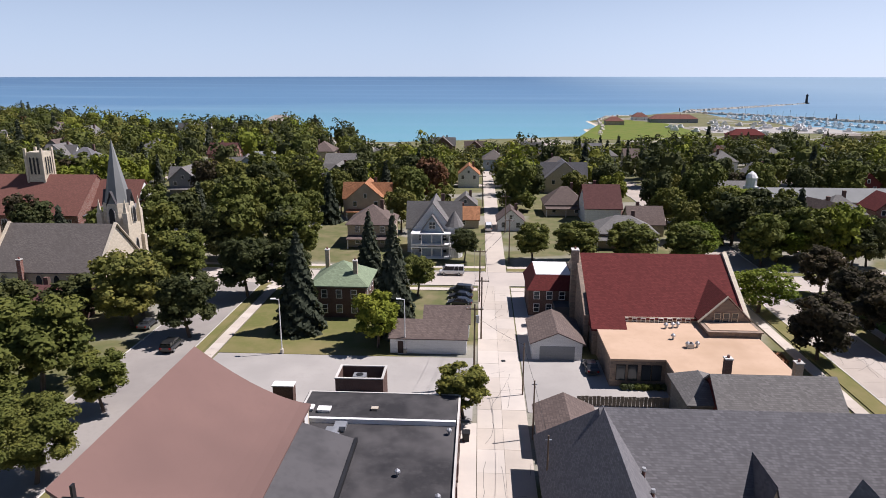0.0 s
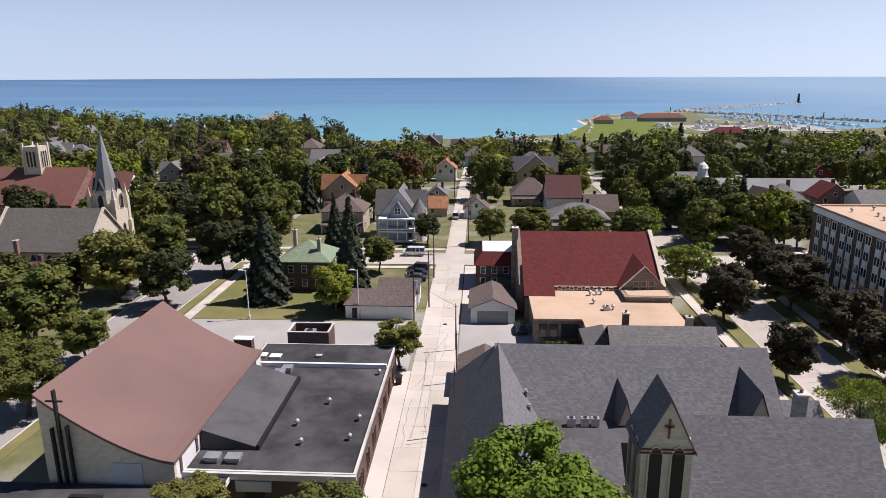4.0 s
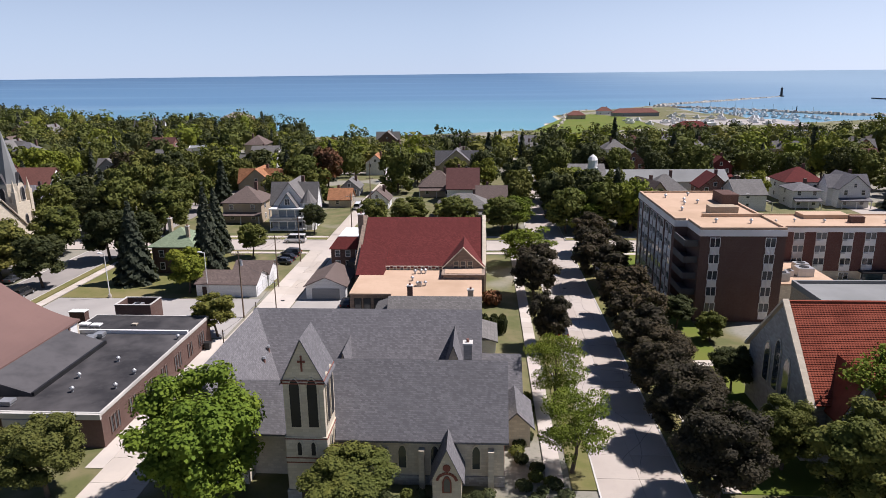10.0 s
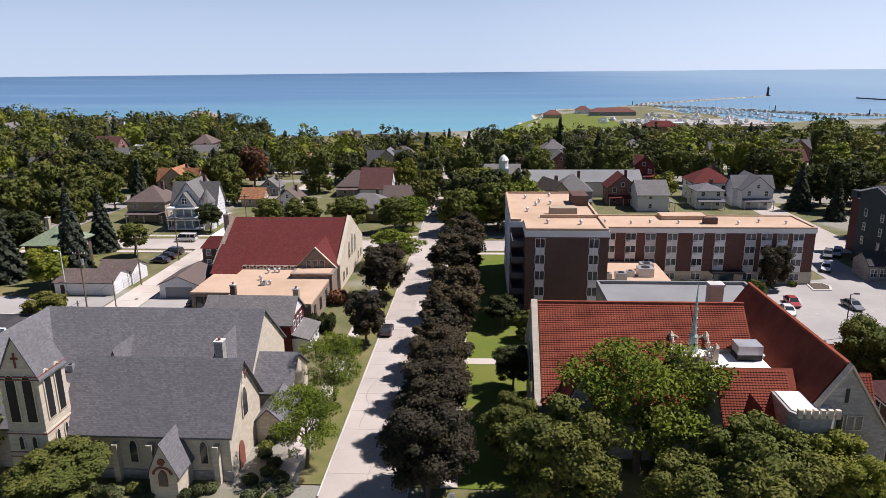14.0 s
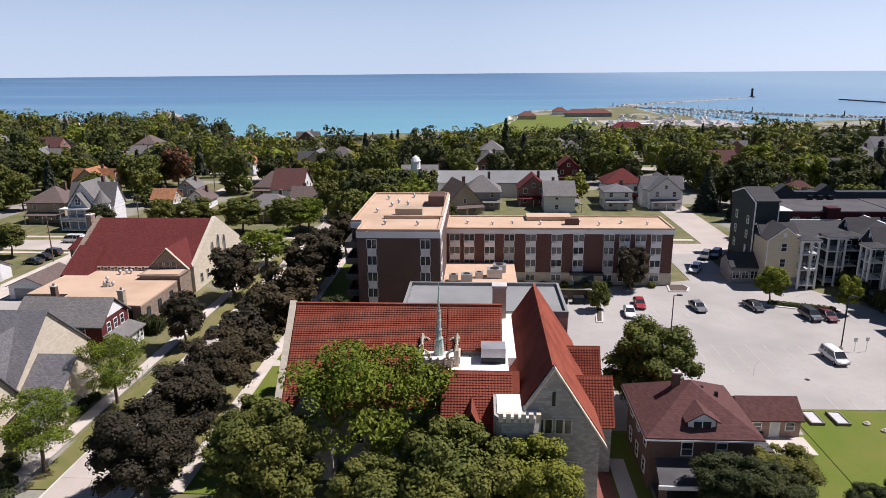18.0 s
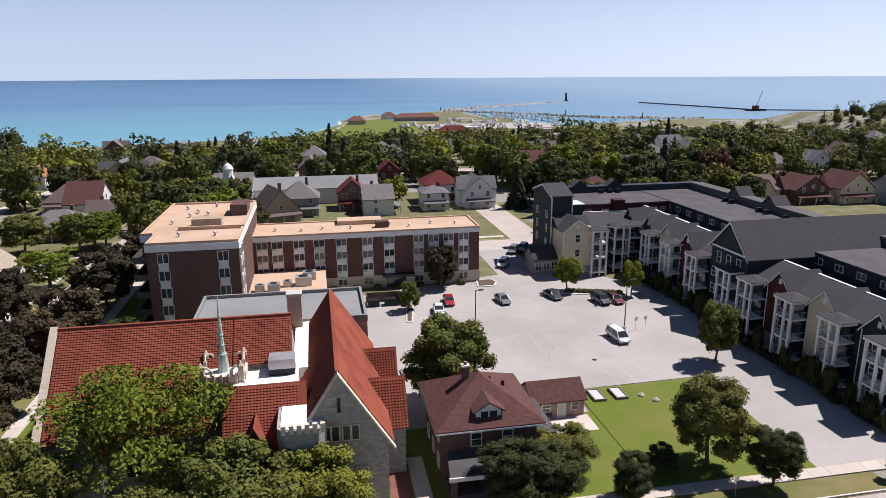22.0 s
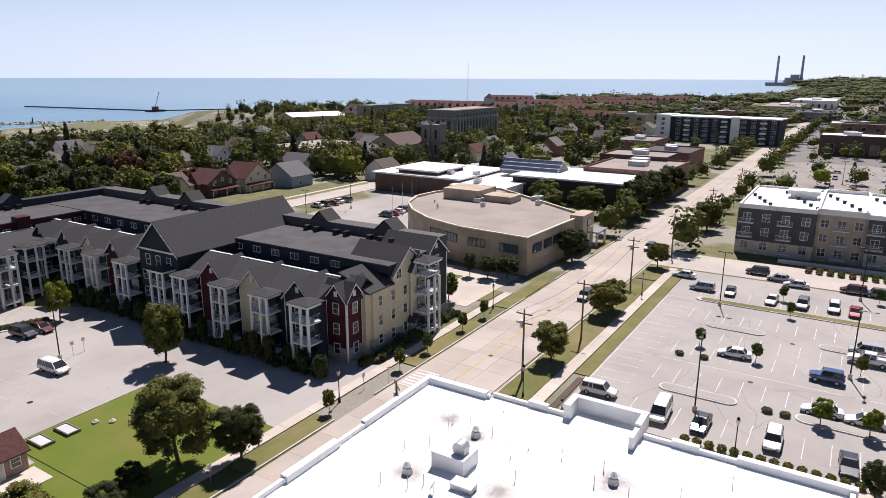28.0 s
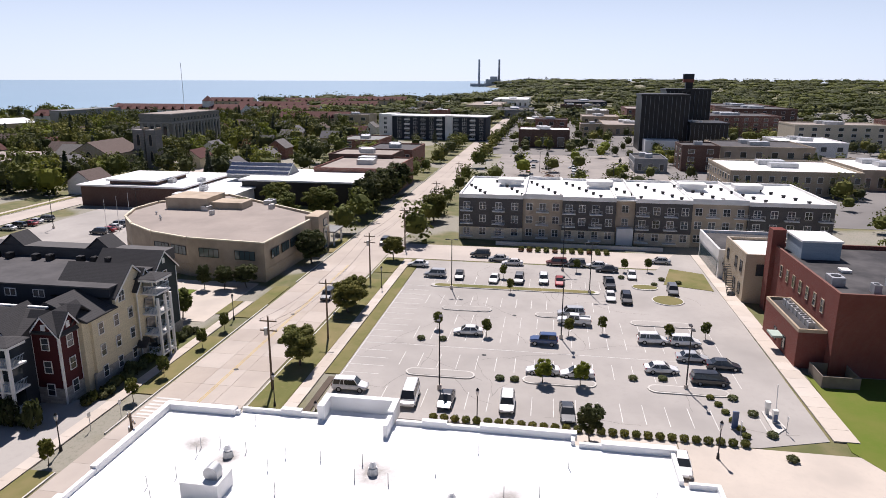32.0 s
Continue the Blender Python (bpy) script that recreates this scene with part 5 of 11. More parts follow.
    for a in range(4):
        for x in (-1.0, 0, 1.0):
            w = arch_window(b, 0, 0, 0, 0.55, 4.6, 0, "stone_cream", "dark_metal")
            w.matrix_basis = pose(0, 0, 0, 0, 0, 90 * a) @ pose(x, -2.35, 15)
        part("corner_pier", box(B(), 1.95, -2.55, 0, 2.55, -1.95, 22), "stone_cream", b).matrix_basis = pose(0, 0, 0, 0, 0, 90 * a)


spire_church()


# ---------- church with red clay tiles ----------
def tile_church():
    t = thing("tile_church", 91, 48, "grey limestone church with steep red clay tile roofs", "church")
    X, Y = -91, -48

    def gw(x0, y0, x1, y1, ze, zr, along, m="stone_grey", name="wall"):
        return part(name, gable_wall(B(), x0 + X, y0 + Y, x1 + X, y1 + Y, 0, ze, zr - 0.02, along), m, t)

    def gr(x0, y0, x1, y1, ze, zr, along, over=0.45, end=0.0, name="roof", m="tile_red"):
        return part(name, gable_roof(B(), x0 + X, y0 + Y, x1 + X, y1 + Y, ze, zr, along, over, end), m, t)

    gw(75.2, 42.2, 93.0, 58.0, 7.2, 15.1, "x"), gr(75.6, 42.2, 93.0, 58.0, 7.2, 15.1, "x")
    # shorter front slope beside the flat deck
    bm = B()
    poly(bm, [(93.0 + X, 46.6 + Y, 0), (98.9 + X, 46.6 + Y, 0), (98.9 + X, 58.0 + Y, 0), (93.0 + X, 58.0 + Y, 0), (93.0 + X, 46.6 + Y, 11.55), (98.9 + X, 46.6 + Y, 11.55), (98.9 + X, 58.0 + Y, 7.15), (93.0 + X, 58.0 + Y, 7.15), (93.0 + X, 50.1 + Y, 15.05), (98.9 + X, 50.1 + Y, 15.05)],
         [(0, 3, 2, 1), (0, 1, 5, 4), (2, 3, 7, 6), (1, 2, 6, 9, 5), (3, 0, 4, 8, 7), (4, 5, 9, 8), (6, 7, 8, 9)])
    part("wall", bm, "stone_grey", t)
    bm = B()
    for ya, za in ((46.4, 11.4), (58.45, 6.75)):
        poly(bm, [(93.0 + X, ya + Y, za), (99.0 + X, ya + Y, za), (99.0 + X, 50.1 + Y, 15.1), (93.0 + X, 50.1 + Y, 15.1), (93.0 + X, ya + Y, za + 0.22), (99.0 + X, ya + Y, za + 0.22), (99.0 + X, 50.1 + Y, 15.32), (93.0 + X, 50.1 + Y, 15.32)],
             [(0, 3, 2, 1), (4, 5, 6, 7), (0, 1, 5, 4), (1, 2, 6, 5), (2, 3, 7, 6), (3, 0, 4, 7)])
    part("roof", bm, "tile_red", t)

    def tiling(p, u, v, n):
        """Rows of overlapping tiles on a slope: corner p at the eave, u along it, v up to the ridge."""
        p, u, v = Vector(p) + Vector((X, Y, 0)), Vector(u), Vector(v)
        nor = u.cross(v).normalized()
        nor = nor if nor.z > 0 else -nor
        cols = max(2, int(u.length / 0.3))
        vs, fs = [], []
        for i in range(n):
            a, b = p + v * (i / n) + nor * 0.235, p + v * ((i + 1.1) / n) + nor * 0.225
            for c in range(cols * 2 + 1):
                up = 0.035 if c % 2 else 0.0
                e = u * (c / (cols * 2))
                vs += [a + e + nor * 0.002, a + e + nor * (0.062 + up), b + e + nor * (0.012 + up * 0.6)]
                if c:
                    k = len(vs) - 6
                    fs += [(k, k + 3, k + 4, k + 1), (k + 1, k + 4, k + 5, k + 2)]
        me = bpy.data.meshes.new("tiling")
        me.from_pydata([tuple(q) for q in vs], [], fs)
        me.materials.append(M["tile_red"])
        o = share("tiling", me, t)
        return tagged(o, "rows of overlapping red clay tiles", kind="stuff")

    tiling((75.7, 41.75, 6.75), (17.2, 0, 0), (0, 8.35, 8.35), 44)
    tiling((93.0, 46.4, 11.4), (5.9, 0, 0), (0, 3.7, 3.7), 20)
    tiling((98.6, 35.8, 7.0), (0, 24.2, 0), (4.8, 0, 7.42), 33)
    tiling((108.2, 35.8, 7.0), (0, 24.2, 0), (-4.8, 0, 7.42), 33)
    tiling((92.8, 35.2, 6.15), (7.0, 0, 0), (0, 4.9, 5.7), 28)
    tiling((104.5, 49.2, 5.4), (5.9, 0, 0), (0, 2.45, 4.4), 17), tiling((104.5, 41.2, 5.4), (5.9, 0, 0), (0, 2.65, 4.4), 17)
    gw(99.0, 35.2, 107.8, 60.0, 7.6, 14.4, "y"), gr(99.0, 35.7, 107.8, 60.0, 7.6, 14.4, "y")
    gw(92.8, 35.6, 99.5, 44.6, 6.6, 11.8, "x"), gr(92.8, 35.6, 100.5, 44.6, 6.6, 11.9, "x")
    part("gable_coping", gable_roof(B(), 74.9 + X, 41.8 + Y, 75.6 + X, 58.4 + Y, 7.1, 15.4, "x", 0.6, 0.0, 0.35), "stone_cream", t)
    part("gable_coping", gable_roof(B(), 98.8 + X, 34.9 + Y, 108.0 + X, 35.6 + Y, 7.4, 14.6, "y", 0.5, 0.0, 0.3), "stone_cream", t)
    part("ridge_tiles", box(B(), 75.6 + X, 49.92 + Y, 15.25, 99.0 + X, 50.28 + Y, 15.55), "tile_red", t)
    part("ridge_tiles", box(B(), 103.22 + X, 35.7 + Y, 14.55, 103.58 + X, 60.0 + Y, 14.85), "tile_red", t)
    part("roof_deck", box(B(), 93.3 + X, 40.6 + Y, 0, 99.6 + X, 46.55 + Y, 10.9), "membrane", t, "white flat roof between the red roofs")
    part("roof_deck", box(B(), 99.0 + X, 46.6 + Y, 0, 101.2 + X, 61.0 + Y, 10.6), "membrane", t)
    part("stair_tower", prism(B(), [(98.6 + X, 33.5 + Y), (101.4 + X, 33.5 + Y), (102.2 + X, 34.4 + Y), (102.2 + X, 38.4 + Y), (97.9 + X, 38.4 + Y), (97.9 + X, 34.4 + Y)], 0, 10.4), "stone_grey", t)
    part("roof_deck", prism(B(), [(98.8 + X, 33.8 + Y), (101.2 + X, 33.8 + Y), (101.9 + X, 34.6 + Y), (101.9 + X, 38.3 + Y), (98.2 + X, 38.3 + Y), (98.2 + X, 34.6 + Y)], 10.35, 10.5), "membrane", t)
    for i in range(6):
        part("battlement", box(B(), 98.3 + i * 0.68 + X, 33.35 + Y, 10.2, 98.72 + i * 0.68 + X, 33.75 + Y, 11.05), "stone_cream", t)
    for x in (102.2, 103.0, 104.0, 104.8):
        window(t, x + X, 35.14 + Y, 8.2, 0.6, 1.4, "-y", "stone_cream", "glass", "plain")
    for x in (101.5, 103.4, 105.3):
        window(t, x + X, 35.14 + Y, 3.0, 1.0, 2.2, "-y", "stone_cream")
    part("niche", box(B(), 103.25 + X, 35.1 + Y, 11.0, 103.55 + X, 35.25 + Y, 12.4), "dark_metal", t)
    # dormers
    for x in (95.8,):
        gw(x - 1.1, 35.4, x + 1.1, 39.5, 7.6, 9.9, "y", "dark_metal", "dormer_wall"), gr(x - 1.1, 35.4, x + 1.1, 40.5, 7.6, 10.0, "y", 0.15, 0.2, "dormer_roof")
    gw(77.2, 39.0, 81.4, 50, 6.6, 10.6, "y", "stone_grey", "dormer_wall"), gr(77.2, 39.4, 81.4, 50, 6.6, 10.8, "y", 0.3, 0.0, "dormer_roof")
    for y0, y1 in ((49.5, 53.8), (41.5, 46.2)):
        gw(105.6, y0, 110.2, y1, 5.6, 9.6, "x", "stone_grey", "side_gable"), gr(104.5, y0, 110.4, y1, 5.8, 9.8, "x", 0.3, 0.1, "side_roof")
    for x in (83.5, 87.0):
        arch_window(t, x + X, 42.12 + Y, 2.4, 1.4, 4.0, "-y", "stone_cream")
    for dy in (-2.6, 0, 2.6):
        arch_window(t, 75.1 + X, 50 + dy + Y, 4.6, 1.3, 6.0 if dy == 0 else 4.8, "-x", "stone_cream")
    for y in (39.5, 48, 56):
        arch_window(t, 107.9 + X, y + Y, 2.0, 1.2, 3.4, "+x", "stone_cream")
    # tower and copper spire
    s = thing("church_tower", 92.2, 45.4, "pale stone church tower with arched pinnacles and a green copper spire", "tower", z=-0.6)
    part("shaft", box(B(), -2.1, -1.9, 0, 2.1, 1.9, 12.0), "stone_grey", s)
    part("deck", box(B(), -1.9, -1.7, 12.0, 1.9, 1.7, 12.08), "membrane", s)
    for x0, y0, x1, y1 in ((-1.6, -2.08, 1.6, -1.8), (-1.6, 1.8, 1.6, 2.08), (-2.28, -1.4, -2.0, 1.4), (2.0, -1.4, 2.28, 1.4)):
        part("parapet", box(B(), x0, y0, 11.5, x1, y1, 12.35), "stone_cream", s)
    for x in (-1.9, 1.9):
        for y in (-1.7, 1.7):
            q = part("pinnacle", box(box(B(), x - 0.34, y - 0.34, 0, x + 0.34, y + 0.34, 11.6), x - 0.26, y - 0.26, 11.6, x + 0.26, y + 0.26, 13.3), "stone_cream", s)
            part("pinnacle_cap", cyl(B(), x, y, 13.3, 13.75, 0.36, 0.1, 4, 0.785), "stone_cream", q)
            for dx, dy in ((0.95 if x < 0 else -0.95, 0), (0, 0.95 if y < 0 else -0.95)):
                part("pier", box(B(), x + dx - 0.16, y + dy - 0.16, 11.6, x + dx + 0.16, y + dy + 0.16, 12.9), "stone_cream", q)
                part("arch", rod(rod(B(), (x, y, 13.15), (x + dx * 0.5, y + dy * 0.5, 13.25), 0.13, 5), (x + dx * 0.5, y + dy * 0.5, 13.25), (x + dx, y + dy, 12.85), 0.13, 5), "stone_cream", q)
    for i in range(5):
        part("rib", box(B(), -1.45 + i * 0.72 - 0.1, -2.2, 5.0, -1.45 + i * 0.72 + 0.1, -1.9, 12.6), "stone_cream", s)
    sp = part("spire", cyl(cyl(cyl(B(), 0, 0, 12.0, 13.9, 0.62, 0.42, 8), 0, 0, 13.9, 14.2, 0.5, 0.3, 8), 0, 0, 14.2, 19.6, 0.3, 0.05, 8), "copper", s, "slim green copper spire")
    for i in range(4):
        part("crocket", cyl(B(), 0, 0, 14.9 + i * 1.05, 15.08 + i * 1.05, 0.34 - i * 0.055, 0.26 - i * 0.05, 8), "copper", sp)
    part("finial", cyl(B(), 0, 0, 19.5, 20.2, 0.07, 0.02, 6), "copper", sp)
    for x in (-1.09, -0.37, 0.37, 1.09):
        arch_window(s, x, -1.95, 7.0, 0.5, 3.9, "-y", "stone_cream", "dark_metal")
    for x in (-0.9, 0.9):
        arch_window(s, x, -1.95, 2.0, 0.8, 2.4, "-y", "stone_cream", "dark_metal")
    a = thing("cooling_unit", 98.0, 45.4, "pale metal cooling unit on a dark steel frame", "air conditioner", z=10.9)
    part("frame", parapet(B(), [(-1.3, -1.0), (1.3, -1.0), (1.3, 1.0), (-1.3, 1.0)], -0.05, 0.7, 0.15), "dark_metal", a)
    part("housing", box(B(), -1.3, -1.05, 0.7, 1.3, 1.05, 1.7), "steel", a)
    # hall behind with its brick chimney
    h = thing("gymnasium", 97.5, 66.5, "brick gymnasium with a flat pale grey roof", "hall")
    part("wall", box(B(), -11.2, -6.0, 0, 10.4, 6.0, 10.4), "brick_tan", h)
    part("roof", box(B(), -10.8, -5.6, 10.4, 10.0, 5.6, 10.5), "roof_grey", h)
    coping(h, [(-11.25, -6.05), (10.45, -6.05), (10.45, 6.05), (-11.25, 6.05)], 10.1, 10.95, "roof_grey", 0.35)
    c = thing("brick_chimney", 99.0, 59.4, "tall square brick chimney beside the gymnasium", "chimney")
    part("shaft", box(B(), -0.85, -0.75, 0, 0.85, 0.75, 14.6), "brick_tan", c)
    part("cap", box(B(), -0.95, -0.85, 14.6, 0.95, 0.85, 14.9), "kerb", c)


tile_church()


# ---------- brick apartment block ----------
def apartments():
    t = thing("apartment_block", 83, 100, "brown brick apartment block with white panels and tan roof", "apartment block")
    X, Y, zt = -83, -100, 15.9
    outline = [(76.4 + X, 84 + Y), (90 + X, 84 + Y), (90 + X, 118 + Y), (74.2 + X, 118 + Y), (74.2 + X, 91 + Y), (76.4 + X, 91 + Y)]
    part("wall", prism(B(), outline, 0, 14.7), "brick_brown", t)
    part("fascia", prism(B(), [(x + (0.12 if x > 0 else -0.12), y + (0.12 if y > 10 else -0.12)) for x, y in outline], 14.7, zt - 0.15), "white", t, "white roof band")
    part("roof", prism(B(), outline, zt - 0.15, zt - 0.08), "roof_tan", t)
    coping(t, outline, zt - 0.12, zt + 0.25, "roof_tan", 0.4)
    part("upper_roof", box(B(), 79.5 + X, 93.5 + Y, zt - 0.1, 90 + X, 93.9 + Y, zt + 0.5), "roof_tan", t)
    part("penthouse", box(B(), 81.4 + X, 95 + Y, zt - 0.1, 86.2 + X, 97.6 + Y, zt + 1.4), "brick_tan", t)
    part("penthouse", box(B(), 86.6 + X, 104.5 + Y, zt - 0.1, 89.6 + X, 110 + Y, zt + 1.9), "brick_brown", t)

    def bay(x, y, face, z0=0.9, n=5, w=1.5):
        """A column of windows with white ribbed panels between them."""
        for k in range(n):
            z = z0 + 2.78 * k
            window(t, x, y, z + 0.9, w, 1.45, face, "white", "glass", "wide")
            ribs = [(-w / 2 + (i + f) * w / 7, d) for i in range(7) for f, d in ((0.0, 0.05), (0.1, 0.11), (0.65, 0.11), (0.75, 0.05))] + [(w / 2, 0.05)]
            if face == "-y":
                plan = [(x + u, y - d) for u, d in ribs] + [(x + w / 2, y + 0.01), (x - w / 2, y + 0.01)]
            else:
                s = 1 if face == "+x" else -1
                plan = [(x + s * d, y + s * u) for u, d in ribs] + [(x - s * 0.01, y + s * w / 2), (x - s * 0.01, y - s * w / 2)]
            bm = prism(B(), plan, z - 0.42, z + 0.8)
            part("spandrel", bm, "white", t)

    for x in (78.8, 87.6):
        bay(x + X, 83.96 + Y, "-y")
    for y in (86.0, 88.4):
        bay(90.04 + X, y + Y, "+x")
    for y in (93.2, 95.6, 98.8, 101.2, 104.2, 106.6, 109.8, 112.2, 115.4):
        bay(74.16 + X, y + Y, "-x")
    # corner balconies
    for k in range(5):
        b = part("balcony", box(box(B(), 74.2 + X, 84.9 + Y, 1.6 + 2.78 * k, 76.4 + X, 91 + Y, 1.8 + 2.78 * k), 74.2 + X, 84.9 + Y, 1.8 + 2.78 * k, 74.35 + X, 91 + Y, 2.7 + 2.78 * k), "siding_char", t)
        part("railing", box(B(), 74.2 + X, 84.8 + Y, 1.8 + 2.78 * k, 76.4 + X, 84.92 + Y, 2.7 + 2.78 * k), "siding_char", b)
    # long wing
    w = thing("apartment_wing", 112, 108, "long brick apartment wing with white window panels", "apartment block")
    y0, zt = -2.4, 11.2
    part("wall", box(B(), -22, y0, 0, 21.6, 8.6, zt - 0.9), "brick_wing", w)
    part("plinth", box(B(), -21.9, y0 - 0.12, 0, 21.72, y0 - 0.01, 2.5), "stone_cream", w)
    part("fascia", box(B(), -22.1, y0 - 0.15, zt - 0.9, 21.75, 8.75, zt), "white", w, "white roof band")
    part("roof", box(B(), -21.8, y0 + 0.2, zt, 21.4, 8.4, zt + 0.06), "roof_tan", w)
    coping(w, [(-22.1, y0 - 0.15), (21.75, y0 - 0.15), (21.75, 8.75), (-22.1, 8.75)], zt - 0.02, zt + 0.3, "roof_tan", 0.35)
    part("upper_roof", box(B(), -6, 4.8, zt, 3.0, 8.6, zt + 0.9), "roof_tan", w)
    part("roof_box", box(B(), 1.4, 1.0, zt, 4.0, 2.4, zt + 1.3), "brick_brown", w)
    for i, x in enumerate((-20.4, -17.6, -13.6, -9.8, -5.6, -0.6, 3.6, 9.4, 12.4, 15.4, 18.4)):
        narrow = i % 4 == 3
        for k in range(3):
            z = 2.9 + 2.55 * k
            window(w, x, y0 - 0.05, z + 0.9, 1.9, 1.25, "-y", "white", "glass", "wide")
            part("spandrel", box(B(), x - 1.0, y0 - 0.14, z - 0.35, x + 1.0, y0 - 0.01, z + 0.8), "curtain" if narrow else "white", w)
            part("cooler", box(B(), x - 0.9, y0 - 0.3, z + 0.55, x - 0.25, y0 - 0.05, z + 0.85), "steel", w)
        window(w, x, y0 - 0.16, 0.9, 1.7, 1.2, "-y", "white", "glass", "wide")
    windows(w, "+x", 21.64, (1.5, 5.0), (3.5, 6.2, 8.6), 1.2, 1.3)
    part("entrance_canopy", box(B(), 2.0, y0 - 2.0, 2.5, 8.4, y0 - 0.2, 2.8), "dark_metal", w)
    part("entrance", box(B(), 3.0, y0 - 0.3, 0, 6.8, y0 - 0.12, 2.4), "glass_blue", w)
    e = thing("service_block", 96, 99, "low service block with tan roof and roof plant", "building")
    part("wall", box(B(), -6, -8, 0, 7, 6, 4.2), "stone_cream", e)
    part("roof", box(B(), -6.2, -8.2, 4.2, 7.2, 6.2, 4.5), "roof_tan", e)
    for x, y, ww, hh in ((91.8, 93.5, 1.6, 1.2), (94.2, 93.0, 2.0, 1.5), (96.4, 95.5, 1.4, 1.1), (99.2, 96.0, 2.8, 1.6), (100.2, 99.5, 2.4, 1.4)):
        ac_unit(x, y, 4.5, ww, ww * 0.8, hh)
    for x, y in ((78, 112), (80.5, 108), (79.6, 104.6), (82.5, 106), (80.4, 89), (86, 88.6), (83, 114), (77.6, 99)):
        roof_vent(x, y, 15.8, s=1.1)
    for x in (94, 99, 103, 108.5, 116.4, 120, 124.6, 129.4):
        roof_vent(x, 109 + (x % 3), 11.25, s=1.0)


apartments()


# ---------- brown house, shed ----------
def brown_house():
    t = thing("brown_house", 118.4, 43.6, "dark brick four-square house with a maroon hip roof", "house")
    part("wall", box(B(), -4.9, -5.0, 0, 5.0, 5.2, 6.1), "brick_brown", t)
    part("roof", hip_roof(B(), -4.9, -5.0, 5.0, 5.2, 6.1, 9.7, 0.75), "shingle_maroon", t, "maroon shingle hip roof")
    part("gutter", parapet(B(), [(-5.7, -5.8), (5.8, -5.8), (5.8, 6.0), (-5.7, 6.0)], 6.0, 6.16, 0.12), "white", t)
    d = part("dormer", gable_wall(B(), -1.3, -4.6, 1.3, -1.6, 6.6, 7.7, 8.4, "y"), "white", t)
    part("dormer_roof", gable_roof(B(), -1.3, -4.6, 1.3, -1.2, 7.7, 8.5, "y", 0.4, 0.3, 0.14), "shingle_maroon", d)
    window(d, 0, -4.65, 6.85, 1.7, 0.75, "-y", "white", "glass", "wide")
    windows(t, "-y", -5.06, (-1.4, 1.9), (4.1,), 1.0, 1.4)
    windows(t, "-x", -4.96, (-3, 0, 3), (1.0, 4.0), 0.9, 1.4)
    windows(t, "+x", 5.06, (-3, 1), (1.0, 4.0), 0.9, 1.4)
    chimney(-1.3, 0.6, 7.6, 10.3, 0.7, 0.7, "brick_brown", t)
    for x in (0.0, 1.2, 2.6):
        part("roof_vent", box(B(), x - 0.15, 0.2 - x * 0.3, 8.6 - x * 0.3, x + 0.15, 0.5 - x * 0.3, 9.5 - x * 0.3), "dark_metal", t)
    bm = B()
    poly(bm, [(-4.4, -5.0, 3.7), (4.6, -5.0, 3.7), (5.0, -8.6, 3.0), (-4.8, -8.6, 3.0), (-4.4, -5.0, 3.4), (4.6, -5.0, 3.4), (5.0, -8.6, 2.8), (-4.8, -8.6, 2.8)],
         [(0, 3, 2, 1), (4, 5, 6, 7), (0, 4, 7, 3), (1, 2, 6, 5), (2, 3, 7, 6), (0, 1, 5, 4)])
    part("porch_roof", bm, "roof_slate", t)
    part("porch_fascia", box(B(), -4.9, -8.75, 2.6, 5.1, -8.6, 3.02), "white", t)
    part("porch_deck", box(B(), -4.6, -8.3, 0, 4.8, -5.0, 0.8), "siding_char", t)
    for x in (-4.3, 0.1, 4.5):
        part("porch_pier", box(B(), x - 0.3, -8.4, 0, x + 0.3, -7.8, 2.8), "brick_brown", t)
    part("rear_porch", box(B(), 5.0, -2.0, 0, 7.6, 5.0, 3.0), "white", t)
    part("rear_roof", box(B(), 4.9, -2.6, 3.0, 8.2, 5.4, 3.2), "roof_slate", t)
    windows(t, "-y", -2.06, (5.8, 6.9), (1.0,), 0.8, 1.4)
    s = thing("shed", 129.8, 51.5, "pink-brown garden shed with a maroon roof", "shed", rz=1.0)
    part("wall", gable_wall(B(), -3.3, -2.2, 3.3, 2.2, 0, 2.4, 4.0, "x"), "siding_pink", s)
    part("roof", gable_roof(B(), -3.3, -2.2, 3.3, 2.2, 2.4, 4.0, "x", 0.35, 0.3, 0.14), "shingle_maroon", s)
    window(s, -1.6, -2.25, 1.0, 0.9, 0.9), window(s, 2.1, -2.25, 1.0, 0.9, 0.9)
    window(s, 0.4, -2.25, 0.05, 0.95, 2.0, "-y", "white", "door_white", "plain", "door")
    part("flower_box", box(B(), -2.3, -2.6, 0.5, -0.9, -2.3, 0.8), "dark_metal", s)
    pad("patio", "concrete patio in front of the shed", 126.5, 45.6, 133.6, 49.3, "concrete", 0.11, "patio")
    for x in (136.6, 139.6):
        c = thing("cellar_hatch", x, 53.6, "weathered low wooden garden bed frame on the lawn", "garden bed", "garden beds")
        part("frame", parapet(B(), [(-0.8, -1.5), (0.8, -1.5), (0.8, 1.5), (-0.8, 1.5)], 0, 0.4, 0.15), "fence_wood", c)
        part("hatch_panel", box(B(), -0.65, -1.35, 0.05, 0.65, 1.35, 0.3), "curtain", c)


brown_house()


# ---------- long apartment complex with gables and balconies ----------
BAL = {}


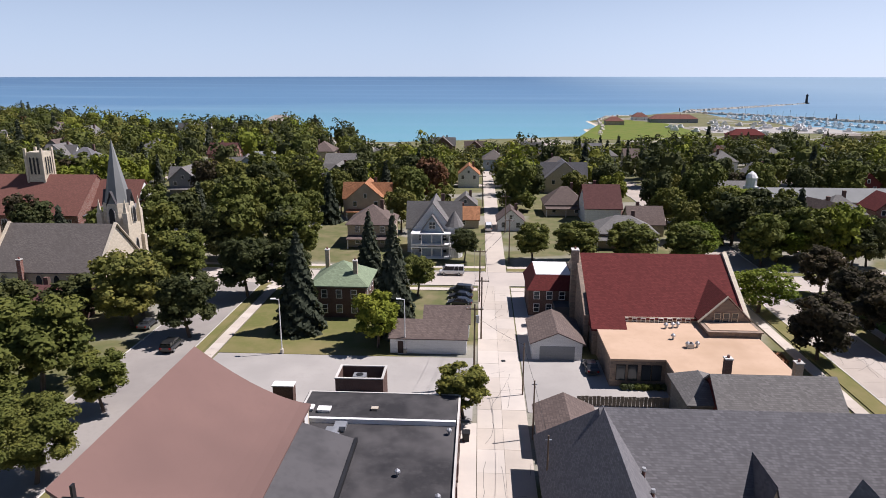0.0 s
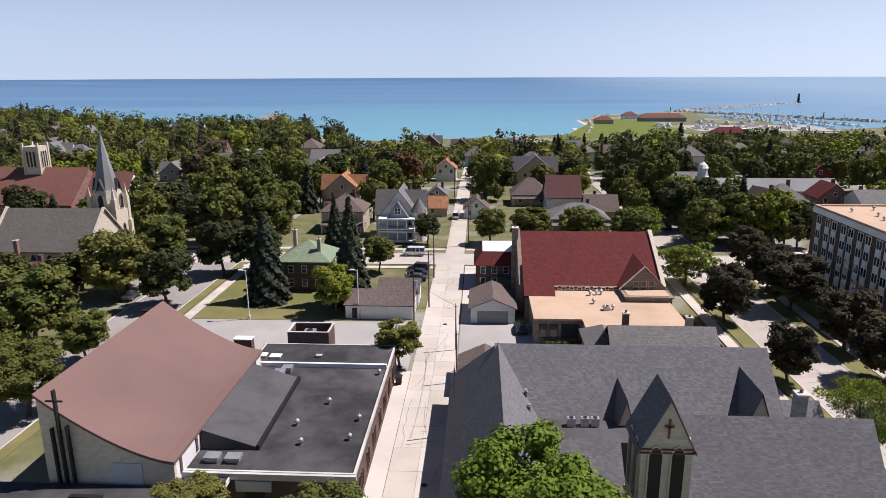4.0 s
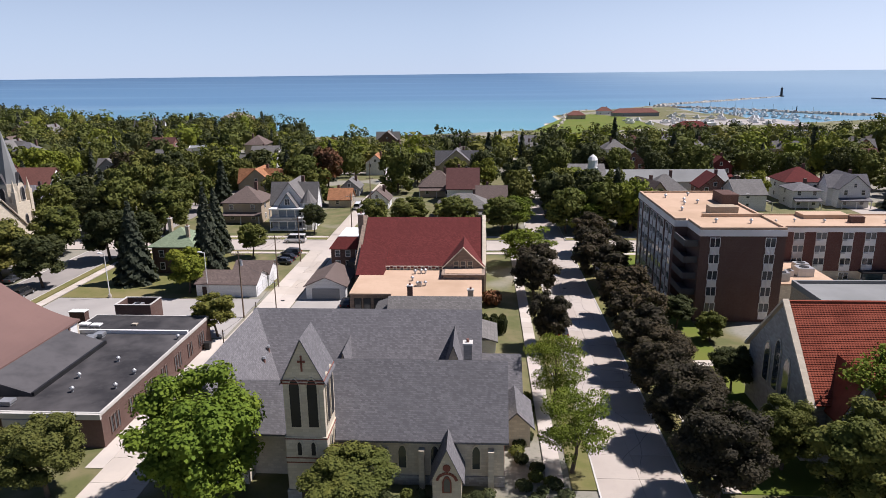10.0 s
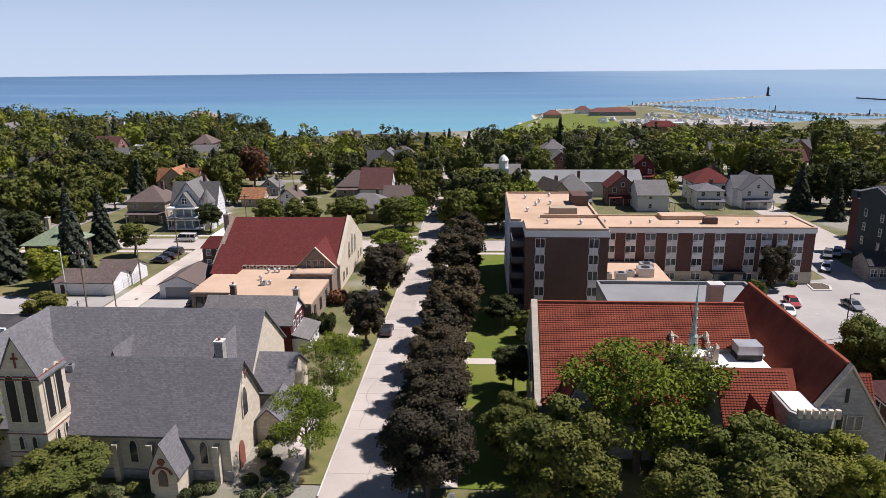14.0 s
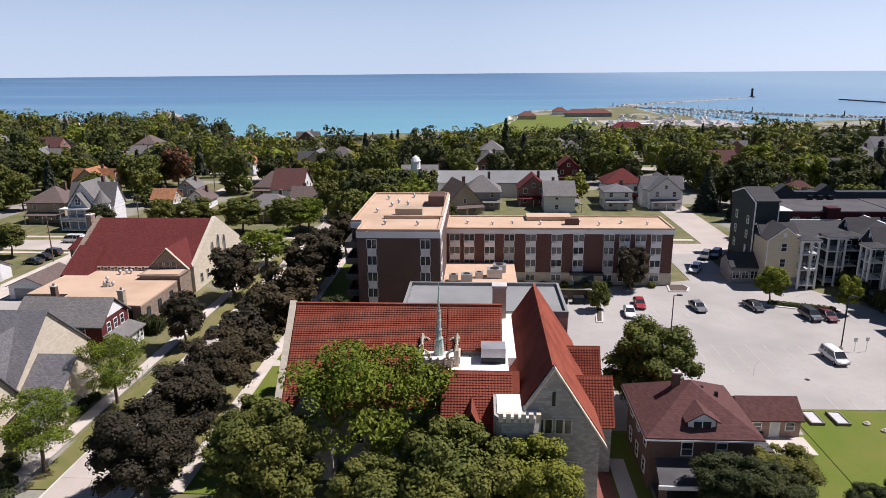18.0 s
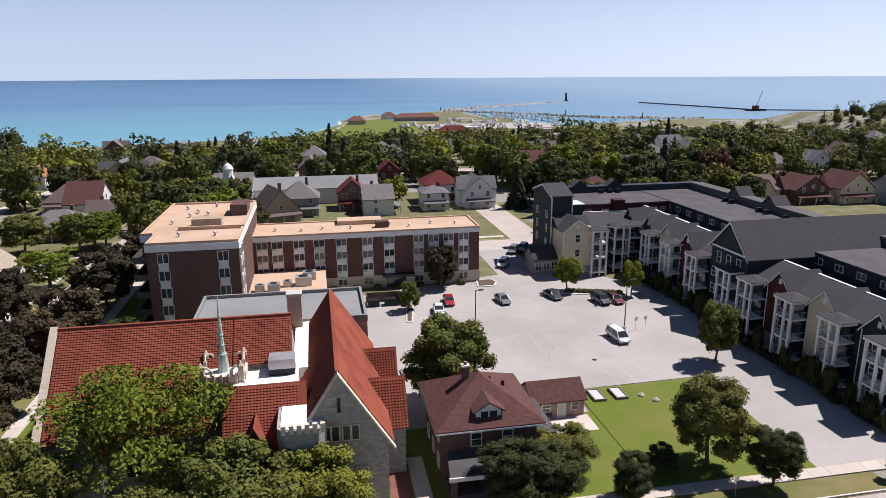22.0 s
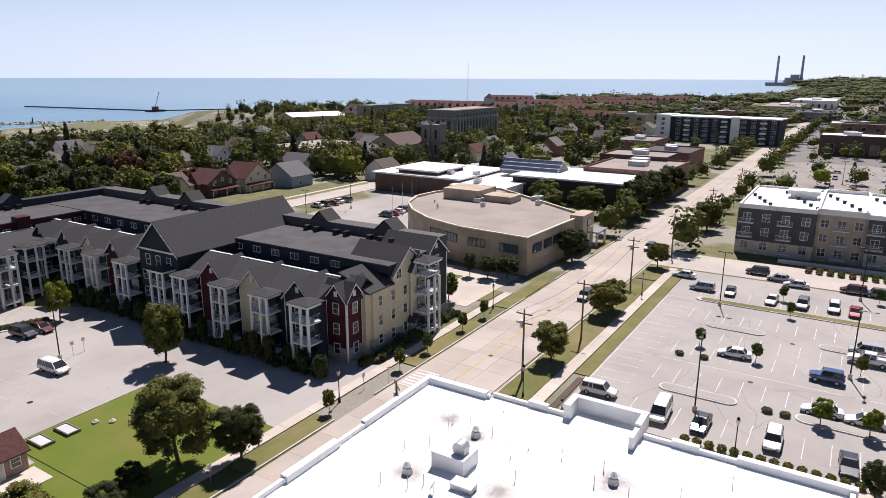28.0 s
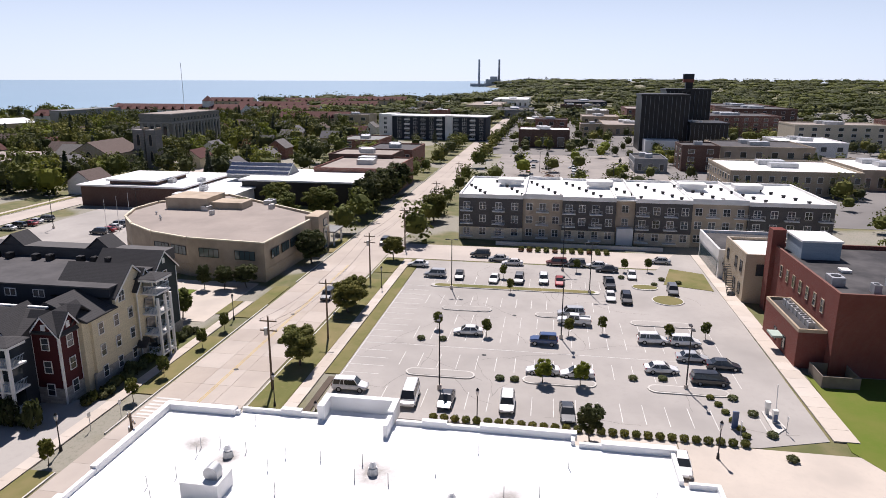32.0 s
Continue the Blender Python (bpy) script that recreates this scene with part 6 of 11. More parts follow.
def balcony_stack(parent, x, y, rz, zt=10.1, levels=3):
    """White posts, decks and railings under a small hip roof; looks to local -y."""
    if not BAL:
        BAL["post"] = mesh_of("post", box(B(), -0.16, -0.16, 0, 0.16, 0.16, zt - 0.6), "white")
        BAL["deck"] = mesh_of("deck", box(B(), -1.75, -1.3, -0.16, 1.75, 1.3, 0.06), "white")
        bm = B()
        for i in range(15):
            box(bm, -1.6 + i * 0.225, -1.22, 0.1, -1.57 + i * 0.225, -1.18, 1.0)
        box(bm, -1.65, -1.24, 1.0, 1.65, -1.16, 1.08), box(bm, -1.65, -1.24, 0.1, 1.65, -1.16, 0.16)
        for s in (-1, 1):
            for i in range(10):
                box(bm, s * 1.6 - 0.02, -1.1 + i * 0.22, 0.1, s * 1.6 + 0.02, -1.07 + i * 0.22, 1.0)
            box(bm, s * 1.6 - 0.04, -1.2, 1.0, s * 1.6 + 0.04, 1.2, 1.08)
        BAL["railing"] = mesh_of("railing", bm, "siding_blue")
        BAL["fascia"] = mesh_of("fascia", box(B(), -1.95, -1.55, 0, 1.95, 1.3, 0.35), "white")
        BAL["roof"] = mesh_of("roof", hip_roof(B(), -1.95, -1.5, 1.95, 1.9, 0.35, 0.95, 0.12, 0.06), "shingle_char")
        BAL["door"] = mesh_of("door", box(B(), -1.0, 1.22, 0.05, 1.0, 1.3, 2.15), "glass")
    b = share("balcony", None, parent, x, y, 0, rz)
    for px in (-1.6, 0.25, 1.6):
        share("post", BAL["post"], b, px, -1.2)
    for k in range(levels):
        z = 0.9 + 3.05 * k
        share("deck", BAL["deck"], b, 0, 0, z), share("railing", BAL["railing"], b, 0, 0, z), share("door", BAL["door"], b, 0, 0, z)
    share("fascia", BAL["fascia"], b, 0, 0, zt - 0.7), share("roof", BAL["roof"], b, 0, 0, zt - 0.7)
    return b


def bay_gable(parent, x, y, rz, w, m, ze=9.8, zr=12.8, deep=4.5, zs=(0.9, 3.95, 7.0), stone=True, win=0.95):
    """A projecting gabled bay; looks to local -y, its face at y = 0."""
    b = share("bay", None, parent, x, y, 0, rz)
    part("wall", gable_wall(B(), -w / 2, 0, w / 2, deep, 0, ze, zr, "y"), m, b)
    part("roof", gable_roof(B(), -w / 2, 0, w / 2, deep + 1.5, ze, zr + 0.05, "y", 0.4, 0.35, 0.16), "shingle_char", b)
    part("bargeboard", gable_roof(B(), -w / 2, -0.4, w / 2, -0.32, ze - 0.2, zr - 0.12, "y", 0.42, 0.0, 0.26), "white", b)
    if stone:
        part("plinth", box(B(), -w / 2 - 0.03, -0.06, 0, w / 2 + 0.03, 0.3, 2.2), "stone_grey", b)
    for z in zs:
        window(b, 0, -0.07, z + 0.3, win, 1.5)
    window(b, 0, -0.04, zr - 1.7, 0.4, 0.6, "-y", "white", "white", "plain", "gable_vent")
    for s in (-1, 1):
        part("corner_board", box(B(), s * w / 2 - 0.1, -0.05, 0, s * w / 2 + 0.04, 0.1, ze - 0.2), "white", b)
    return b


def complex_():
    t = thing("apartment_complex", 169, 37, "long four-storey apartment complex with gables and white balconies", "apartment block")
    # front range, valley, upper floor and back parapet
    part("front_wall", box(box(B(), 0.6, 4.8, 0, 12, 84, 9.4), 3.0, 1.3, 0, 12, 4.8, 9.4), "siding_navy", t)
    bm = B()
    poly(bm, [(0.1, 4.6, 9.3), (5.2, 4.6, 11.6), (5.9, 4.6, 11.6), (5.9, 4.6, 9.3), (0.1, 84, 9.3), (5.2, 84, 11.6), (5.9, 84, 11.6), (5.9, 84, 9.3)],
         [(0, 1, 2, 3), (7, 6, 5, 4), (0, 4, 5, 1), (1, 5, 6, 2), (2, 6, 7, 3), (0, 3, 7, 4)])
    part("front_roof", bm, "shingle_char", t)
    part("ridge_trim", box(B(), 5.55, 4.6, 11.55, 5.95, 33.0, 11.8), "white", t), part("ridge_trim", box(B(), 5.55, 44.2, 11.55, 5.95, 84, 11.8), "white", t)
    part("valley_roof", box(B(), 5.95, 9.0, 9.4, 12, 84, 9.5), "roof_black", t)
    part("upper_wall", box(B(), 12, 0.4, 0, 28, 94, 12.4), "siding_navy", t)
    part("upper_roof", box(B(), 11.7, 0.2, 12.4, 25, 94, 12.6), "roof_slate", t)
    part("back_parapet", box(B(), 25, 0.2, 12.4, 28.2, 94, 14.2), "siding_char", t)
    for y in (11, 26, 64, 76):
        part("parapet_gable", gable_wall(B(), 25.2, y - 1.9, 28.5, y + 1.9, 12.4, 14.2, 15.7, "x"), "siding_char", t)
        part("parapet_roof", gable_roof(B(), 25.2, y - 1.9, 28.5, y + 1.9, 14.2, 15.8, "x", 0.3, 0.2), "shingle_char", t)
    for y in [11 + 4.4 * i for i in range(6)] + [50 + 4.4 * i for i in range(9)]:
        window(t, 11.95, y, 10.75, 1.6, 0.95, "-x", "white", "glass", "wide")
    # big middle gable
    part("mid_wall", gable_wall(B(), -0.2, 33.6, 28, 43.6, 0, 12.2, 16.9, "x"), "siding_teal", t)
    part("mid_roof", gable_roof(B(), -0.2, 33.6, 28, 43.6, 12.2, 17.0, "x", 0.5, 0.5), "shingle_char", t, "broad grey gable roof")
    part("mid_trim", gable_roof(B(), -0.74, 33.6, -0.66, 43.6, 12.0, 16.8, "x", 0.5, 0.0, 0.3), "white", t)
    part("mid_band", box(B(), -0.32, 33.6, 12.0, -0.2, 43.6, 12.3), "white", t)
    windows(t, "-x", -0.26, (35.9, 38.6, 41.3), (9.6,), 1.0, 1.7)
    windows(t, "-x", -0.26, (34.8, 38.6, 42.4), (0.9, 3.9, 6.9), 1.0, 1.5)
    # bays and balconies along the drive
    for y, w, m in ((3.0, 3.6, "siding_wine"), (7.8, 5.0, "siding_teal"), (17.0, 5.4, "siding_cream"), (26.0, 5.2, "siding_wine"), (51.6, 4.6, "siding_wine"), (59.0, 5.2, "siding_cream"), (66.8, 5.0, "siding_navy"), (75.5, 5.0, "siding_teal")):
        bay_gable(t, 2.7 if y < 4 else 0, y, -90, w, m, 9.5, 11.6 if y < 4 else 12.1)
    for y in (5.2, 13.0, 21.6, 30.6, 36.3, 46.0, 55.0, 63.0, 71.5):
        balcony_stack(t, -1.3, y, -90)
    # south end
    bay_gable(t, 4.5, 1.1, 0, 3.2, "siding_wine", 9.8, 11.6, 3.0)
    part("end_low_wall", box(B(), 6.1, 0.4, 0, 7.6, 6.0, 9.9), "siding_cream", t)
    part("end_low_roof", gable_roof(B(), 5.2, 1.2, 9.2, 6.0, 9.9, 11.6, "y", 0.2, 0.3), "shingle_char", t)
    part("end_wall", box(B(), 7.4, 0.0, 0, 12.4, 9.0, 9.9), "siding_cream", t)
    bm = B()
    poly(bm, [(6.1, -0.4, 9.85), (12.4, -0.4, 9.85), (12.4, 5.2, 12.25), (6.1, 5.2, 12.25), (6.1, 9.0, 9.9), (12.4, 9.0, 9.9), (6.1, -0.4, 9.65), (12.4, -0.4, 9.65)],
         [(0, 1, 2, 3), (3, 2, 5, 4), (6, 7, 1, 0), (1, 7, 5, 2), (6, 0, 3, 4), (6, 4, 5, 7)])
    part("end_slope", bm, "shingle_char", t)
    part("end_wall", gable_wall(B(), 12.4, -0.02, 20.5, 9.0, 0, 11.2, 14.4, "y"), "siding_cream", t)
    part("end_roof", gable_roof(B(), 12.4, 0.0, 20.5, 9.0, 11.2, 14.5, "y", 0.4, 0.4), "shingle_char", t)
    part("end_trim", gable_roof(B(), 12.4, -0.46, 20.5, -0.38, 11.0, 14.35, "y", 0.42, 0.0, 0.28), "white", t)
    part("end_plinth", box(B(), 7.0, -0.06, 0, 28.2, 0.3, 2.3), "stone_grey", t)
    bay_gable(t, 24.6, 0.02, 0, 6.4, "siding_teal", 11.6, 14.4, 8.0, (0.9, 3.95, 7.0, 9.6))
    bay_gable(t, 18.6, -0.5, 0, 4.0, "siding_cream", 11.0, 13.4, 5.0, ())
    balcony_stack(t, 19.0, -1.9, 0, 12.6, 4)
    for x in (9.0, 12.2, 15.4):
        windows(t, "-y", -0.06, (x,), (1.2, 4.2, 7.2), 0.9, 1.5)
    windows(t, "-y", -0.06, (13.8,), (10.2,), 1.2, 1.4)
    part("door_hood", gable_roof(B(), 16.0, -1.6, 18.0, 0.0, 2.6, 3.6, "y", 0.2, 0.0, 0.14), "shingle_char", t)
    for y in (3.5, 7.0):
        windows(t, "+x", 28.3, (y,), (1.2, 4.2, 7.2), 0.95, 1.5)
    for y in (8, 10.4, 12.8, 18, 20.4, 25, 27.4, 54, 56.4, 62, 64.4, 74, 76.4):
        ac_unit(192.2, 37 + y, 12.6, 1.0, 0.9, 0.9, "dark_metal")

    # north range with the tower
    n = thing("complex_north_range", 148.5, 111.4, "dark teal corner tower and cream wing of the complex", "apartment block")
    part("body_wall", box(B(), 6.5, 2.0, 0, 20.7, 20, 9.4), "siding_navy", n)
    part("body_roof", box(B(), 6.0, 1.6, 9.4, 33, 6, 9.7), "shingle_char", n)
    part("upper_wall", box(B(), 6.0, 6.0, 0, 48.3, 22, 12.3), "siding_wine", n)
    part("upper_roof", box(B(), 5.8, 5.8, 12.3, 48.3, 20, 12.5), "roof_slate", n)
    part("back_parapet", box(B(), 5.8, 20, 12.3, 48.5, 22.4, 14.0), "siding_navy", n)
    for x in (16.5, 25.5):
        part("parapet_gable", gable_wall(B(), x - 1.8, 20.2, x + 1.8, 22.6, 12.3, 14.0, 15.3, "y"), "siding_navy", n)
        part("parapet_roof", gable_roof(B(), x - 1.8, 20.2, x + 1.8, 22.6, 14.0, 15.4, "y", 0.3, 0.2), "shingle_char", n)
    for x in (13, 17, 21, 26, 31, 35):
        window(n, x, 5.96, 10.4, 1.2, 0.8)
    part("wine_pier", box(B(), 18.6, 4.6, 0, 21.0, 7, 13.4), "siding_wine", n)
    part("tower_wall", gable_wall(B(), 2.2, 0, 6.8, 12, 0, 15.6, 17.3, "x"), "siding_teal", n)
    part("tower_roof", gable_roof(B(), 2.2, 0, 6.8, 12, 15.6, 17.4, "x", 0.3, 0.15), "shingle_char", n)
    part("tower_trim", box(box(B(), 2.14, -0.06, 0, 2.34, 0.14, 15.5), 6.66, -0.06, 0, 6.86, 0.14, 15.5), "white", n)
    part("tower_bargeboard", gable_roof(B(), 1.96, 0, 2.04, 12, 15.4, 17.2, "x", 0.32, 0.0, 0.3), "white", n)
    windows(n, "-x", 2.15, (3, 9), (4.6, 7.6, 10.6), 0.9, 1.5)
    part("stair_block", box(B(), 6.8, 3.4, 0, 10.6, 8.0, 13.0), "siding_teal", n)
    part("stair_roof", box(B(), 6.8, 3.1, 13.0, 10.9, 8.2, 13.15), "white", n)
    part("low_porch", gable_wall(B(), -2.6, -3.5, 3.0, 2.5, 0, 3.3, 5.2, "x"), "stone_grey", n)
    part("low_porch_roof", gable_roof(B(), -2.6, -3.5, 3.0, 2.5, 3.3, 5.3, "x", 0.4, 0.3), "shingle_char", n)
    windows(n, "-y", -3.56, (-1.6, 0.2, 1.9), (0.9,), 1.2, 1.5)
    bay_gable(n, 5.6, -6.6, 0, 6.0, "siding_cream", 9.7, 11.9, 9.0, (3.95, 7.0))
    part("cream_side", box(B(), 2.7, -6.4, 0, 9.4, -3.2, 9.9), "siding_cream", n)
    part("dark_side", gable_wall(B(), 2.9, -3.2, 9.4, 2.0, 0, 9.6, 11.3, "x"), "siding_navy", n)
    part("side_roof", gable_roof(B(), 2.9, -3.2, 9.4, 2.0, 9.6, 11.4, "x", 0.4, 0.4), "shingle_char", n)
    part("side_trim", gable_roof(B(), 2.42, -3.2, 2.5, 2.0, 9.4, 11.25, "x", 0.42, 0.0, 0.26), "white", n)
    windows(n, "-x", 2.66, (-4.8,), (3.9, 7.0), 0.9, 1.5)
    # cream and navy blocks behind the balconies, under lean-to roofs
    part("cream_block", box(B(), 8.4, -5.25, 0, 11.7, 6.0, 9.5), "siding_cream", n)
    part("navy_block", box(B(), 11.7, -2.8, 0, 21.0, 6.0, 9.5), "siding_navy", n)
    for x0, x1, ya in ((8.6, 12.0, -5.6), (12.0, 21.2, -3.2)):
        bm = B()
        poly(bm, [(x0, ya, 9.45), (x1, ya, 9.45), (x1, 4.0, 10.9), (x0, 4.0, 10.9), (x0, 5.9, 10.9), (x1, 5.9, 10.9), (x0, ya, 9.25), (x1, ya, 9.25), (x1, 5.9, 9.3), (x0, 5.9, 9.3)],
             [(0, 1, 2, 3), (3, 2, 5, 4), (6, 7, 1, 0), (1, 7, 8, 5), (1, 5, 2), (0, 3, 4), (6, 0, 4, 9), (4, 5, 8, 9), (6, 9, 8, 7)])
        part("lean_to_roof", bm, "shingle_char", n)
        part("eaves_board", box(B(), x0, ya - 0.08, 9.15, x1, ya - 0.01, 9.5), "white", n)
        part("ridge_trim", box(B(), x0, 4.4, 10.88, x1, 4.75, 11.1), "white", n)
    part("corner_board", box(B(), 11.58, -5.33, 0, 11.78, -5.13, 9.2), "white", n)
    part("corner_board", box(B(), 11.72, -2.88, 0, 11.9, -2.7, 9.2), "white", n)
    windows(n, "-y", -2.86, (13.0, 19.4), (0.9, 3.95, 7.0), 0.95, 1.5)
    balcony_stack(n, 9.95, -6.5, 0), balcony_stack(n, 16.0, -4.05, 0)
    for x in (10, 12.2, 14.4, 24, 26.2, 28.4):
        ac_unit(146 + x, 130.2, 12.5, 1.0, 0.9, 0.9, "dark_metal")


complex_()


# ---------- white-roofed building below the camera ----------
def white_roof():
    t = thing("white_roofed_store", 140, -8, "large store with a bright white membrane roof", "store")
    X, Y = -140, 8
    outline = [(126 + X, -36 + Y), (156.5 + X, -36 + Y), (156.5 + X, -33 + Y), (161.6 + X, -33 + Y), (161.6 + X, -24 + Y), (163 + X, -24 + Y), (163 + X, -6 + Y), (165 + X, -6 + Y), (165 + X, 1.5 + Y), (163 + X, 1.5 + Y), (163 + X, 10 + Y), (162.3 + X, 10 + Y), (162.3 + X, 18 + Y), (126 + X, 18 + Y)]
    part("wall", prism(B(), outline, 0, 6.2), "brick_tan", t)
    part("roof", prism(B(), outline, 6.2, 6.3), "membrane_dusty", t, "white membrane roof with dust stains")
    coping(t, outline, 6.2, 6.75, "membrane", 0.37)
    # raised stretches of the parapet
    for x0, y0, x1, y1, h in ((161.7, 10.4, 162.5, 18.2, 7.0), (150, 17.6, 161.68, 18.2, 7.0), (139, 17.4, 146, 18.2, 6.98), (128, 17.4, 134, 18.2, 6.98), (164.5, -6.2, 165.2, 1.7, 7.9), (162.3, 1.0, 164.48, 1.7, 7.9), (162.3, -6.2, 164.48, -5.6, 7.9),
                              (162.6, 3.6, 163.2, 5.8, 6.98), (162.6, -11.5, 163.2, -9.0, 6.98), (162.6, -24.2, 163.3, -14.8, 6.98), (161.1, -33.2, 161.9, -26.4, 6.98)):
        part("raised_parapet", box(B(), x0 + X, y0 + Y, 6.2, x1 + X, y1 + Y, h), "membrane", t)
    part("buttress", box(B(), 160.0 + X, -6.12 + Y, 6.25, 162.28 + X, -5.7 + Y, 7.6), "membrane", t)
    u = thing("roof_air_handler", 149.15, 6.75, "white rooftop air handler with a curved steel intake hood", "air conditioner", z=6.3)
    part("housing", box(B(), -1.35, -1.65, -0.05, 1.35, 1.65, 1.5), "white", u)
    part("lid", box(B(), -1.4, -1.7, 1.5, 1.4, 1.7, 1.56), "white", u)
    part("hood", cyl(B(), 0, 0, -0.5, 0.5, 0.62, n=20), "steel", u, "curved galvanised steel hood").matrix_basis = pose(-0.2, -0.75, 2.1, 0, 90, 0)
    part("duct", box(B(), -0.68, -1.35, 1.5, 0.28, -0.75, 2.1), "steel", u)
    u = thing("roof_hatch", 146.4, 4.25, "low white curb box with a flat lid on the roof", "hatch", z=6.3)
    part("curb", box(B(), -0.58, -1.0, -0.05, 0.58, 1.0, 0.5), "steel", u)
    part("lid", box(B(), -0.64, -1.06, 0.5, 0.64, 1.06, 0.6), "white", u)
    u = thing("satellite_dish", 144.4, 6.0, "small grey satellite dish on a short mast", "satellite dish", z=6.3)
    part("mast", rod(B(), (0, 0, -0.05), (0, 0, 0.7), 0.04), "steel", u)
    part("reflector", cyl(B(), 0, 0, 0, 0.12, 0.12, 0.45, 14), "steel", u).matrix_basis = pose(0, 0, 0.75, 55, 0, 200)
    part("arm", rod(B(), (0, 0, 0.75), (0.25, 0.55, 1.0), 0.025), "steel", u)
    for x, y in ((145.8, 9.6), (154.4, 7.5), (153.9, -6.3), (150.5, -13.8), (146.5, -26.98)):
        v = thing("roof_ventilator", x, y, "round metal turbine ventilator on the white roof", "vent", "white roof ventilators", z=6.3)
        part("base", cyl(B(), 0, 0, -0.05, 0.6, 0.5, 0.42, 10), "steel", v)
        part("turbine", cyl(cyl(B(), 0, 0, 0.6, 0.85, 0.28, 0.4, 10), 0, 0, 0.85, 1.2, 0.4, 0.15, 10), "white", v)
    rnd = random.Random(11)
    pipes = [(155.4, 10.7), (154.1, 10.4), (155.9, 9.0), (155.4, 6.2), (160.4, 7.5), (150.6, 10.4), (148.9, 12.1), (147.0, 10.6), (155.1, 2.2), (152.9, 3.0), (155.1, -1.1), (149.7, 1.0), (155.2, -5.0), (152.7, -5.0), (152.6, -8.0), (154.8, -11.7), (143.3, 10.7), (145.0, 7.4), (143.9, 8.3)]
    for x, y in pipes + [(rnd.uniform(141, 159), rnd.uniform(-31, -14.5)) for i in range(10)]:
        v = thing("vent_pipe", x, y, "thin pale plastic pipe standing on the roof", "pipe", "white roof pipes", z=6.3)
        part("pipe", rod(B(), (0, 0, -0.05), (rnd.uniform(-0.05, 0.05), 0, 1.1), 0.04), "steel", v)


white_roof()


# ---------- trees ----------
def cards_mesh(name, q, material):
    """A mesh of separate four-cornered leaf clumps, from an array (n, 4, 3)."""
    n = len(q)
    me = bpy.data.meshes.new(name)
    me.vertices.add(4 * n)
    me.vertices.foreach_set("co", np.ascontiguousarray(q, np.float32).ravel())
    me.loops.add(4 * n)
    me.loops.foreach_set("vertex_index", np.arange(4 * n, dtype=np.int32))
    me.polygons.add(n)
    me.polygons.foreach_set("loop_start", np.arange(0, 4 * n, 4, dtype=np.int32))
    me.update(calc_edges=True)
    me.materials.append(M[material])
    return me


def unit(v):
    return v / np.maximum(np.linalg.norm(v, axis=-1, keepdims=True), 1e-9)


def cards_at(rng, p, out, leaf, loose=0.36, long=1.0):
    """Leaf clumps at points p that lean outwards."""
    n = len(p)
    nor = unit(out + loose * rng.normal(size=(n, 3)) + np.array([0, 0, 0.25]))
    a = unit(np.cross(nor, rng.normal(size=(n, 3))))
    b = np.cross(nor, a)
    s = leaf * rng.uniform(0.55, 1.3, (n, 1))
    k = rng.uniform(0.7, 1.25, (n, 4, 1))
    bend = nor * s * 0.3
    return np.stack([p - a * s * long * k[:, 0] - bend * k[:, 1], p - b * s * k[:, 1], p + a * s * long * k[:, 2] - bend * k[:, 3], p + b * s * k[:, 3]], 1)


def crown_points(rng, lobes, n):
    """Points near the skin of a heap of ellipsoids (centre, radii), none deep inside another."""
    c, r = np.array([l[:3] for l in lobes], float), np.array([l[3:] for l in lobes], float)
    w = (r[:, 0] * r[:, 1] + r[:, 0] * r[:, 2]) ** 1.0
    pts, outs = [], []
    while sum(map(len, pts)) < n:
        i = rng.choice(len(lobes), 3 * n, p=w / w.sum())
        u = unit(rng.normal(size=(3 * n, 3)))
        u[:, 2] = np.where((u[:, 2] < -0.35) & (rng.random(3 * n) < 0.6), -u[:, 2], u[:, 2])
        p = c[i] + u * r[i] * (rng.random((3 * n, 1)) ** 0.5 * 0.72 + 0.42) + rng.normal(size=(3 * n, 3)) * 0.018
        d = np.linalg.norm((p[:, None] - c) / r, axis=2)
        d[np.arange(3 * n), i] = 9
        ok = d.min(1) > 0.72
        pts.append(p[ok]), outs.append(unit(u[ok] / r[i[ok]]))
    return np.concatenate(pts)[:n], np.concatenate(outs)[:n]


def heap(rng, kind, count=72, small=0.13, large=0.26):
    """Lobes of a crown of radius 1 whose middle lies at z = 0."""
    if kind == "locust":
        out = [(0, 0, 0.0, 0.5, 0.5, 0.26)]
        for i in range(46):
            a, z = 2.4 * i + rng.uniform(-0.3, 0.3), rng.uniform(-0.5, 0.52)
            d = rng.uniform(0.3, 0.86) * math.sqrt(1 - (z / 0.62) ** 2 * 0.8)
            k = rng.uniform(0.15, 0.3)
            out.append((d * math.cos(a), d * math.sin(a), z, k, k, rng.uniform(0.05, 0.1)))
        return out
    tall = 1.25 if kind == "tall" else 0.95
    out = [(0, 0, 0, 0.6, 0.6, 0.62 * tall)]
    dents = [(rng.uniform(0, 6.28), rng.uniform(-0.6, 0.8), rng.uniform(0.62, 0.85)) for _ in range(5)]
    for i in range(count):
        a, z = 2.4 * i + rng.uniform(-0.5, 0.5), rng.uniform(-0.8, 0.84)
        d = rng.uniform(0.62, 0.88) * math.sqrt(max(0.1, 1 - z * z * 0.96))
        for da, dz, dk in dents:
            if abs((a - da + 3.14) % 6.28 - 3.14) < 0.55 and abs(z - dz) < 0.35:
                d *= dk
        k = rng.uniform(small, large)
        out.append((d * math.cos(a), d * math.sin(a), z * tall, k, k, k * rng.uniform(0.75, 1.0)))
    return out


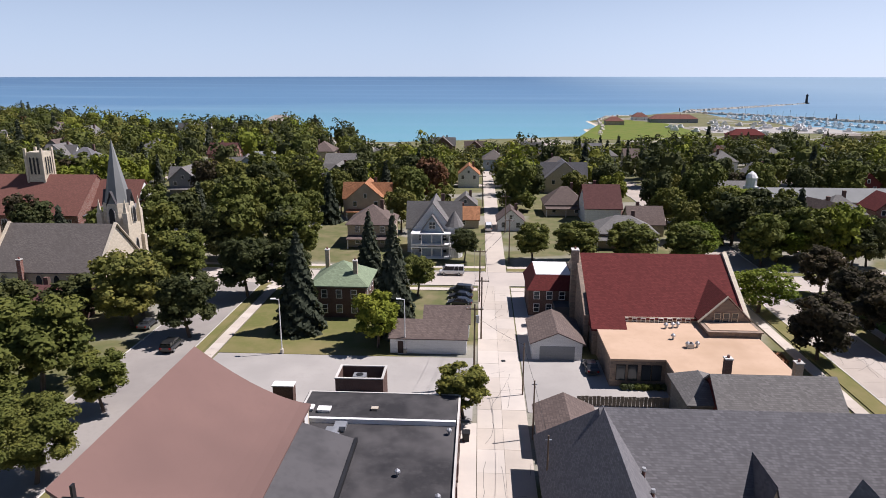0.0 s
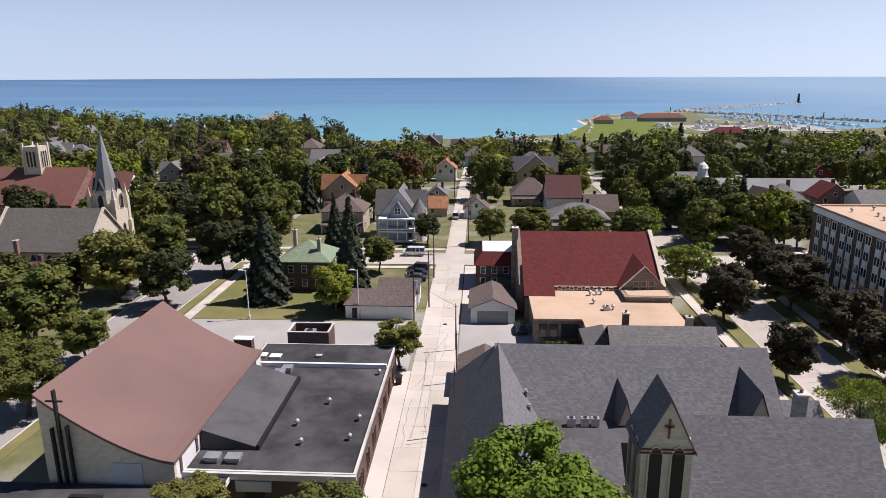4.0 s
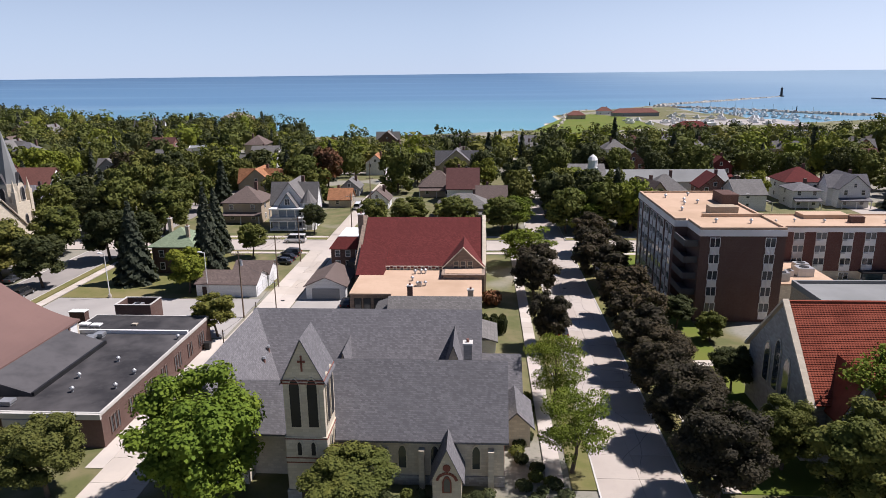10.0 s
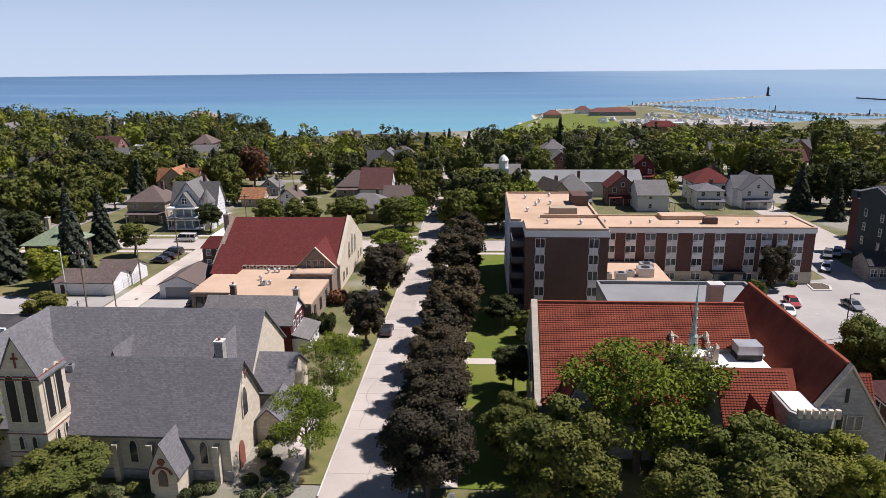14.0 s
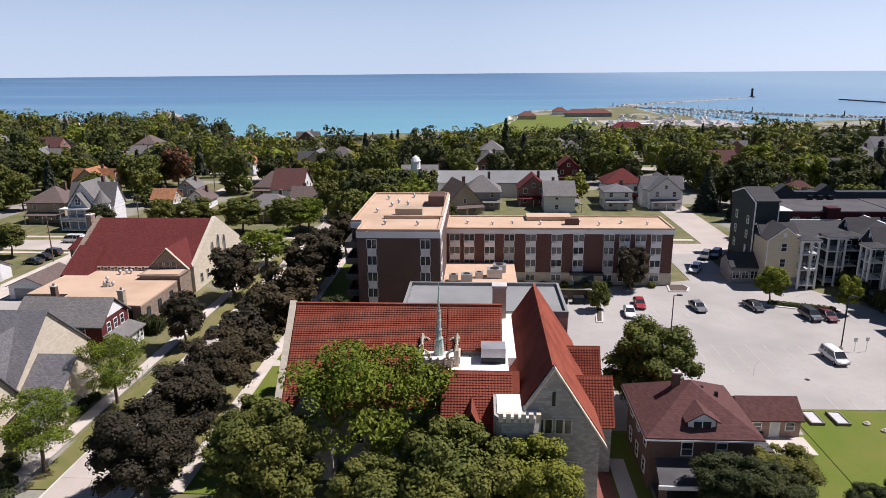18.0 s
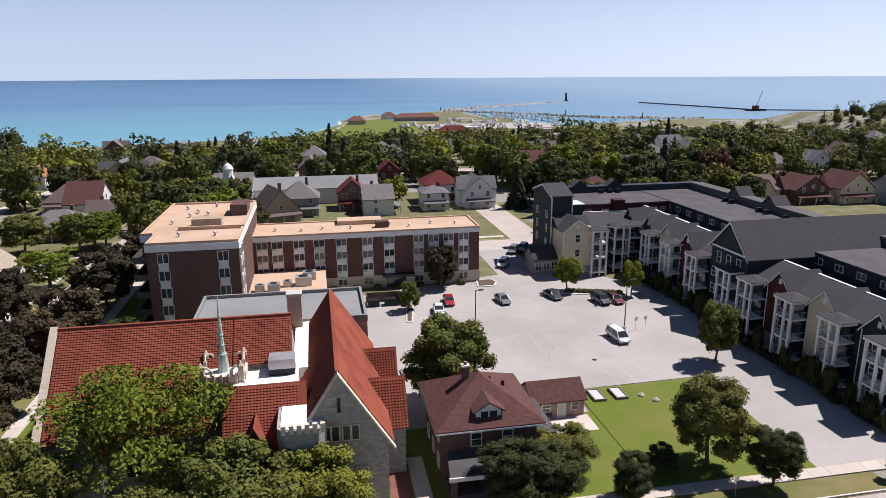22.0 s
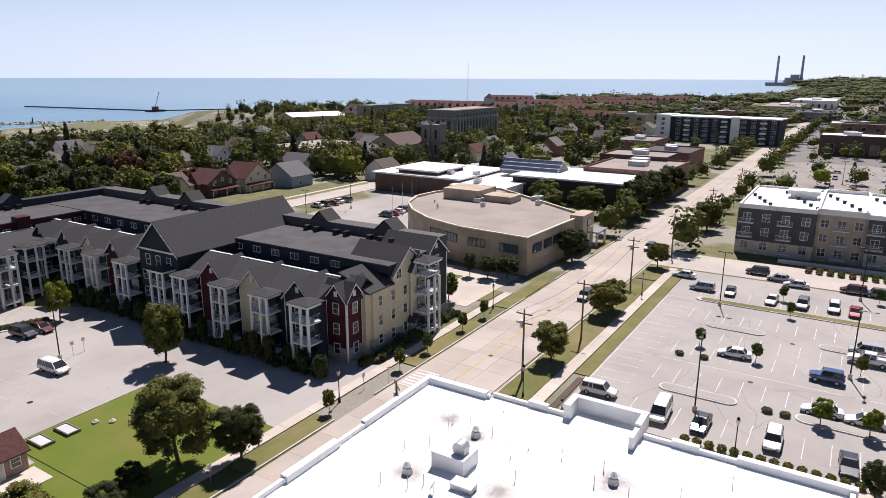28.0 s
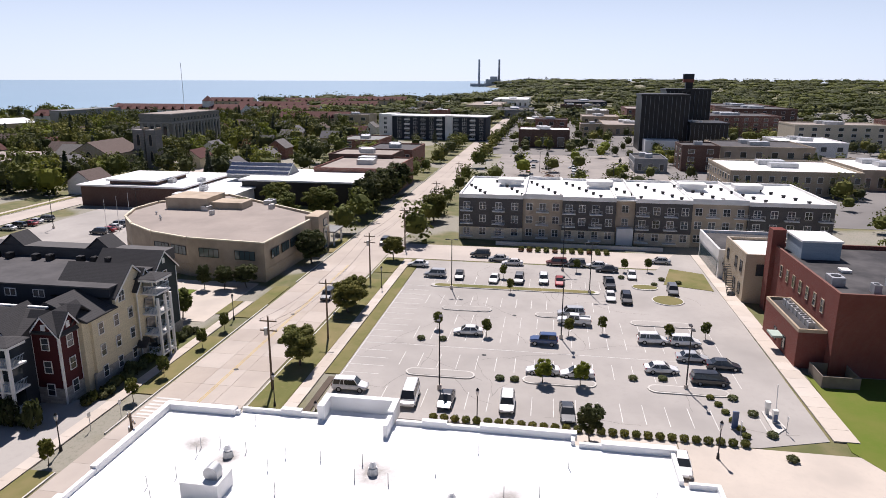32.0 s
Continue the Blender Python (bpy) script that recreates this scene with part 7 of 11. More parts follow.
def blob(c, r, n, rng):
    """A rough closed lump of n x n faces a side, as an array of four-cornered faces."""
    t, out = np.linspace(-1, 1, n + 1), []
    seed = rng.uniform(0, 6, 3)
    for ax in range(3):
        for sg in (-1, 1):
            g = np.zeros((n + 1, n + 1, 3))
            g[..., ax], g[..., (ax + 1) % 3], g[..., (ax + 2) % 3] = sg, t[:, None] * sg, t[None, :]
            g = unit(g)
            g = g * (1 + 0.13 * np.sin(g[..., :1] * 5 + seed[0]) * np.sin(g[..., 1:2] * 5 + seed[1]) + 0.1 * np.sin(g[..., 2:] * 6 + seed[2])) * np.array(r) + np.array(c)
            out.append(np.stack([g[:-1, :-1], g[1:, :-1], g[1:, 1:], g[:-1, 1:]], 2).reshape(-1, 4, 3))
    return np.concatenate(out)


def spruce_cards(rng, n, leaf):
    """A crown of drooping whorls, 1 wide and 2.9 high from z = 0."""
    z = 1 - np.sqrt(rng.random(n))
    tier = np.round(z * 17) / 17 + rng.normal(size=n) * 0.008
    a = rng.uniform(0, 2 * np.pi, n)
    arms = np.cos(a * 7 + np.round(z * 17) * 1.9)
    rad = (1 - tier) * (0.86 + 0.18 * arms) * rng.random(n) ** 0.35 + 0.02
    p = np.stack([rad * np.cos(a), rad * np.sin(a), tier * 2.9 - rad * 0.22 + 0.1], 1)
    out = np.stack([np.cos(a), np.sin(a), np.full(n, 0.9)], 1)
    return cards_at(rng, p, out, leaf, 0.5, 1.3)


def limbs(rng, base, top, r0, spread, n):
    """A tapered trunk with limbs, from z = base upwards."""
    bm = B()

    def taper(a, b, ra, rb, k=6):
        a, b = Vector(a), Vector(b)
        d = (b - a).normalized()
        u = d.orthogonal().normalized()
        w = d.cross(u)
        ring = [u * math.cos(2 * math.pi * i / k) + w * math.sin(2 * math.pi * i / k) for i in range(k)]
        poly(bm, [a + x * ra for x in ring] + [b + x * rb for x in ring], [(i, (i + 1) % k, k + (i + 1) % k, k + i) for i in range(k)] + [tuple(range(k, 2 * k))])

    fork = (rng.uniform(-0.1, 0.1), rng.uniform(-0.1, 0.1), base + (top - base) * 0.42)
    taper((0, 0, base), fork, r0, r0 * 0.72, 8)
    taper(fork, (0, 0, top), r0 * 0.7, r0 * 0.18)
    for i in range(n):
        a, f = 2.4 * i, rng.uniform(0.0, 0.55)
        s = (fork[0] * (1 - f), fork[1] * (1 - f), fork[2] + (top - fork[2]) * f)
        e = (spread * math.cos(a) * rng.uniform(0.5, 0.85), spread * math.sin(a) * rng.uniform(0.5, 0.85), s[2] + (top - base) * rng.uniform(0.12, 0.3))
        taper(s, e, r0 * 0.42, r0 * 0.08, 5)
    return bm


PROTO = {}
LABELS = {"bright": "broad tree with bright green leaves", "green": "round leafy tree with mid-green crown", "dark": "dense tree with dark green crown", "olive": "broad tree with olive green crown",
          "plum": "round maple with dark purple-green leaves", "rust": "small tree with rust-tinted leaves", "locust": "airy locust tree with feathery bright green leaves",
          "spruce": "tall blue-green spruce with drooping whorls", "lime": "large maple with bright yellow-green leaves", "yellow": "round tree with yellowing green crown", "tall": "tall leafy tree with deep green crown"}
LEAF = {"locust": "leaf_locust", "tall": "leaf_green", "spruce": "leaf_spruce"}


def tree(kind, x, y, r, top, clear=2.0, fine=True, turn=None, z=0.0, n=None):
    """A tree with crown radius r and height top; its crown begins at clear."""
    grade = 0 if not fine else 2 if y < 62 and r > 2.2 and x < 150 else 1
    key = (kind, grade, int(abs(x) * 7) % 2 if grade and kind != "spruce" else 0)
    if key not in PROTO:
        rng = np.random.default_rng(len(PROTO) + 3)
        if kind == "spruce":
            q = spruce_cards(rng, (1500, 6000, 6000)[grade], (0.15, 0.085, 0.085)[grade])
        else:
            lobes = heap(rng, kind)
            p, o = crown_points(rng, lobes, n or ((1100, 5000, 13000) if kind == "locust" else (2400, 5600, 17000))[grade])
            if kind == "locust":
                q = cards_at(rng, p, o * 0.3 + np.array([0, 0, 0.8]), (0.085, 0.03, 0.0155)[grade], 0.6, 1.7)
            else:
                q = cards_at(rng, p, o, (0.072, 0.05, 0.029)[grade])
                q = np.concatenate([q] + [blob(l[:3], [0.74 * k for k in l[3:]], 2 if n_ else 5, rng) for n_, l in enumerate(lobes if grade else lobes[:20])])
        PROTO[key] = (cards_mesh("crown", q, LEAF.get(kind, "leaf_" + kind)), mesh_of("trunk", limbs(rng, 0.0, 1.0, 0.045, 0.3, 7), "bark"))
    crown, trunk = PROTO[key]
    t = thing("tree", x, y, LABELS[kind] + (" beside the street" if abs(x - 58) < 9 and y < 130 else ""), "tree", z=z)
    turn = random.uniform(0, 360) if turn is None else turn
    c = share("crown", crown, t)
    if kind == "spruce":
        c.matrix_basis = pose(0, 0, clear * 0.4, 0, 0, turn) @ Matrix.Diagonal((r, r, (top - clear * 0.4) / 3.0, 1))
        tr = share("trunk", trunk, t)
        tr.matrix_basis = Matrix.Diagonal((top * 0.25, top * 0.25, top * 0.9, 1))
    else:
        h = (top - clear) / 2
        c.matrix_basis = pose(0, 0, clear + h, 0, 0, turn) @ Matrix.Diagonal((r, r * random.uniform(0.9, 1.08), h * (1.0 if kind != "locust" else 1.5), 1))
        tr = share("trunk", trunk, t)
        tr.matrix_basis = pose(0, 0, -0.05, 0, 0, turn) @ Matrix.Diagonal((r * 1.3, r * 1.3, clear + h * 1.3, 1))
    return t


# along the church street and the hall
for kind, x, y, r, top in (("green", -58.4, 79.5, 6.9, 13.6), ("green", -47.0, 74.3, 3.9, 8.3), ("green", -45.7, 59.1, 4.9, 10.0), ("olive", -58.5, 103.8, 6.4, 13), ("dark", -46.5, 99.1, 5.3, 11), ("green", -58.2, 123.6, 6.0, 12.2), ("dark", -43.6, 119, 5.8, 12),
                           ("spruce", -29.4, 103.4, 4.5, 17.5), ("spruce", -13.6, 102.8, 4.2, 20.5), ("bright", -15.4, 96.6, 4.1, 9.2), ("green", -1.5, 75.0, 3.6, 7.2), ("green", -11.5, 122, 3.6, 8), ("dark", -3.1, 146, 3.6, 7.8), ("green", -58, 68, 5.6, 11), ("dark", -71, 89, 6.6, 12.5), ("green", -53, 50, 4.6, 9.5), ("green", -41, 145, 6, 12), ("dark", -57.5, 143, 6.5, 13), ("spruce", -21.5, 127, 3.6, 16), ("dark", -36, 121, 4.8, 11),
                           ("olive", -15.0, 36.0, 3.7, 7.4), ("olive", -2.8, 33.0, 4.5, 9.0)):
    tree(kind, x, y, r, top, 1.2 if top < 7 else 2.2)
# beside the grey church and along the leafy street
for kind, x, y, r, top in (("lime", 14.0, 32.2, 6.9, 13.9), ("green", 28.6, 30.8, 4.8, 6.8), ("locust", 50.2, 54.2, 4.2, 9.8), ("locust", 50.4, 39.0, 4.3, 9.6), ("plum", 51.4, 72.6, 3.6, 8.8), ("plum", 50.8, 95.5, 4.9, 10.4), ("locust", 50.2, 116, 6.6, 9.4), ("locust", 49.0, 149, 6.0, 9.5),
                           ("plum", 63.9, 34.5, 5.2, 10.5), ("plum", 63.7, 44.5, 4.7, 9.8), ("plum", 63.6, 54.5, 4.7, 9.6), ("plum", 63.8, 63.5, 4.6, 9.6), ("plum", 64.2, 73.0, 5.0, 10.0), ("plum", 64.6, 84, 4.8, 10), ("plum", 64.4, 102, 5.6, 10.6), ("plum", 64.2, 112, 4.6, 10), ("plum", 65.8, 126, 4.4, 9.6),
                           ("locust", 71.5, 186, 10, 12), ("locust", 68, 151, 8.5, 11), ("locust", 78, 154, 6.5, 10), ("locust", 50.5, 152, 5.5, 9), ("dark", 82, 146, 4.5, 9.5), ("green", 46, 146.5, 5.5, 9.5), ("green", 34, 147, 6, 9.5), ("green", 22, 147, 6, 9.5), ("green", 12.5, 148, 4.5, 9)):
    tree(kind, x, y, r, top, 1.8)
# round the tiled church and the brown house
for kind, x, y, r, top in (("locust", 85.7, 40.0, 8.4, 16.4), ("green", 76.8, 32.6, 5.8, 11.2), ("green", 72.5, 40.5, 3.6, 8.0), ("dark", 73.4, 58, 3.0, 6.5), ("green", 94.6, 30.5, 5.8, 11.2), ("yellow", 101.8, 31.0, 4.6, 9.4), ("green", 88.0, 28.5, 4.6, 9.0), ("dark", 72.6, 80.5, 3.2, 5.6), ("green", 76.4, 75.4, 2.4, 4.8), ("plum", 125.4, 102.6, 3.4, 8.8),
                           ("green", 117.3, 54.6, 6.2, 11.8), ("dark", 119.6, 33.4, 3.9, 7.2), ("dark", 123.4, 33.0, 3.2, 6.4), ("olive", 126.2, 38.0, 3.4, 5.4), ("green", 117.4, 91.0, 2.1, 5.4), ("olive", 141.8, 36.4, 4.2, 10.0), ("dark", 146.0, 31.6, 2.8, 6.6), ("dark", 131.2, 32.4, 2.4, 5.0),
                           ("dark", 136.4, 36.2, 1.9, 3.2), ("green", 157.8, 60.4, 3.1, 9.2), ("spruce", 163.4, 178.0, 3.8, 14.5), ("dark", 169.5, 184.0, 5.0, 12.5), ("dark", 86.0, 147.6, 4.4, 11.5), ("spruce", 79.5, 152.0, 3.0, 12.0), ("bright", 148.6, 95.4, 2.9, 7.0), ("bright", 159.4, 90.6, 2.2, 7.0)):
    tree(kind, x, y, r, top, 0.5 if top < 5.5 else 1.5)
# main street and the civic building
for kind, x, y, r, top in (("dark", 240.6, 31, 3.9, 7.6), ("dark", 218.8, 44.8, 1.5, 5.0), ("dark", 219.4, 41, 2.1, 4.8), ("dark", 221.0, 37.2, 2.4, 4.8), ("olive", 187.8, 13.6, 3.1, 6.0), ("olive", 210.5, 13.4, 3.1, 5.8), ("olive", 214.5, 13.2, 2.6, 5.6), ("dark", 173.6, -26.3, 1.6, 4.6), ("green", 203.0, 40.4, 2.0, 5.4),
                           ("olive", 246, 13.6, 2.4, 5.5), ("olive", 290, 12, 4, 8), ("dark", 297, 34, 5.5, 11), ("dark", 309, 34, 6, 11.5), ("dark", 322, 34, 5.5, 11), ("dark", 336, 33, 5.5, 11), ("green", 290, 46, 5.5, 9), ("green", 276, 52, 5.5, 9.5), ("green", 296, 62, 5, 9), ("green", 268, 62, 4.6, 9)):
    tree(kind, x, y, r, top, 1.3)
for x, y in ((205.5, -3.4), (203.5, -11.6), (206, -24.6), (208, -30), (187.6, -20.8), (187.6, -25.8), (206, -40), (208, -46), (226.5, -14), (236, -12), (243, -27), (245, -37), (246, -42)):
    tree("bright" if x < 195 else "green", x, y, 1.25 if x < 195 else 0.85, 3.6 if x < 195 else 3.0, 1.0, x < 195)
for x in (159, 174, 181, 191.5, 198.8):
    tree("green", x, 30.6, 0.9, 3.2, 1.0)

# shrubs
BUSH = []


def bush(x, y, r, h, kind="leaf_shrub", label="rounded clipped shrub in a planting bed", group="shrubs"):
    while len(BUSH) < 3:
        rng = np.random.default_rng(50 + len(BUSH))
        p, o = crown_points(rng, [(0, 0, 0.45, 0.8, 0.8, 0.5)] + [(0.5 * math.cos(a), 0.5 * math.sin(a), 0.5, 0.45, 0.45, 0.4) for a in range(0, 6)], 420)
        BUSH.append({m: cards_mesh("shrub", cards_at(rng, p, o, 0.14), m) for m in ("leaf_shrub", "leaf_dark", "leaf_green", "leaf_rust", "leaf_olive")})
    ob = new("shrub", random.choice(BUSH)[kind])
    ob.matrix_basis = pose(x, y, 0, 0, 0, random.uniform(0, 360)) @ Matrix.Diagonal((r, r, h, 1))
    return tagged(ob, label, "shrub", group)


for i in range(28):
    bush(175.6 - 0.01 * i, -7.9 - 1.32 * i, 0.56, 0.85, "leaf_olive", "rounded olive-bronze shrub edging the parking lot", "parking lot hedge")
for i in range(44):
    bush(165.9 + random.uniform(-0.5, 0.8), 38 + i * 1.62, random.uniform(0.8, 1.3), random.choice((1.2, 1.6, 2.2, 3.6, 4.4)), "leaf_dark", "dark shrub against the apartment complex", "complex shrubs")
for i in range(24):
    bush(172 + i * 1.1, 35.6 + random.uniform(-0.6, 0.5), random.uniform(0.7, 1.1), random.uniform(0.9, 1.8), random.choice(("leaf_dark", "leaf_green", "leaf_shrub")), "low shrub against the cream end wall", "complex shrubs")
for i in range(10):
    bush(148.6 + i * 1.0, 95.0 - 0.35 * i, 0.75, 0.9, "leaf_shrub", "clipped shrub in the parking island", "island shrubs")
for i in range(12):
    bush(29 + i * 1.15, 33.6 + random.uniform(-1, 1), 0.8, 0.9, random.choice(("leaf_green", "leaf_shrub", "leaf_dark")), "garden shrub below the church wall", "church shrubs")
for i in range(14):
    bush(44.6 + random.uniform(0, 2.4), 36 + i * 1.6, 0.9, 1.0, random.choice(("leaf_green", "leaf_dark")), "garden shrub beside the church", "church shrubs")
for i in range(9):
    bush(41.6 + random.uniform(-0.2, 0.2), 77.5 + (i % 3) * 0.9, 0.8, 2.8, "leaf_dark", "tall dark hedge shrub beside the red house", "hedge shrubs").location.x += (i // 3) * 1.3
for i in range(12):
    bush(20 + i * 0.9, 84.2 if i < 8 else 79.0, 0.6, 0.9, random.choice(("leaf_green", "leaf_shrub")), "low shrub below the stone hall", "hall shrubs")
for i in range(10):
    bush(92 + i * 4.2, 104.2, 0.9, 1.1, random.choice(("leaf_green", "leaf_shrub")), "low shrub below the apartment windows", "apartment shrubs")
bush(42.8, 91.5, 2.0, 2.6, "leaf_rust", "large shrub with red autumn leaves", "hall shrubs")
for x, y in ((-25, 33.4), (-28, 33.6), (-33, 33.2), (-37, 33.6), (-21, 33.2), (-12, 40.4), (-8.4, 40.4)):
    bush(x, y, 1.1, 1.3, random.choice(("leaf_green", "leaf_shrub", "leaf_dark")), "rounded shrub in front of the hall", "hall shrubs")
for x, y in ((200.5, -1.6), (200.8, -5), (188, -15), (188, -17), (191, -33), (191.5, -37), (187, -45), (183, -46.4), (178, -47.2), (173, -47.8), (240, -36), (240, -44), (238, -47), (236, -42)):
    bush(x, y, 0.7, 0.7, "leaf_shrub", "small rounded shrub in a parking island", "island shrubs")
for i in range(22):
    bush(259.0 + 2.2 * (i % 2), -14.5 - (i // 2) * 2.0, 0.75, 0.8, random.choice(("leaf_green", "leaf_olive", "leaf_rust")), "low clipped shrub in front of the pale flats", "flats shrubs")
for x, y in ((186.8, -42.2), (185, -42.8), (183, -43.2), (181, -43.6), (179, -44.0), (177.4, -44.2)):
    bush(x, y, 0.55, 0.6, "leaf_olive", "small rounded shrub beside the exit lane", "parking lot hedge")
for x, y in ((170.2, 6.6), (171.0, 4.0), (173.4, 5.2), (176, 5.4)):
    bush(x, y, 1.2, 1.4, "leaf_shrub", "broad bronze shrub at the lot's corner", "island shrubs")


# ---------- woods between the houses and far off ----------
KEEP = []   # plans that trees keep clear of: x0, y0, x1, y1


def clear_of(x, y, m=0.0):
    return all(not (a - m < x < c + m and b - m < y < d + m) for a, b, c, d in KEEP)


KEEP += [(-10, 143, 32, 200), (28, 143, 52, 160), (-12, 200, 10, 258), (-37, 143, 0, 160), (-450, 127, 250, 143), (53.6, 138, 61, 700), (0.5, 138, 7.5, 330), (-52, 138, -46, 160), (150, 138, 159, 240)]

for i in range(18):
    bush(45 + random.uniform(0, 4.4), 27.5 + i * 0.55, random.uniform(0.5, 1.1), random.uniform(0.6, 1.3), random.choice(("leaf_green", "leaf_shrub", "leaf_dark")), "garden shrub in the church flower bed", "church shrubs")


# ---------- houses ----------
def house(x, y, w, d, h, wall, roof, style="gable", rz=0.0, label="", porch=True, zb=None, rise=None, cat="house"):
    """A house with its front to local -y."""
    zb = land(x, y) if zb is None else zb
    far = y > 186 or x > 280 or x < -60
    t = thing("house", x, y, label or "wooden house among the trees", cat, rz=rz, z=zb)
    rise = rise or w * 0.42
    if style == "hip":
        part("wall", box(B(), -w / 2, -d / 2, 0, w / 2, d / 2, h), wall, t)
        part("roof", hip_roof(B(), -w / 2, -d / 2, w / 2, d / 2, h, h + rise, 0.5), roof, t)
    elif style == "flat":
        part("wall", box(B(), -w / 2, -d / 2, 0, w / 2, d / 2, h), wall, t)
        part("roof", box(B(), -w / 2 + 0.25, -d / 2 + 0.25, h, w / 2 - 0.25, d / 2 - 0.25, h + 0.08), roof, t)
        part("parapet", parapet(B(), [(-w / 2, -d / 2), (w / 2, -d / 2), (w / 2, d / 2), (-w / 2, d / 2)], h, h + 0.5, 0.25), wall, t)
    else:
        part("wall", gable_wall(B(), -w / 2, -d / 2, w / 2, d / 2, 0, h, h + rise, "y"), wall, t)
        part("roof", gable_roof(B(), -w / 2, -d / 2, w / 2, d / 2, h, h + rise, "y", 0.5, 0.4), roof, t)
        if style == "cross":
            part("cross_wall", gable_wall(B(), -w / 2 - 1.6, -d * 0.2, w / 2 + 1.6, d * 0.28, 0, h, h + rise * 0.86, "x"), wall, t)
            part("cross_roof", gable_roof(B(), -w / 2 - 1.6, -d * 0.2, w / 2 + 1.6, d * 0.28, h, h + rise * 0.86, "x", 0.4, 0.3), roof, t)
    if style != "flat":
        part("chimney", box(B(), w * 0.16, d * 0.1, h, w * 0.16 + 0.8, d * 0.1 + 0.8, h + rise + 0.9), "brick_brown", t)
        if porch and y < 240:
            bm = B()
            poly(bm, [(-w / 2, -d / 2, 3.1), (w / 2, -d / 2, 3.1), (w / 2, -d / 2 - 2.2, 2.5), (-w / 2, -d / 2 - 2.2, 2.5), (-w / 2, -d / 2, 2.8), (w / 2, -d / 2, 2.8), (w / 2, -d / 2 - 2.2, 2.3), (-w / 2, -d / 2 - 2.2, 2.3)],
                 [(0, 3, 2, 1), (4, 5, 6, 7), (0, 4, 7, 3), (1, 2, 6, 5), (2, 3, 7, 6), (0, 1, 5, 4)])
            part("porch_roof", bm, roof, t)
            for px in (() if y > 215 else (-w / 2 + 0.3, 0, w / 2 - 0.3)):
                part("porch_post", box(B(), px - 0.1, -d / 2 - 2.1, 0, px + 0.1, -d / 2 - 1.9, 2.4), "white", t)
    for z in ([1.0, 3.9] if h > 4.5 and y < 225 else [3.6] if h > 4.5 else [1.0]):
        for u in (-w * 0.28, w * 0.28):
            window(t, u, -d / 2 - 0.05, z, 1.0, 1.4, far=far)
        if not far or x < 60:
            window(t, w / 2 + 0.05, -d * 0.2, z, 0.9, 1.3, "+x", far=far)
        if not far or x > 60:
            window(t, -w / 2 - 0.05, d * 0.1, z, 0.9, 1.3, "-x", far=far)
    if style in ("gable", "cross"):
        window(t, 0, -d / 2 - 0.05, h + 0.4, 0.8, 1.1, far=far)
    KEEP.append((x - w * 0.7 - 1, y - d / 2 - (12 if y < 215 else 22), x + w * 0.7 + 1, y + d / 2 + 1))
    return t


def queen_anne():
    t = house(-10.5, 157, 9.5, 12, 6.4, "siding_white", "shingle_mid", "cross", 0, "white Victorian house with grey gables and a round turret", rise=6.2)
    part("turret", cyl(B(), 5.0, -5.6, 0, 7.4, 1.9, n=12), "siding_white", t)
    part("turret_roof", cyl(B(), 5.0, -5.6, 7.4, 11.0, 2.3, 0.0, 12), "shingle_mid", t)
    part("gable_front", gable_wall(B(), -2.4, -8.4, 2.4, -5, 0, 6.6, 10.0, "y"), "siding_blue", t)
    part("gable_roof", gable_roof(B(), -2.4, -8.4, 2.4, -4, 6.6, 10.1, "y", 0.4, 0.4), "shingle_mid", t)
    for k in (0, 3.1):
        part("veranda", box(box(B(), -4.8, -9.8, 0.4 + k, 4.2, -6, 0.7 + k), -4.8, -9.8, 2.9 + k, 4.2, -6, 3.2 + k), "white", t)
        for px in (-4.6, -2.4, 0, 2.2, 4.0):
            part("veranda_post", box(B(), px - 0.1, -9.7, 0.7 + k, px + 0.1, -9.5, 2.9 + k), "white", t)
    window(t, 0, -8.46, 7.2, 1.3, 1.5, "-y", "white", "glass", "sash")


queen_anne()
house(-26.5, 164, 11, 11, 5.6, "brick_tan", "shingle_brown", "hip", 0, "tan brick house with a broad brown hip roof and dormer", rise=4.2)
house(-33, 196, 11, 10, 6, "stucco_tan", "shingle_orange", "cross", 0, "stucco house with an orange tile roof")
house(8.8, 182, 7, 8, 2.9, "siding_white", "shingle_brown", "gable", 0, "white gabled garage by the far alley", False, cat="garage")
house(-3.4, 184, 6.5, 7, 2.7, "siding_tan", "shingle_orange", "gable", 90, "tan garage with a reddish roof", False, cat="garage")
house(-4.0, 204, 6.5, 8, 2.9, "siding_grey", "shingle_mid", "gable", 0, "grey garage by the far alley", False, cat="garage")
house(-4.0, 262, 8, 9, 5.4, "siding_white", "shingle_orange", "gable", 0, "white house with a reddish roof behind the alley")
house(26, 204, 12, 10, 3.2, "siding_tan", "shingle_brown", "hip", 0, "low house with a brown hip roof")
house(36, 166, 15, 11, 3.6, "siding_tan", "shingle_mid", "hip", 0, "wide low house with a grey-brown hip roof", rise=3.6)
house(35, 193, 13, 10, 5, "siding_white", "shingle_maroon", "gable", 90, "white house with a dull maroon roof")
house(52 - 8, 178, 9, 9, 3.4, "siding_tan", "shingle_brown", "gable", 90, "small house with brown roof by the street", False)
house(90, 176, 11, 12, 3.4, "brick_tan", "shingle_brown", "gable", 20, "low house with steep brown roofs", rise=6)
house(97, 184, 11, 10, 5.2, "siding_grey", "shingle_mid", "hip", 0, "grey house with a low hip roof")
house(120, 181, 12, 9, 5.0, "siding_white", "shingle_mid", "gable", 90, "pale house with a plain grey roof", rise=3.4)
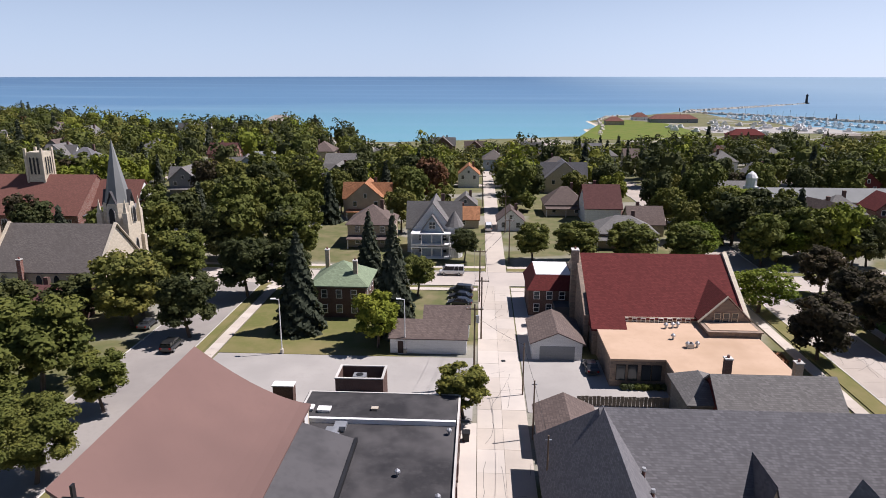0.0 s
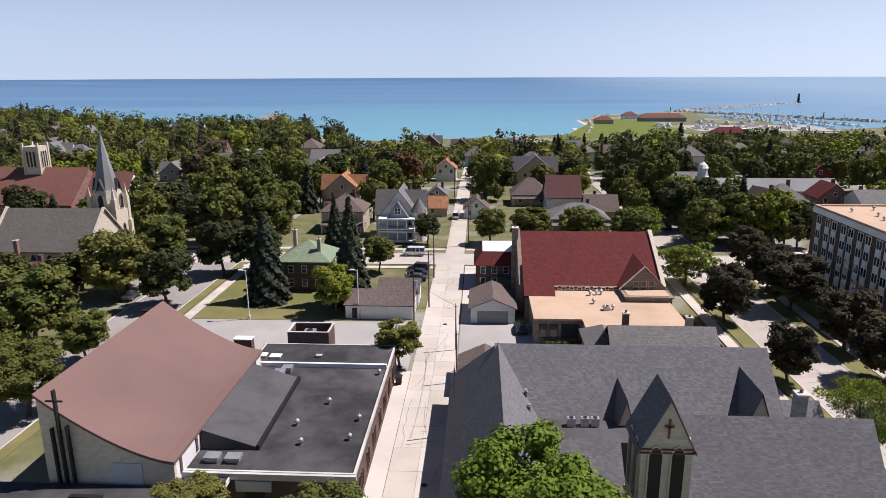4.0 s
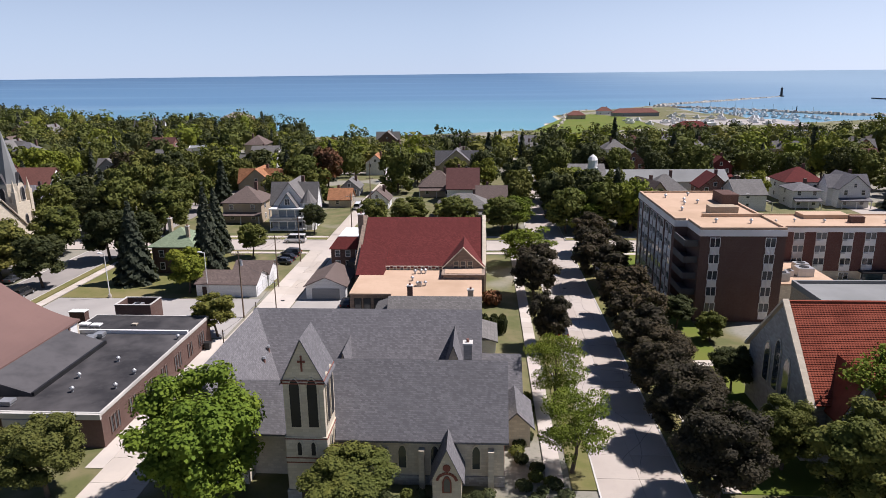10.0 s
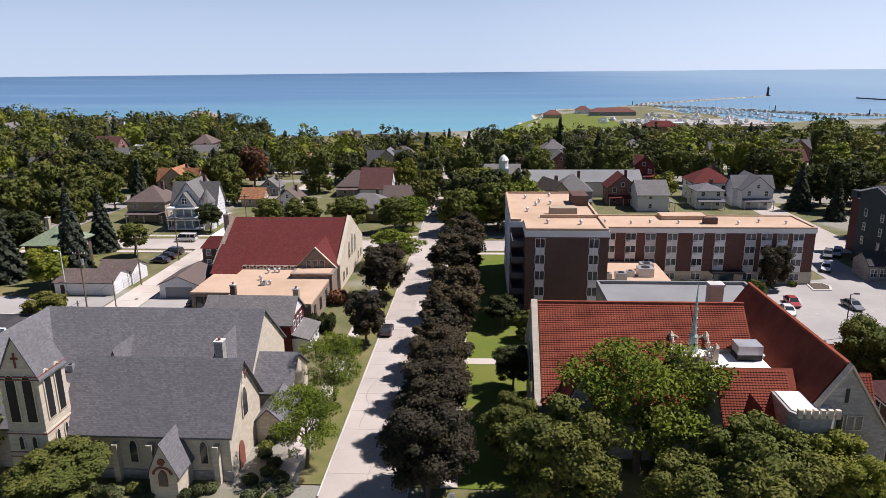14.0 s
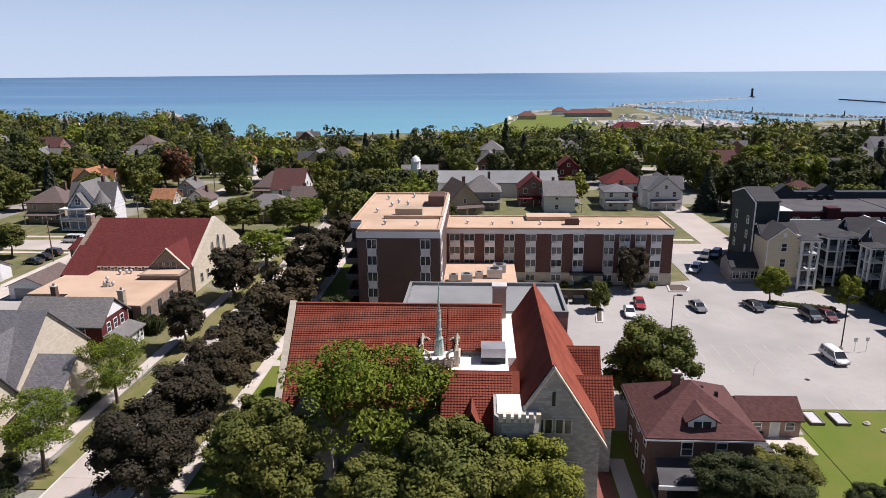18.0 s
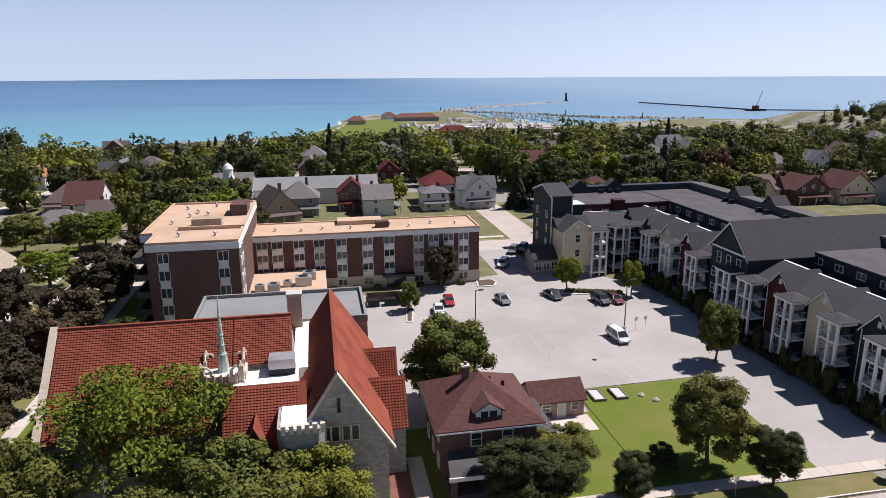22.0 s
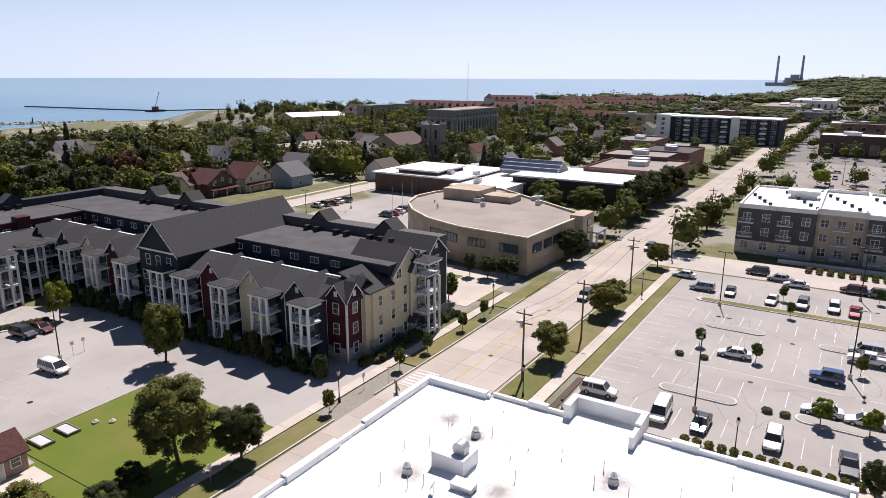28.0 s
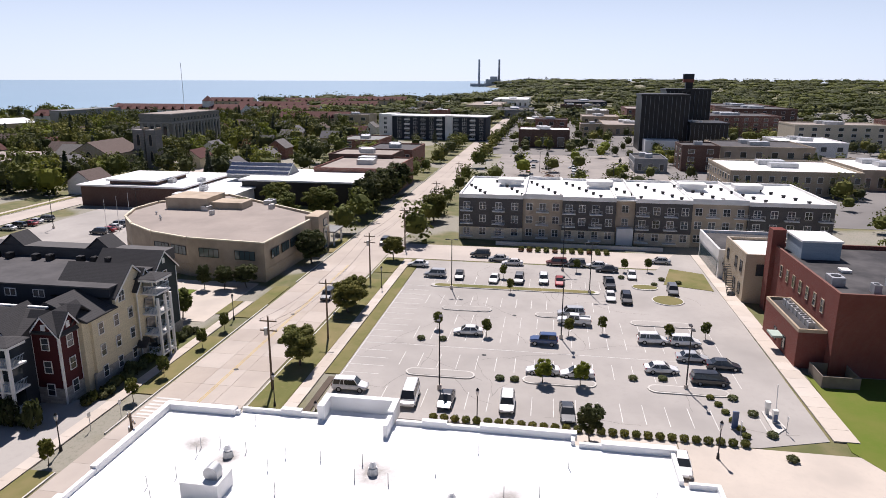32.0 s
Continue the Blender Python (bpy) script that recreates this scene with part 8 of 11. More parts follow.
house(113, 190, 9, 9, 5.4, "brick_red", "shingle_red", "gable", 0, "brick house with a red roof")
house(142, 196, 12, 11, 6.0, "siding_white", "shingle_red", "hip", 0, "white house with a bright red hip roof and dormer", rise=4.2)
house(152, 186, 9, 12, 5.8, "siding_white", "shingle_grey", "cross", 0, "white house with steep grey gables")
house(138, 184, 8, 9, 5.2, "siding_white", "shingle_grey", "hip", 0, "white house with a shallow grey roof", rise=2.0)
house(-187, 292, 11, 12, 6.4, "siding_white", "shingle_mid", "cross", 0, "white gabled house on the rise")
house(-93, 166, 13, 10, 6.4, "siding_white", "shingle_grey", "hip", 0, "large white house with dark mansard roof", rise=3.4)
house(-77, 104.5, 18, 9, 4.4, "brick_brown", "shingle_maroon", "hip", 0, "brick house with a low maroon hip roof", False, rise=2.4)
house(-158, 262, 14, 12, 7.0, "siding_white", "shingle_grey", "hip", 0, "large white house with a mansard roof")
house(-173, 404, 17, 13, 6.0, "siding_white", "shingle_mid", "cross", 0, "white gabled house near the bluff")
house(-124, 342,  12, 12, 5.5, "siding_grey", "roof_slate", "flat", 0, "flat grey house with a stair tower")
house(-98, 302, 10, 11, 6, "siding_white", "roof_grey", "flat", 20, "plain white flat-roofed house")
house(-145, 488, 22, 14, 9, "brick_red", "roof_taupe", "hip", 0, "large brick mansion with a pale hip roof", rise=4)
house(-103, 232, 10, 11, 5.6, "siding_grey", "shingle_mid", "cross", 0, "grey gabled house among trees")
house(-90, 256, 11, 11, 6, "siding_blue", "shingle_mid", "cross", 15, "pale blue gabled house among trees")
house(-24, 446, 13, 12, 9, "brick_brown", "shingle_mid", "cross", 0, "dark brick house above the lake")
house(31, 249, 14, 11, 5.6, "siding_tan", "shingle_grey", "cross", 0, "house with grey gables among trees")
house(27, 391, 17, 11, 7, "siding_white", "shingle_mid", "cross", 0, "large white house with grey gables above the lake")
house(-3, 440, 10, 10, 8, "brick_brown", "shingle_brown", "cross", 0, "brown gabled house near the beach")
house(-9, 366, 10, 10, 4.5, "siding_white", "shingle_mid", "hip", 0, "white house with a grey hip roof", rise=3.2)
house(-158, 322, 11, 10, 6.5, "siding_white", "shingle_mid", "hip", 0, "white house with a tall chimney among trees")
house(101, 388, 12, 10, 5, "siding_tan", "shingle_brown", "hip", 0, "house with brown roof near the park")
house(129, 232, 8, 9, 6, "siding_red", "shingle_red", "gable", 0, "dark red gabled house among trees")
house(192, 252, 9, 10, 5.6, "siding_tan", "shingle_maroon", "gable", 90, "tan house with a maroon roof")
house(207, 238, 10, 10, 5.4, "siding_grey", "shingle_maroon", "hip", 0, "grey house with a maroon hip roof")
house(222, 232, 9, 9, 5.4, "siding_white", "shingle_mid", "cross", 0, "white house with grey gables")
house(253, 264, 10, 10, 5.6, "siding_cream", "shingle_mid", "hip", 0, "cream house with a grey hip roof")
house(236, 228, 9, 10, 5, "siding_tan", "shingle_brown", "gable", 0, "tan house with brown roof")
house(243, 175, 13, 11, 4.4, "stucco_tan", "shingle_brown", "cross", 90, "stucco house with a long brown roof", False, rise=3.8)
house(257, 170, 12, 11, 4.6, "brick_brown", "shingle_maroon", "cross", 0, "brown brick house with a maroon gable roof", rise=4.0)
house(271, 168, 12, 12, 5.0, "siding_cream", "shingle_maroon", "cross", 0, "cream house with a steep maroon gable roof", rise=4.6)
house(286, 162, 14, 11, 4.2, "siding_blue", "shingle_grey", "gable", 90, "pale blue house with a long slate grey roof", False, rise=4.4)
house(285, 222, 10, 10, 5.4, "siding_grey", "shingle_mid", "hip", 0, "grey house beyond the complex")
house(337, 246, 10, 10, 5.6, "siding_white", "shingle_brown", "gable", 0, "white house beyond the school")
house(310, 262, 10, 10, 5.6, "siding_blue", "shingle_maroon", "cross", 0, "pale house with maroon roof")
rnd = random.Random(4)
for i in range(190):
    hx, hy = (rnd.uniform(-330, 330), rnd.choice((152, 170, 226, 246, 284, 300, 322, 345, 372, 402, 440)) + rnd.uniform(-4, 4)) if i < 70 else (rnd.uniform(85, 420), rnd.choice((284, 300, 322, 345, 372, 402, 430, 460, 500, 545)) + rnd.uniform(-5, 5))
    hw = rnd.uniform(8, 11)
    wl, rf = rnd.choice(("siding_white", "siding_white", "siding_tan", "siding_grey", "siding_cream", "siding_blue", "brick_red", "siding_yellow")), rnd.choice(("shingle_mid", "shingle_grey", "shingle_brown", "shingle_mid", "shingle_umber", "shingle_mid", "shingle_maroon"))
    st, rz = rnd.choice(("gable", "cross", "hip", "cross")), rnd.choice((0, 0, 90, 180))
    if clear_of(hx, hy, 7) and land(hx, hy) > -14.15 and len(KEEP) < 112:
        colour = {"siding_white": "white", "siding_tan": "tan", "siding_grey": "grey", "siding_cream": "cream", "siding_blue": "pale blue", "brick_red": "red brick", "siding_yellow": "pale yellow"}[wl]
        house(hx, hy, hw, hw + 2, 6.2, wl, rf, st, rz, f"{colour} two-storey house with pitched roof among trees")


# white chapel-like building with a cupola
def cupola_house():
    t = thing("assembly_hall", 100, 205, "long white-roofed hall with a white cupola", "hall")
    part("wall", gable_wall(B(), -20, -6, 22, 6, 0, 5, 8, "x"), "siding_white", t)
    part("roof", gable_roof(B(), -20, -6, 22, 6, 5, 8, "x"), "roof_grey", t)
    part("front_wall", gable_wall(B(), -30, -8, -18, 8, 0, 6, 10, "x"), "siding_white", t)
    part("front_roof", gable_roof(B(), -30, -8, -18, 8, 6, 10, "x"), "shingle_mid", t)
    c = part("cupola", cyl(cyl(B(), -24, -15, 0, 11.0, 2.2, n=4, turn=0.5), -24, -15, 11.0, 13.4, 1.5, n=10), "white", t)
    part("dome", cyl(cyl(B(), -24, -15, 13.4, 14.4, 1.7, 1.1, 10), -24, -15, 14.4, 15.2, 1.1, 0.1, 10), "white", c)
    part("entry_wall", box(B(), -30, -20, 0, -18, -8, 4.5), "siding_white", t)
    part("entry_roof", box(B(), -30.5, -20.5, 4.5, -17.5, -8, 4.8), "roof_grey", t)
    KEEP.append((66, 182, 124, 216))


cupola_house()


# ---------- civic buildings ----------
def civic():
    t = thing("civic_building", 250, 55, "tan stucco office building with a curved wall and flat roof", "office")
    X, Y = -250, -55
    arc = [(278, 68), (272, 76.5), (263.5, 81.5), (254, 82), (245, 78.5), (237.5, 72), (231, 63), (227, 52.5), (225.2, 35)]
    pts = [(x + X, y + Y) for x, y in [(254.5, 33.6)] + arc]
    part("wall", prism(B(), pts, 0, 7.6), "stucco_tan", t)
    part("base", prism(B(), [(x * 1.003, y * 1.003) for x, y in pts], 0, 2.6), "brick_tan", t)
    part("roof", prism(B(), [(x * 0.99, y * 0.99) for x, y in pts], 7.6, 7.7), "roof_taupe", t)
    part("roof_edge", parapet(B(), pts, 7.4, 8.15, 0.45), "stucco_tan", t)
    part("roof_trim", parapet(B(), [(x * 1.006, y * 1.006) for x, y in pts], 8.0, 8.25, 0.5), "cream", t)
    part("penthouse", box(B(), 7.0, 9.0, 7.6, 17.0, 20.0, 10.6), "stucco_tan", t)
    part("penthouse", box(B(), 9.0, 0.5, 7.6, 15.0, 9.0, 9.4), "stucco_tan", t)
    part("entrance_pavilion", box(B(), -1.0, -23.0, 0, 6.5, -19.8, 8.8), "stucco_tan", t)
    part("stair_glazing", box(B(), 2.0, -23.2, 0.5, 4.2, -22.9, 7.6), "glass_blue", t)
    part("lintel", box(B(), 1.9, -23.6, 5.4, 4.4, -22.8, 5.9), "cream", t)
    part("canopy", box(B(), 6.0, -24.5, 3.4, 13, -19, 3.7), "roof_grey", t)
    part("canopy_post", box(box(B(), 6.4, -24.2, 0, 6.8, -23.8, 3.4), 12.2, -24.2, 0, 12.6, -23.8, 3.4), "white", t)
    for x0, y0, x1, y1, zs in ((225.2, 35, 227, 52.5, (4.4,)), (227, 52.5, 231, 63, (4.4,))):
        a = math.degrees(math.atan2(y1 - y0, x1 - x0))
        for f in (0.25, 0.72):
            for z in zs:
                window(t, x0 + (x1 - x0) * f + X - 0.1, y0 + (y1 - y0) * f + Y, z, 4.4, 1.7, a + 180, "dark_metal", "glass_blue", "wide")
    for x in (229.5, 234.5, 239.0, 243.5):
        window(t, x + X, 34.55 + Y - (x - 229) * 0.03, 4.4, 3.6, 1.7, "-y", "dark_metal", "glass_blue", "wide")
    for x, y, w in ((257, 64, 2.6), (252, 60, 1.2), (268, 52, 3.2), (262, 49, 1.6)):
        ac_unit(x, y, 7.7, w, w * 0.7, 1.1)
    for x, y in ((246, 70), (244, 68.6), (250, 73.4)):
        roof_vent(x, y, 7.7)
    pad("forecourt", "pale concrete drive beside the civic building", 202, 36, 224, 62, "concrete", 0.05, "driveway")
    verge(212, 46, 218, 60, "lawn"), verge(206, 34.2, 213, 36, "grass")
    KEEP.append((198, 30, 285, 90))

    l = thing("library", 312, 84, "low library with white flat roofs and brick bands", "library")
    for a, b, c, d, h, m in ((-18, 8, 14, 43, 6.4, "brick_brown"), (-22, -10, 10, 8, 5.2, "white"), (-6, -46, 20, -6, 7.6, "dark_metal"), (-16, 18, 2, 34, 8.0, "brick_brown")):
        part("wall", box(B(), a, b, 0, c, d, h), m, l)
        part("roof", box(B(), a - 0.8, b - 0.8, h, c + 0.8, d + 0.8, h + 0.5), "membrane", l)
    part("solar_gable", gable_wall(B(), 4, -18, 14, 4, 7, 8.2, 11.4, "y"), "siding_grey", l)
    bm = B()
    poly(bm, [(3.4, -18, 8.2), (3.4, 4, 8.2), (9, 4, 11.7), (9, -18, 11.7), (3.4, -18, 8.0), (3.4, 4, 8.0), (9, 4, 11.5), (9, -18, 11.5)], [(0, 3, 2, 1), (4, 5, 6, 7), (0, 4, 7, 3), (1, 2, 6, 5), (0, 1, 5, 4), (2, 3, 7, 6)])
    part("solar_frame", bm, "white", l)
    pm = B()
    poly(pm, [(-0.9, -0.75, 0), (0.9, -0.75, 0), (0.9, 0.75, 0), (-0.9, 0.75, 0), (-0.9, -0.75, -0.04), (0.9, -0.75, -0.04), (0.9, 0.75, -0.04), (-0.9, 0.75, -0.04)], [(0, 1, 2, 3), (7, 6, 5, 4), (0, 4, 5, 1), (1, 5, 6, 2), (2, 6, 7, 3), (3, 7, 4, 0)])
    me = mesh_of("solar_panel", pm, "solar")
    for i in range(12):
        for j in range(3):
            f = (j + 0.5) / 3
            share("solar_panel", me, l).matrix_basis = pose(3.4 + 5.6 * f, -17 + i * 1.84, 8.32 + 3.5 * f, 0, -32, 0) @ pose(0, 0, 0.06, 0, 0, 90) @ pose(0, 0, 0)
    for x, y, h in ((302, 100, 6.9), (308, 104, 6.9), (306, 92, 6.9), (300, 88, 5.7), (296, 86, 5.7)):
        ac_unit(x, y, h, 2.4, 1.8, 1.2)
    KEEP.append((288, 36, 334, 130))

    g = thing("gothic_church", 373, 162, "tan brick gothic church with two square towers", "church")
    part("wall", gable_wall(B(), -12, 2, 12, 20, 0, 8, 13, "x"), "brick_tan", g)
    part("roof", gable_roof(B(), -12, 2, 12, 20, 8, 13, "x"), "shingle_brown", g)
    part("hall_wall", gable_wall(B(), -9, 8, 4, 30, 0, 7, 11, "y"), "brick_tan", g)
    part("hall_roof", gable_roof(B(), -9, 8, 4, 30, 7, 11, "y"), "shingle_mid", g)
    for yy, hh in ((-5.5, 17), (0.4, 17)):
        part("tower", box(B(), 8, yy - 2.6, 0, 13, yy + 2.6, hh), "stone_dusk", g)
        for k in range(4):
            part("merlon", box(B(), 8 + k * 1.4, yy - 2.6, hh, 8.8 + k * 1.4, yy - 2.0, hh + 1), "brick_tan", g)
        arch_window(g, 7.9, yy, 10, 1.4, 5.0, "-x", "brick_tan", "dark_metal"), arch_window(g, 7.9, yy, 3, 1.2, 4.5, "-x", "brick_tan", "dark_metal")
    arch_window(g, -12.1, 11, 2.5, 3.6, 6.5, "-x", "stone_cream"), arch_window(g, -9.1, 24, 2.5, 3.2, 5.0, "-x", "stone_cream")
    KEEP.append((360, 150, 392, 200))

    s = thing("courthouse", 467, 190.5, "long stone courthouse with tall pilasters and flat roof", "office", rz=-1)
    part("wall", box(B(), -26, -9.3, 0, 26, 9.3, 19.5), "stone_dusk", s)
    part("cornice", parapet(B(), [(-26.6, -9.9), (26.6, -9.9), (26.6, 9.9), (-26.6, 9.9)], 15.6, 16.4, 1.0), "stone_grey", s)
    part("attic", box(B(), -26.3, -9.6, 19.2, 26.3, 9.6, 20.6), "stone_dusk", s)
    part("roof", box(B(), -25, -8.6, 20.6, 25, 8.6, 20.8), "roof_taupe", s)
    for i in range(15):
        x = -24.5 + i * 3.5
        part("pilaster", box(B(), x - 0.5, -10.2, 3.5, x + 0.5, -9.3, 15.4), "stone_grey", s)
        if i < 14:
            window(s, x + 1.75, -9.4, 4.4, 1.7, 9.6, "-y", "dark_metal", "glass", "wide", far=True)
            window(s, x + 1.75, -9.4, 16.8, 1.2, 1.7, "-y", "stone_cream", far=True)
    for i in range(5):
        part("pilaster", box(B(), -27, -7.6 + i * 3.8 - 0.5, 3.5, -26, -7.6 + i * 3.8 + 0.5, 15.4), "stone_grey", s)
        if i < 4:
            window(s, -26.1, -5.7 + i * 3.8, 4.4, 1.7, 9.6, "-x", "dark_metal", "glass", "wide", far=True)
    part("mast", rod(B(), (4, 0, 20), (4, 0, 48), 0.13), "steel", s)
    KEEP.append((432, 172, 500, 206))

    b = thing("school", 357, 212, "low tan brick school with a pale flat roof", "school")
    part("wall", box(B(), -20, -14, 0, 20, 14, 6.5), "brick_tan", b)
    part("roof", box(B(), -20.4, -14.4, 6.5, 20.4, 14.4, 6.9), "roof_taupe", b)
    for x in range(-17, 18, 4):
        window(b, x, -14.05, 1.2, 2.6, 1.6, "-y", "dark_metal", far=True), window(b, x, -14.05, 4.0, 2.6, 1.6, "-y", "dark_metal", far=True)
    for y in range(-11, 12, 4):
        window(b, -20.05, y, 1.2, 2.6, 1.6, "-x", "dark_metal", far=True), window(b, -20.05, y, 4.0, 2.6, 1.6, "-x", "dark_metal", far=True)
    KEEP.append((335, 196, 380, 228))


civic()


# ---------- apartment building with the white roof beyond the parking lot ----------
def grey_flats():
    t = thing("apartment_building", 270, -42, "three-storey grey and beige apartment building with white roof", "apartment block")
    y = 44.0
    for i, w in enumerate((16.2, 9.8, 13.0, 4.7, 13.3, 12.9, 19.1)):
        dark = i % 2 == 0
        off = 0.0 if dark else 0.7
        if i == 3:
            off = 1.4
        part("wall", box(B(), off, y - w, 0, 32, y, 10.8 if dark else 10.9), "siding_char" if dark else "stucco_tan", t)
        part("base", box(B(), off - 0.06, y - w, 0, off + 0.3, y, 3.2), "stone_cream" if dark else "brick_tan", t)
        part("roof_edge", parapet(B(), [(off - 0.2, y - w), (32, y - w), (32, y), (off - 0.2, y)], 10.7, 11.7 if dark else 12.0, 0.35), "white", t)
        n = max(1, round(w / 3.6))
        for k in range(n):
            yy = y - (k + 0.5) * w / n
            for f, z in enumerate((0.9, 4.2, 7.5)):
                window(t, off - 0.05, yy, z + 0.4, 1.5, 1.7, "-x")
                if k % 2 == (i % 2) and i != 3:
                    b = part("balcony", box(B(), off - 1.3, yy - 1.6, z - 0.1, off, yy + 1.6, z + 0.08), "white", t)
                    bm = B()
                    for j in range(12):
                        box(bm, off - 1.3, yy - 1.55 + j * 0.28, z + 0.1, off - 1.26, yy - 1.51 + j * 0.28, z + 1.0)
                    box(bm, off - 1.32, yy - 1.6, z + 1.0, off - 1.24, yy + 1.6, z + 1.08)
                    part("railing", bm, "steel", b)
        y -= w
    part("roof", box(B(), 0.4, -44.8, 11.0, 31.6, 43.8, 11.15), "membrane", t)
    part("entrance", box(B(), -0.6, 0.6, 0, 1.6, 4.6, 4.2), "white", t)
    part("low_wall", box(B(), -5.5, -6, 0, -5.1, 34, 0.9), "curtain", t)
    for i in range(52):
        roof_box(273 + 4.2 * (i % 6) + random.uniform(-0.5, 0.5), -82 + i * 1.62, 11.15, 0.8, 0.8, 0.7, "small dark rooftop condenser", "dark_metal")
    for yy in (-10, -72, -58, -34):
        roof_box(289, yy, 11.15, 4.5, 7, 2.0, "white rooftop plant screen", "white")
    KEEP.append((262, -92, 300, 6))


grey_flats()


# ---------- brick shops by the parking lot ----------
def shops():
    t = thing("brick_warehouse", 212, -72, "red brick warehouse with a black flat roof and rooftop plant", "warehouse")
    part("wall", box(B(), -15, -22, 0, 15, 12.0, 11.2), "brick_deep", t)
    part("roof", box(B(), -14.5, -21.5, 11.2, 14.5, 11.5, 11.3), "roof_black", t)
    part("parapet", parapet(B(), [(-15, -22), (15, -22), (15, 12), (-15, 12)], 11.2, 12.0, 0.4), "brick_deep", t)
    part("annex", box(B(), -13, 12, 0, 2, 15.8, 5.4), "brick_deep", t)
    part("annex_roof", box(B(), -12.7, 12, 5.4, 1.7, 15.5, 5.5), "roof_black", t)
    part("annex_parapet", parapet(B(), [(-13, 12), (2, 12), (2, 15.8), (-13, 15.8)], 5.4, 5.9, 0.3), "brick_tan", t)
    part("chimney", box(B(), 12.2, 10.6, 0, 14.6, 12.8, 14.8), "brick_deep", t)
    part("roof_room", box(B(), 6.0, 4.0, 11.2, 13.5, 10.0, 14.2), "siding_blue", t)
    part("roof_room_top", box(B(), 5.8, 3.8, 14.2, 13.7, 10.2, 14.5), "white", t)
    windows(t, "+y", 12.05, (-10, -7, -4, -1, 2, 5, 8), (7.6,), 0.9, 1.9, "brick_tan")
    windows(t, "+y", 15.85, (-8, -4), (1.0,), 1.0, 1.8, "dark_metal")
    part("awning", box(B(), -7.6, 15.8, 2.4, -5.0, 17.4, 2.7), "copper", t, "green door awning")
    part("bin_screen", parapet(B(), [(-19.4, 9.6), (-14.6, 9.6), (-14.6, 14.4), (-19.4, 14.4)], 0, 1.7, 0.15), "fence_wood", t)
    for x, y, w in ((204, -62, 2.6), (203, -70, 3.2), (200.6, -66, 1.4), (208, -75, 1.8)):
        ac_unit(x, y, 11.3, w, w * 0.7, 1.3)
    for i in range(7):
        ac_unit(201 + i * 1.7, -58.4, 5.5, 1.1, 0.9, 0.9)
    roof_box(211, -66, 11.3, 1.8, 1.4, 0.5, "white flat roof hatch", "white")
    k = thing("tan_shop", 235.5, -66, "tan brick shop with an outside fire stair", "shop")
    part("wall", box(B(), -7.5, -10, 0, 7, 9.6, 8.6), "brick_tan", k)
    part("roof", box(B(), -7.1, -9.6, 8.6, 6.6, 9.2, 8.7), "membrane", k)
    part("parapet", parapet(B(), [(-7.5, -10), (7, -10), (7, 9.6), (-7.5, 9.6)], 8.6, 9.3, 0.35), "brick_tan", k)
    windows(k, "+y", 9.65, (-5, -1.5, 4.5), (1.2, 5.4), 1.2, 2.0, "dark_metal")
    windows(k, "-x", -7.55, (3, 7), (5.4,), 1.2, 2.0, "dark_metal")
    for i in range(14):
        part("stair_tread", box(B(), -4 + i * 0.42, 9.8, 0.3 + i * 0.35, -3.6 + i * 0.42, 11.2, 0.36 + i * 0.35), "dark_metal", k)
    part("stair_rail", rod(rod(B(), (-4, 11.2, 1.2), (2, 11.2, 6.1), 0.05), (-4, 11.2, 0.3), (2, 11.2, 5.2), 0.07), "dark_metal", k)
    f = thing("showroom", 253, -65, "low showroom with white fascia and dark roof", "shop")
    part("wall", box(B(), -9.5, -12, 0, 9, 9.4, 5.6), "white", f)
    part("glazing", box(box(B(), -8.5, 9.4, 0.4, 8, 9.5, 3.4), 8.9, -8, 0.4, 9.1, 8, 3.4), "glass_blue", f)
    part("roof", box(B(), -9.1, -11.6, 5.6, 8.6, 9, 5.7), "roof_black", f)
    part("fascia", parapet(B(), [(-9.7, -12.2), (9.2, -12.2), (9.2, 9.6), (-9.7, 9.6)], 4.2, 6.3, 0.4), "white", f)
    KEEP.append((190, -110, 265, -54))


shops()


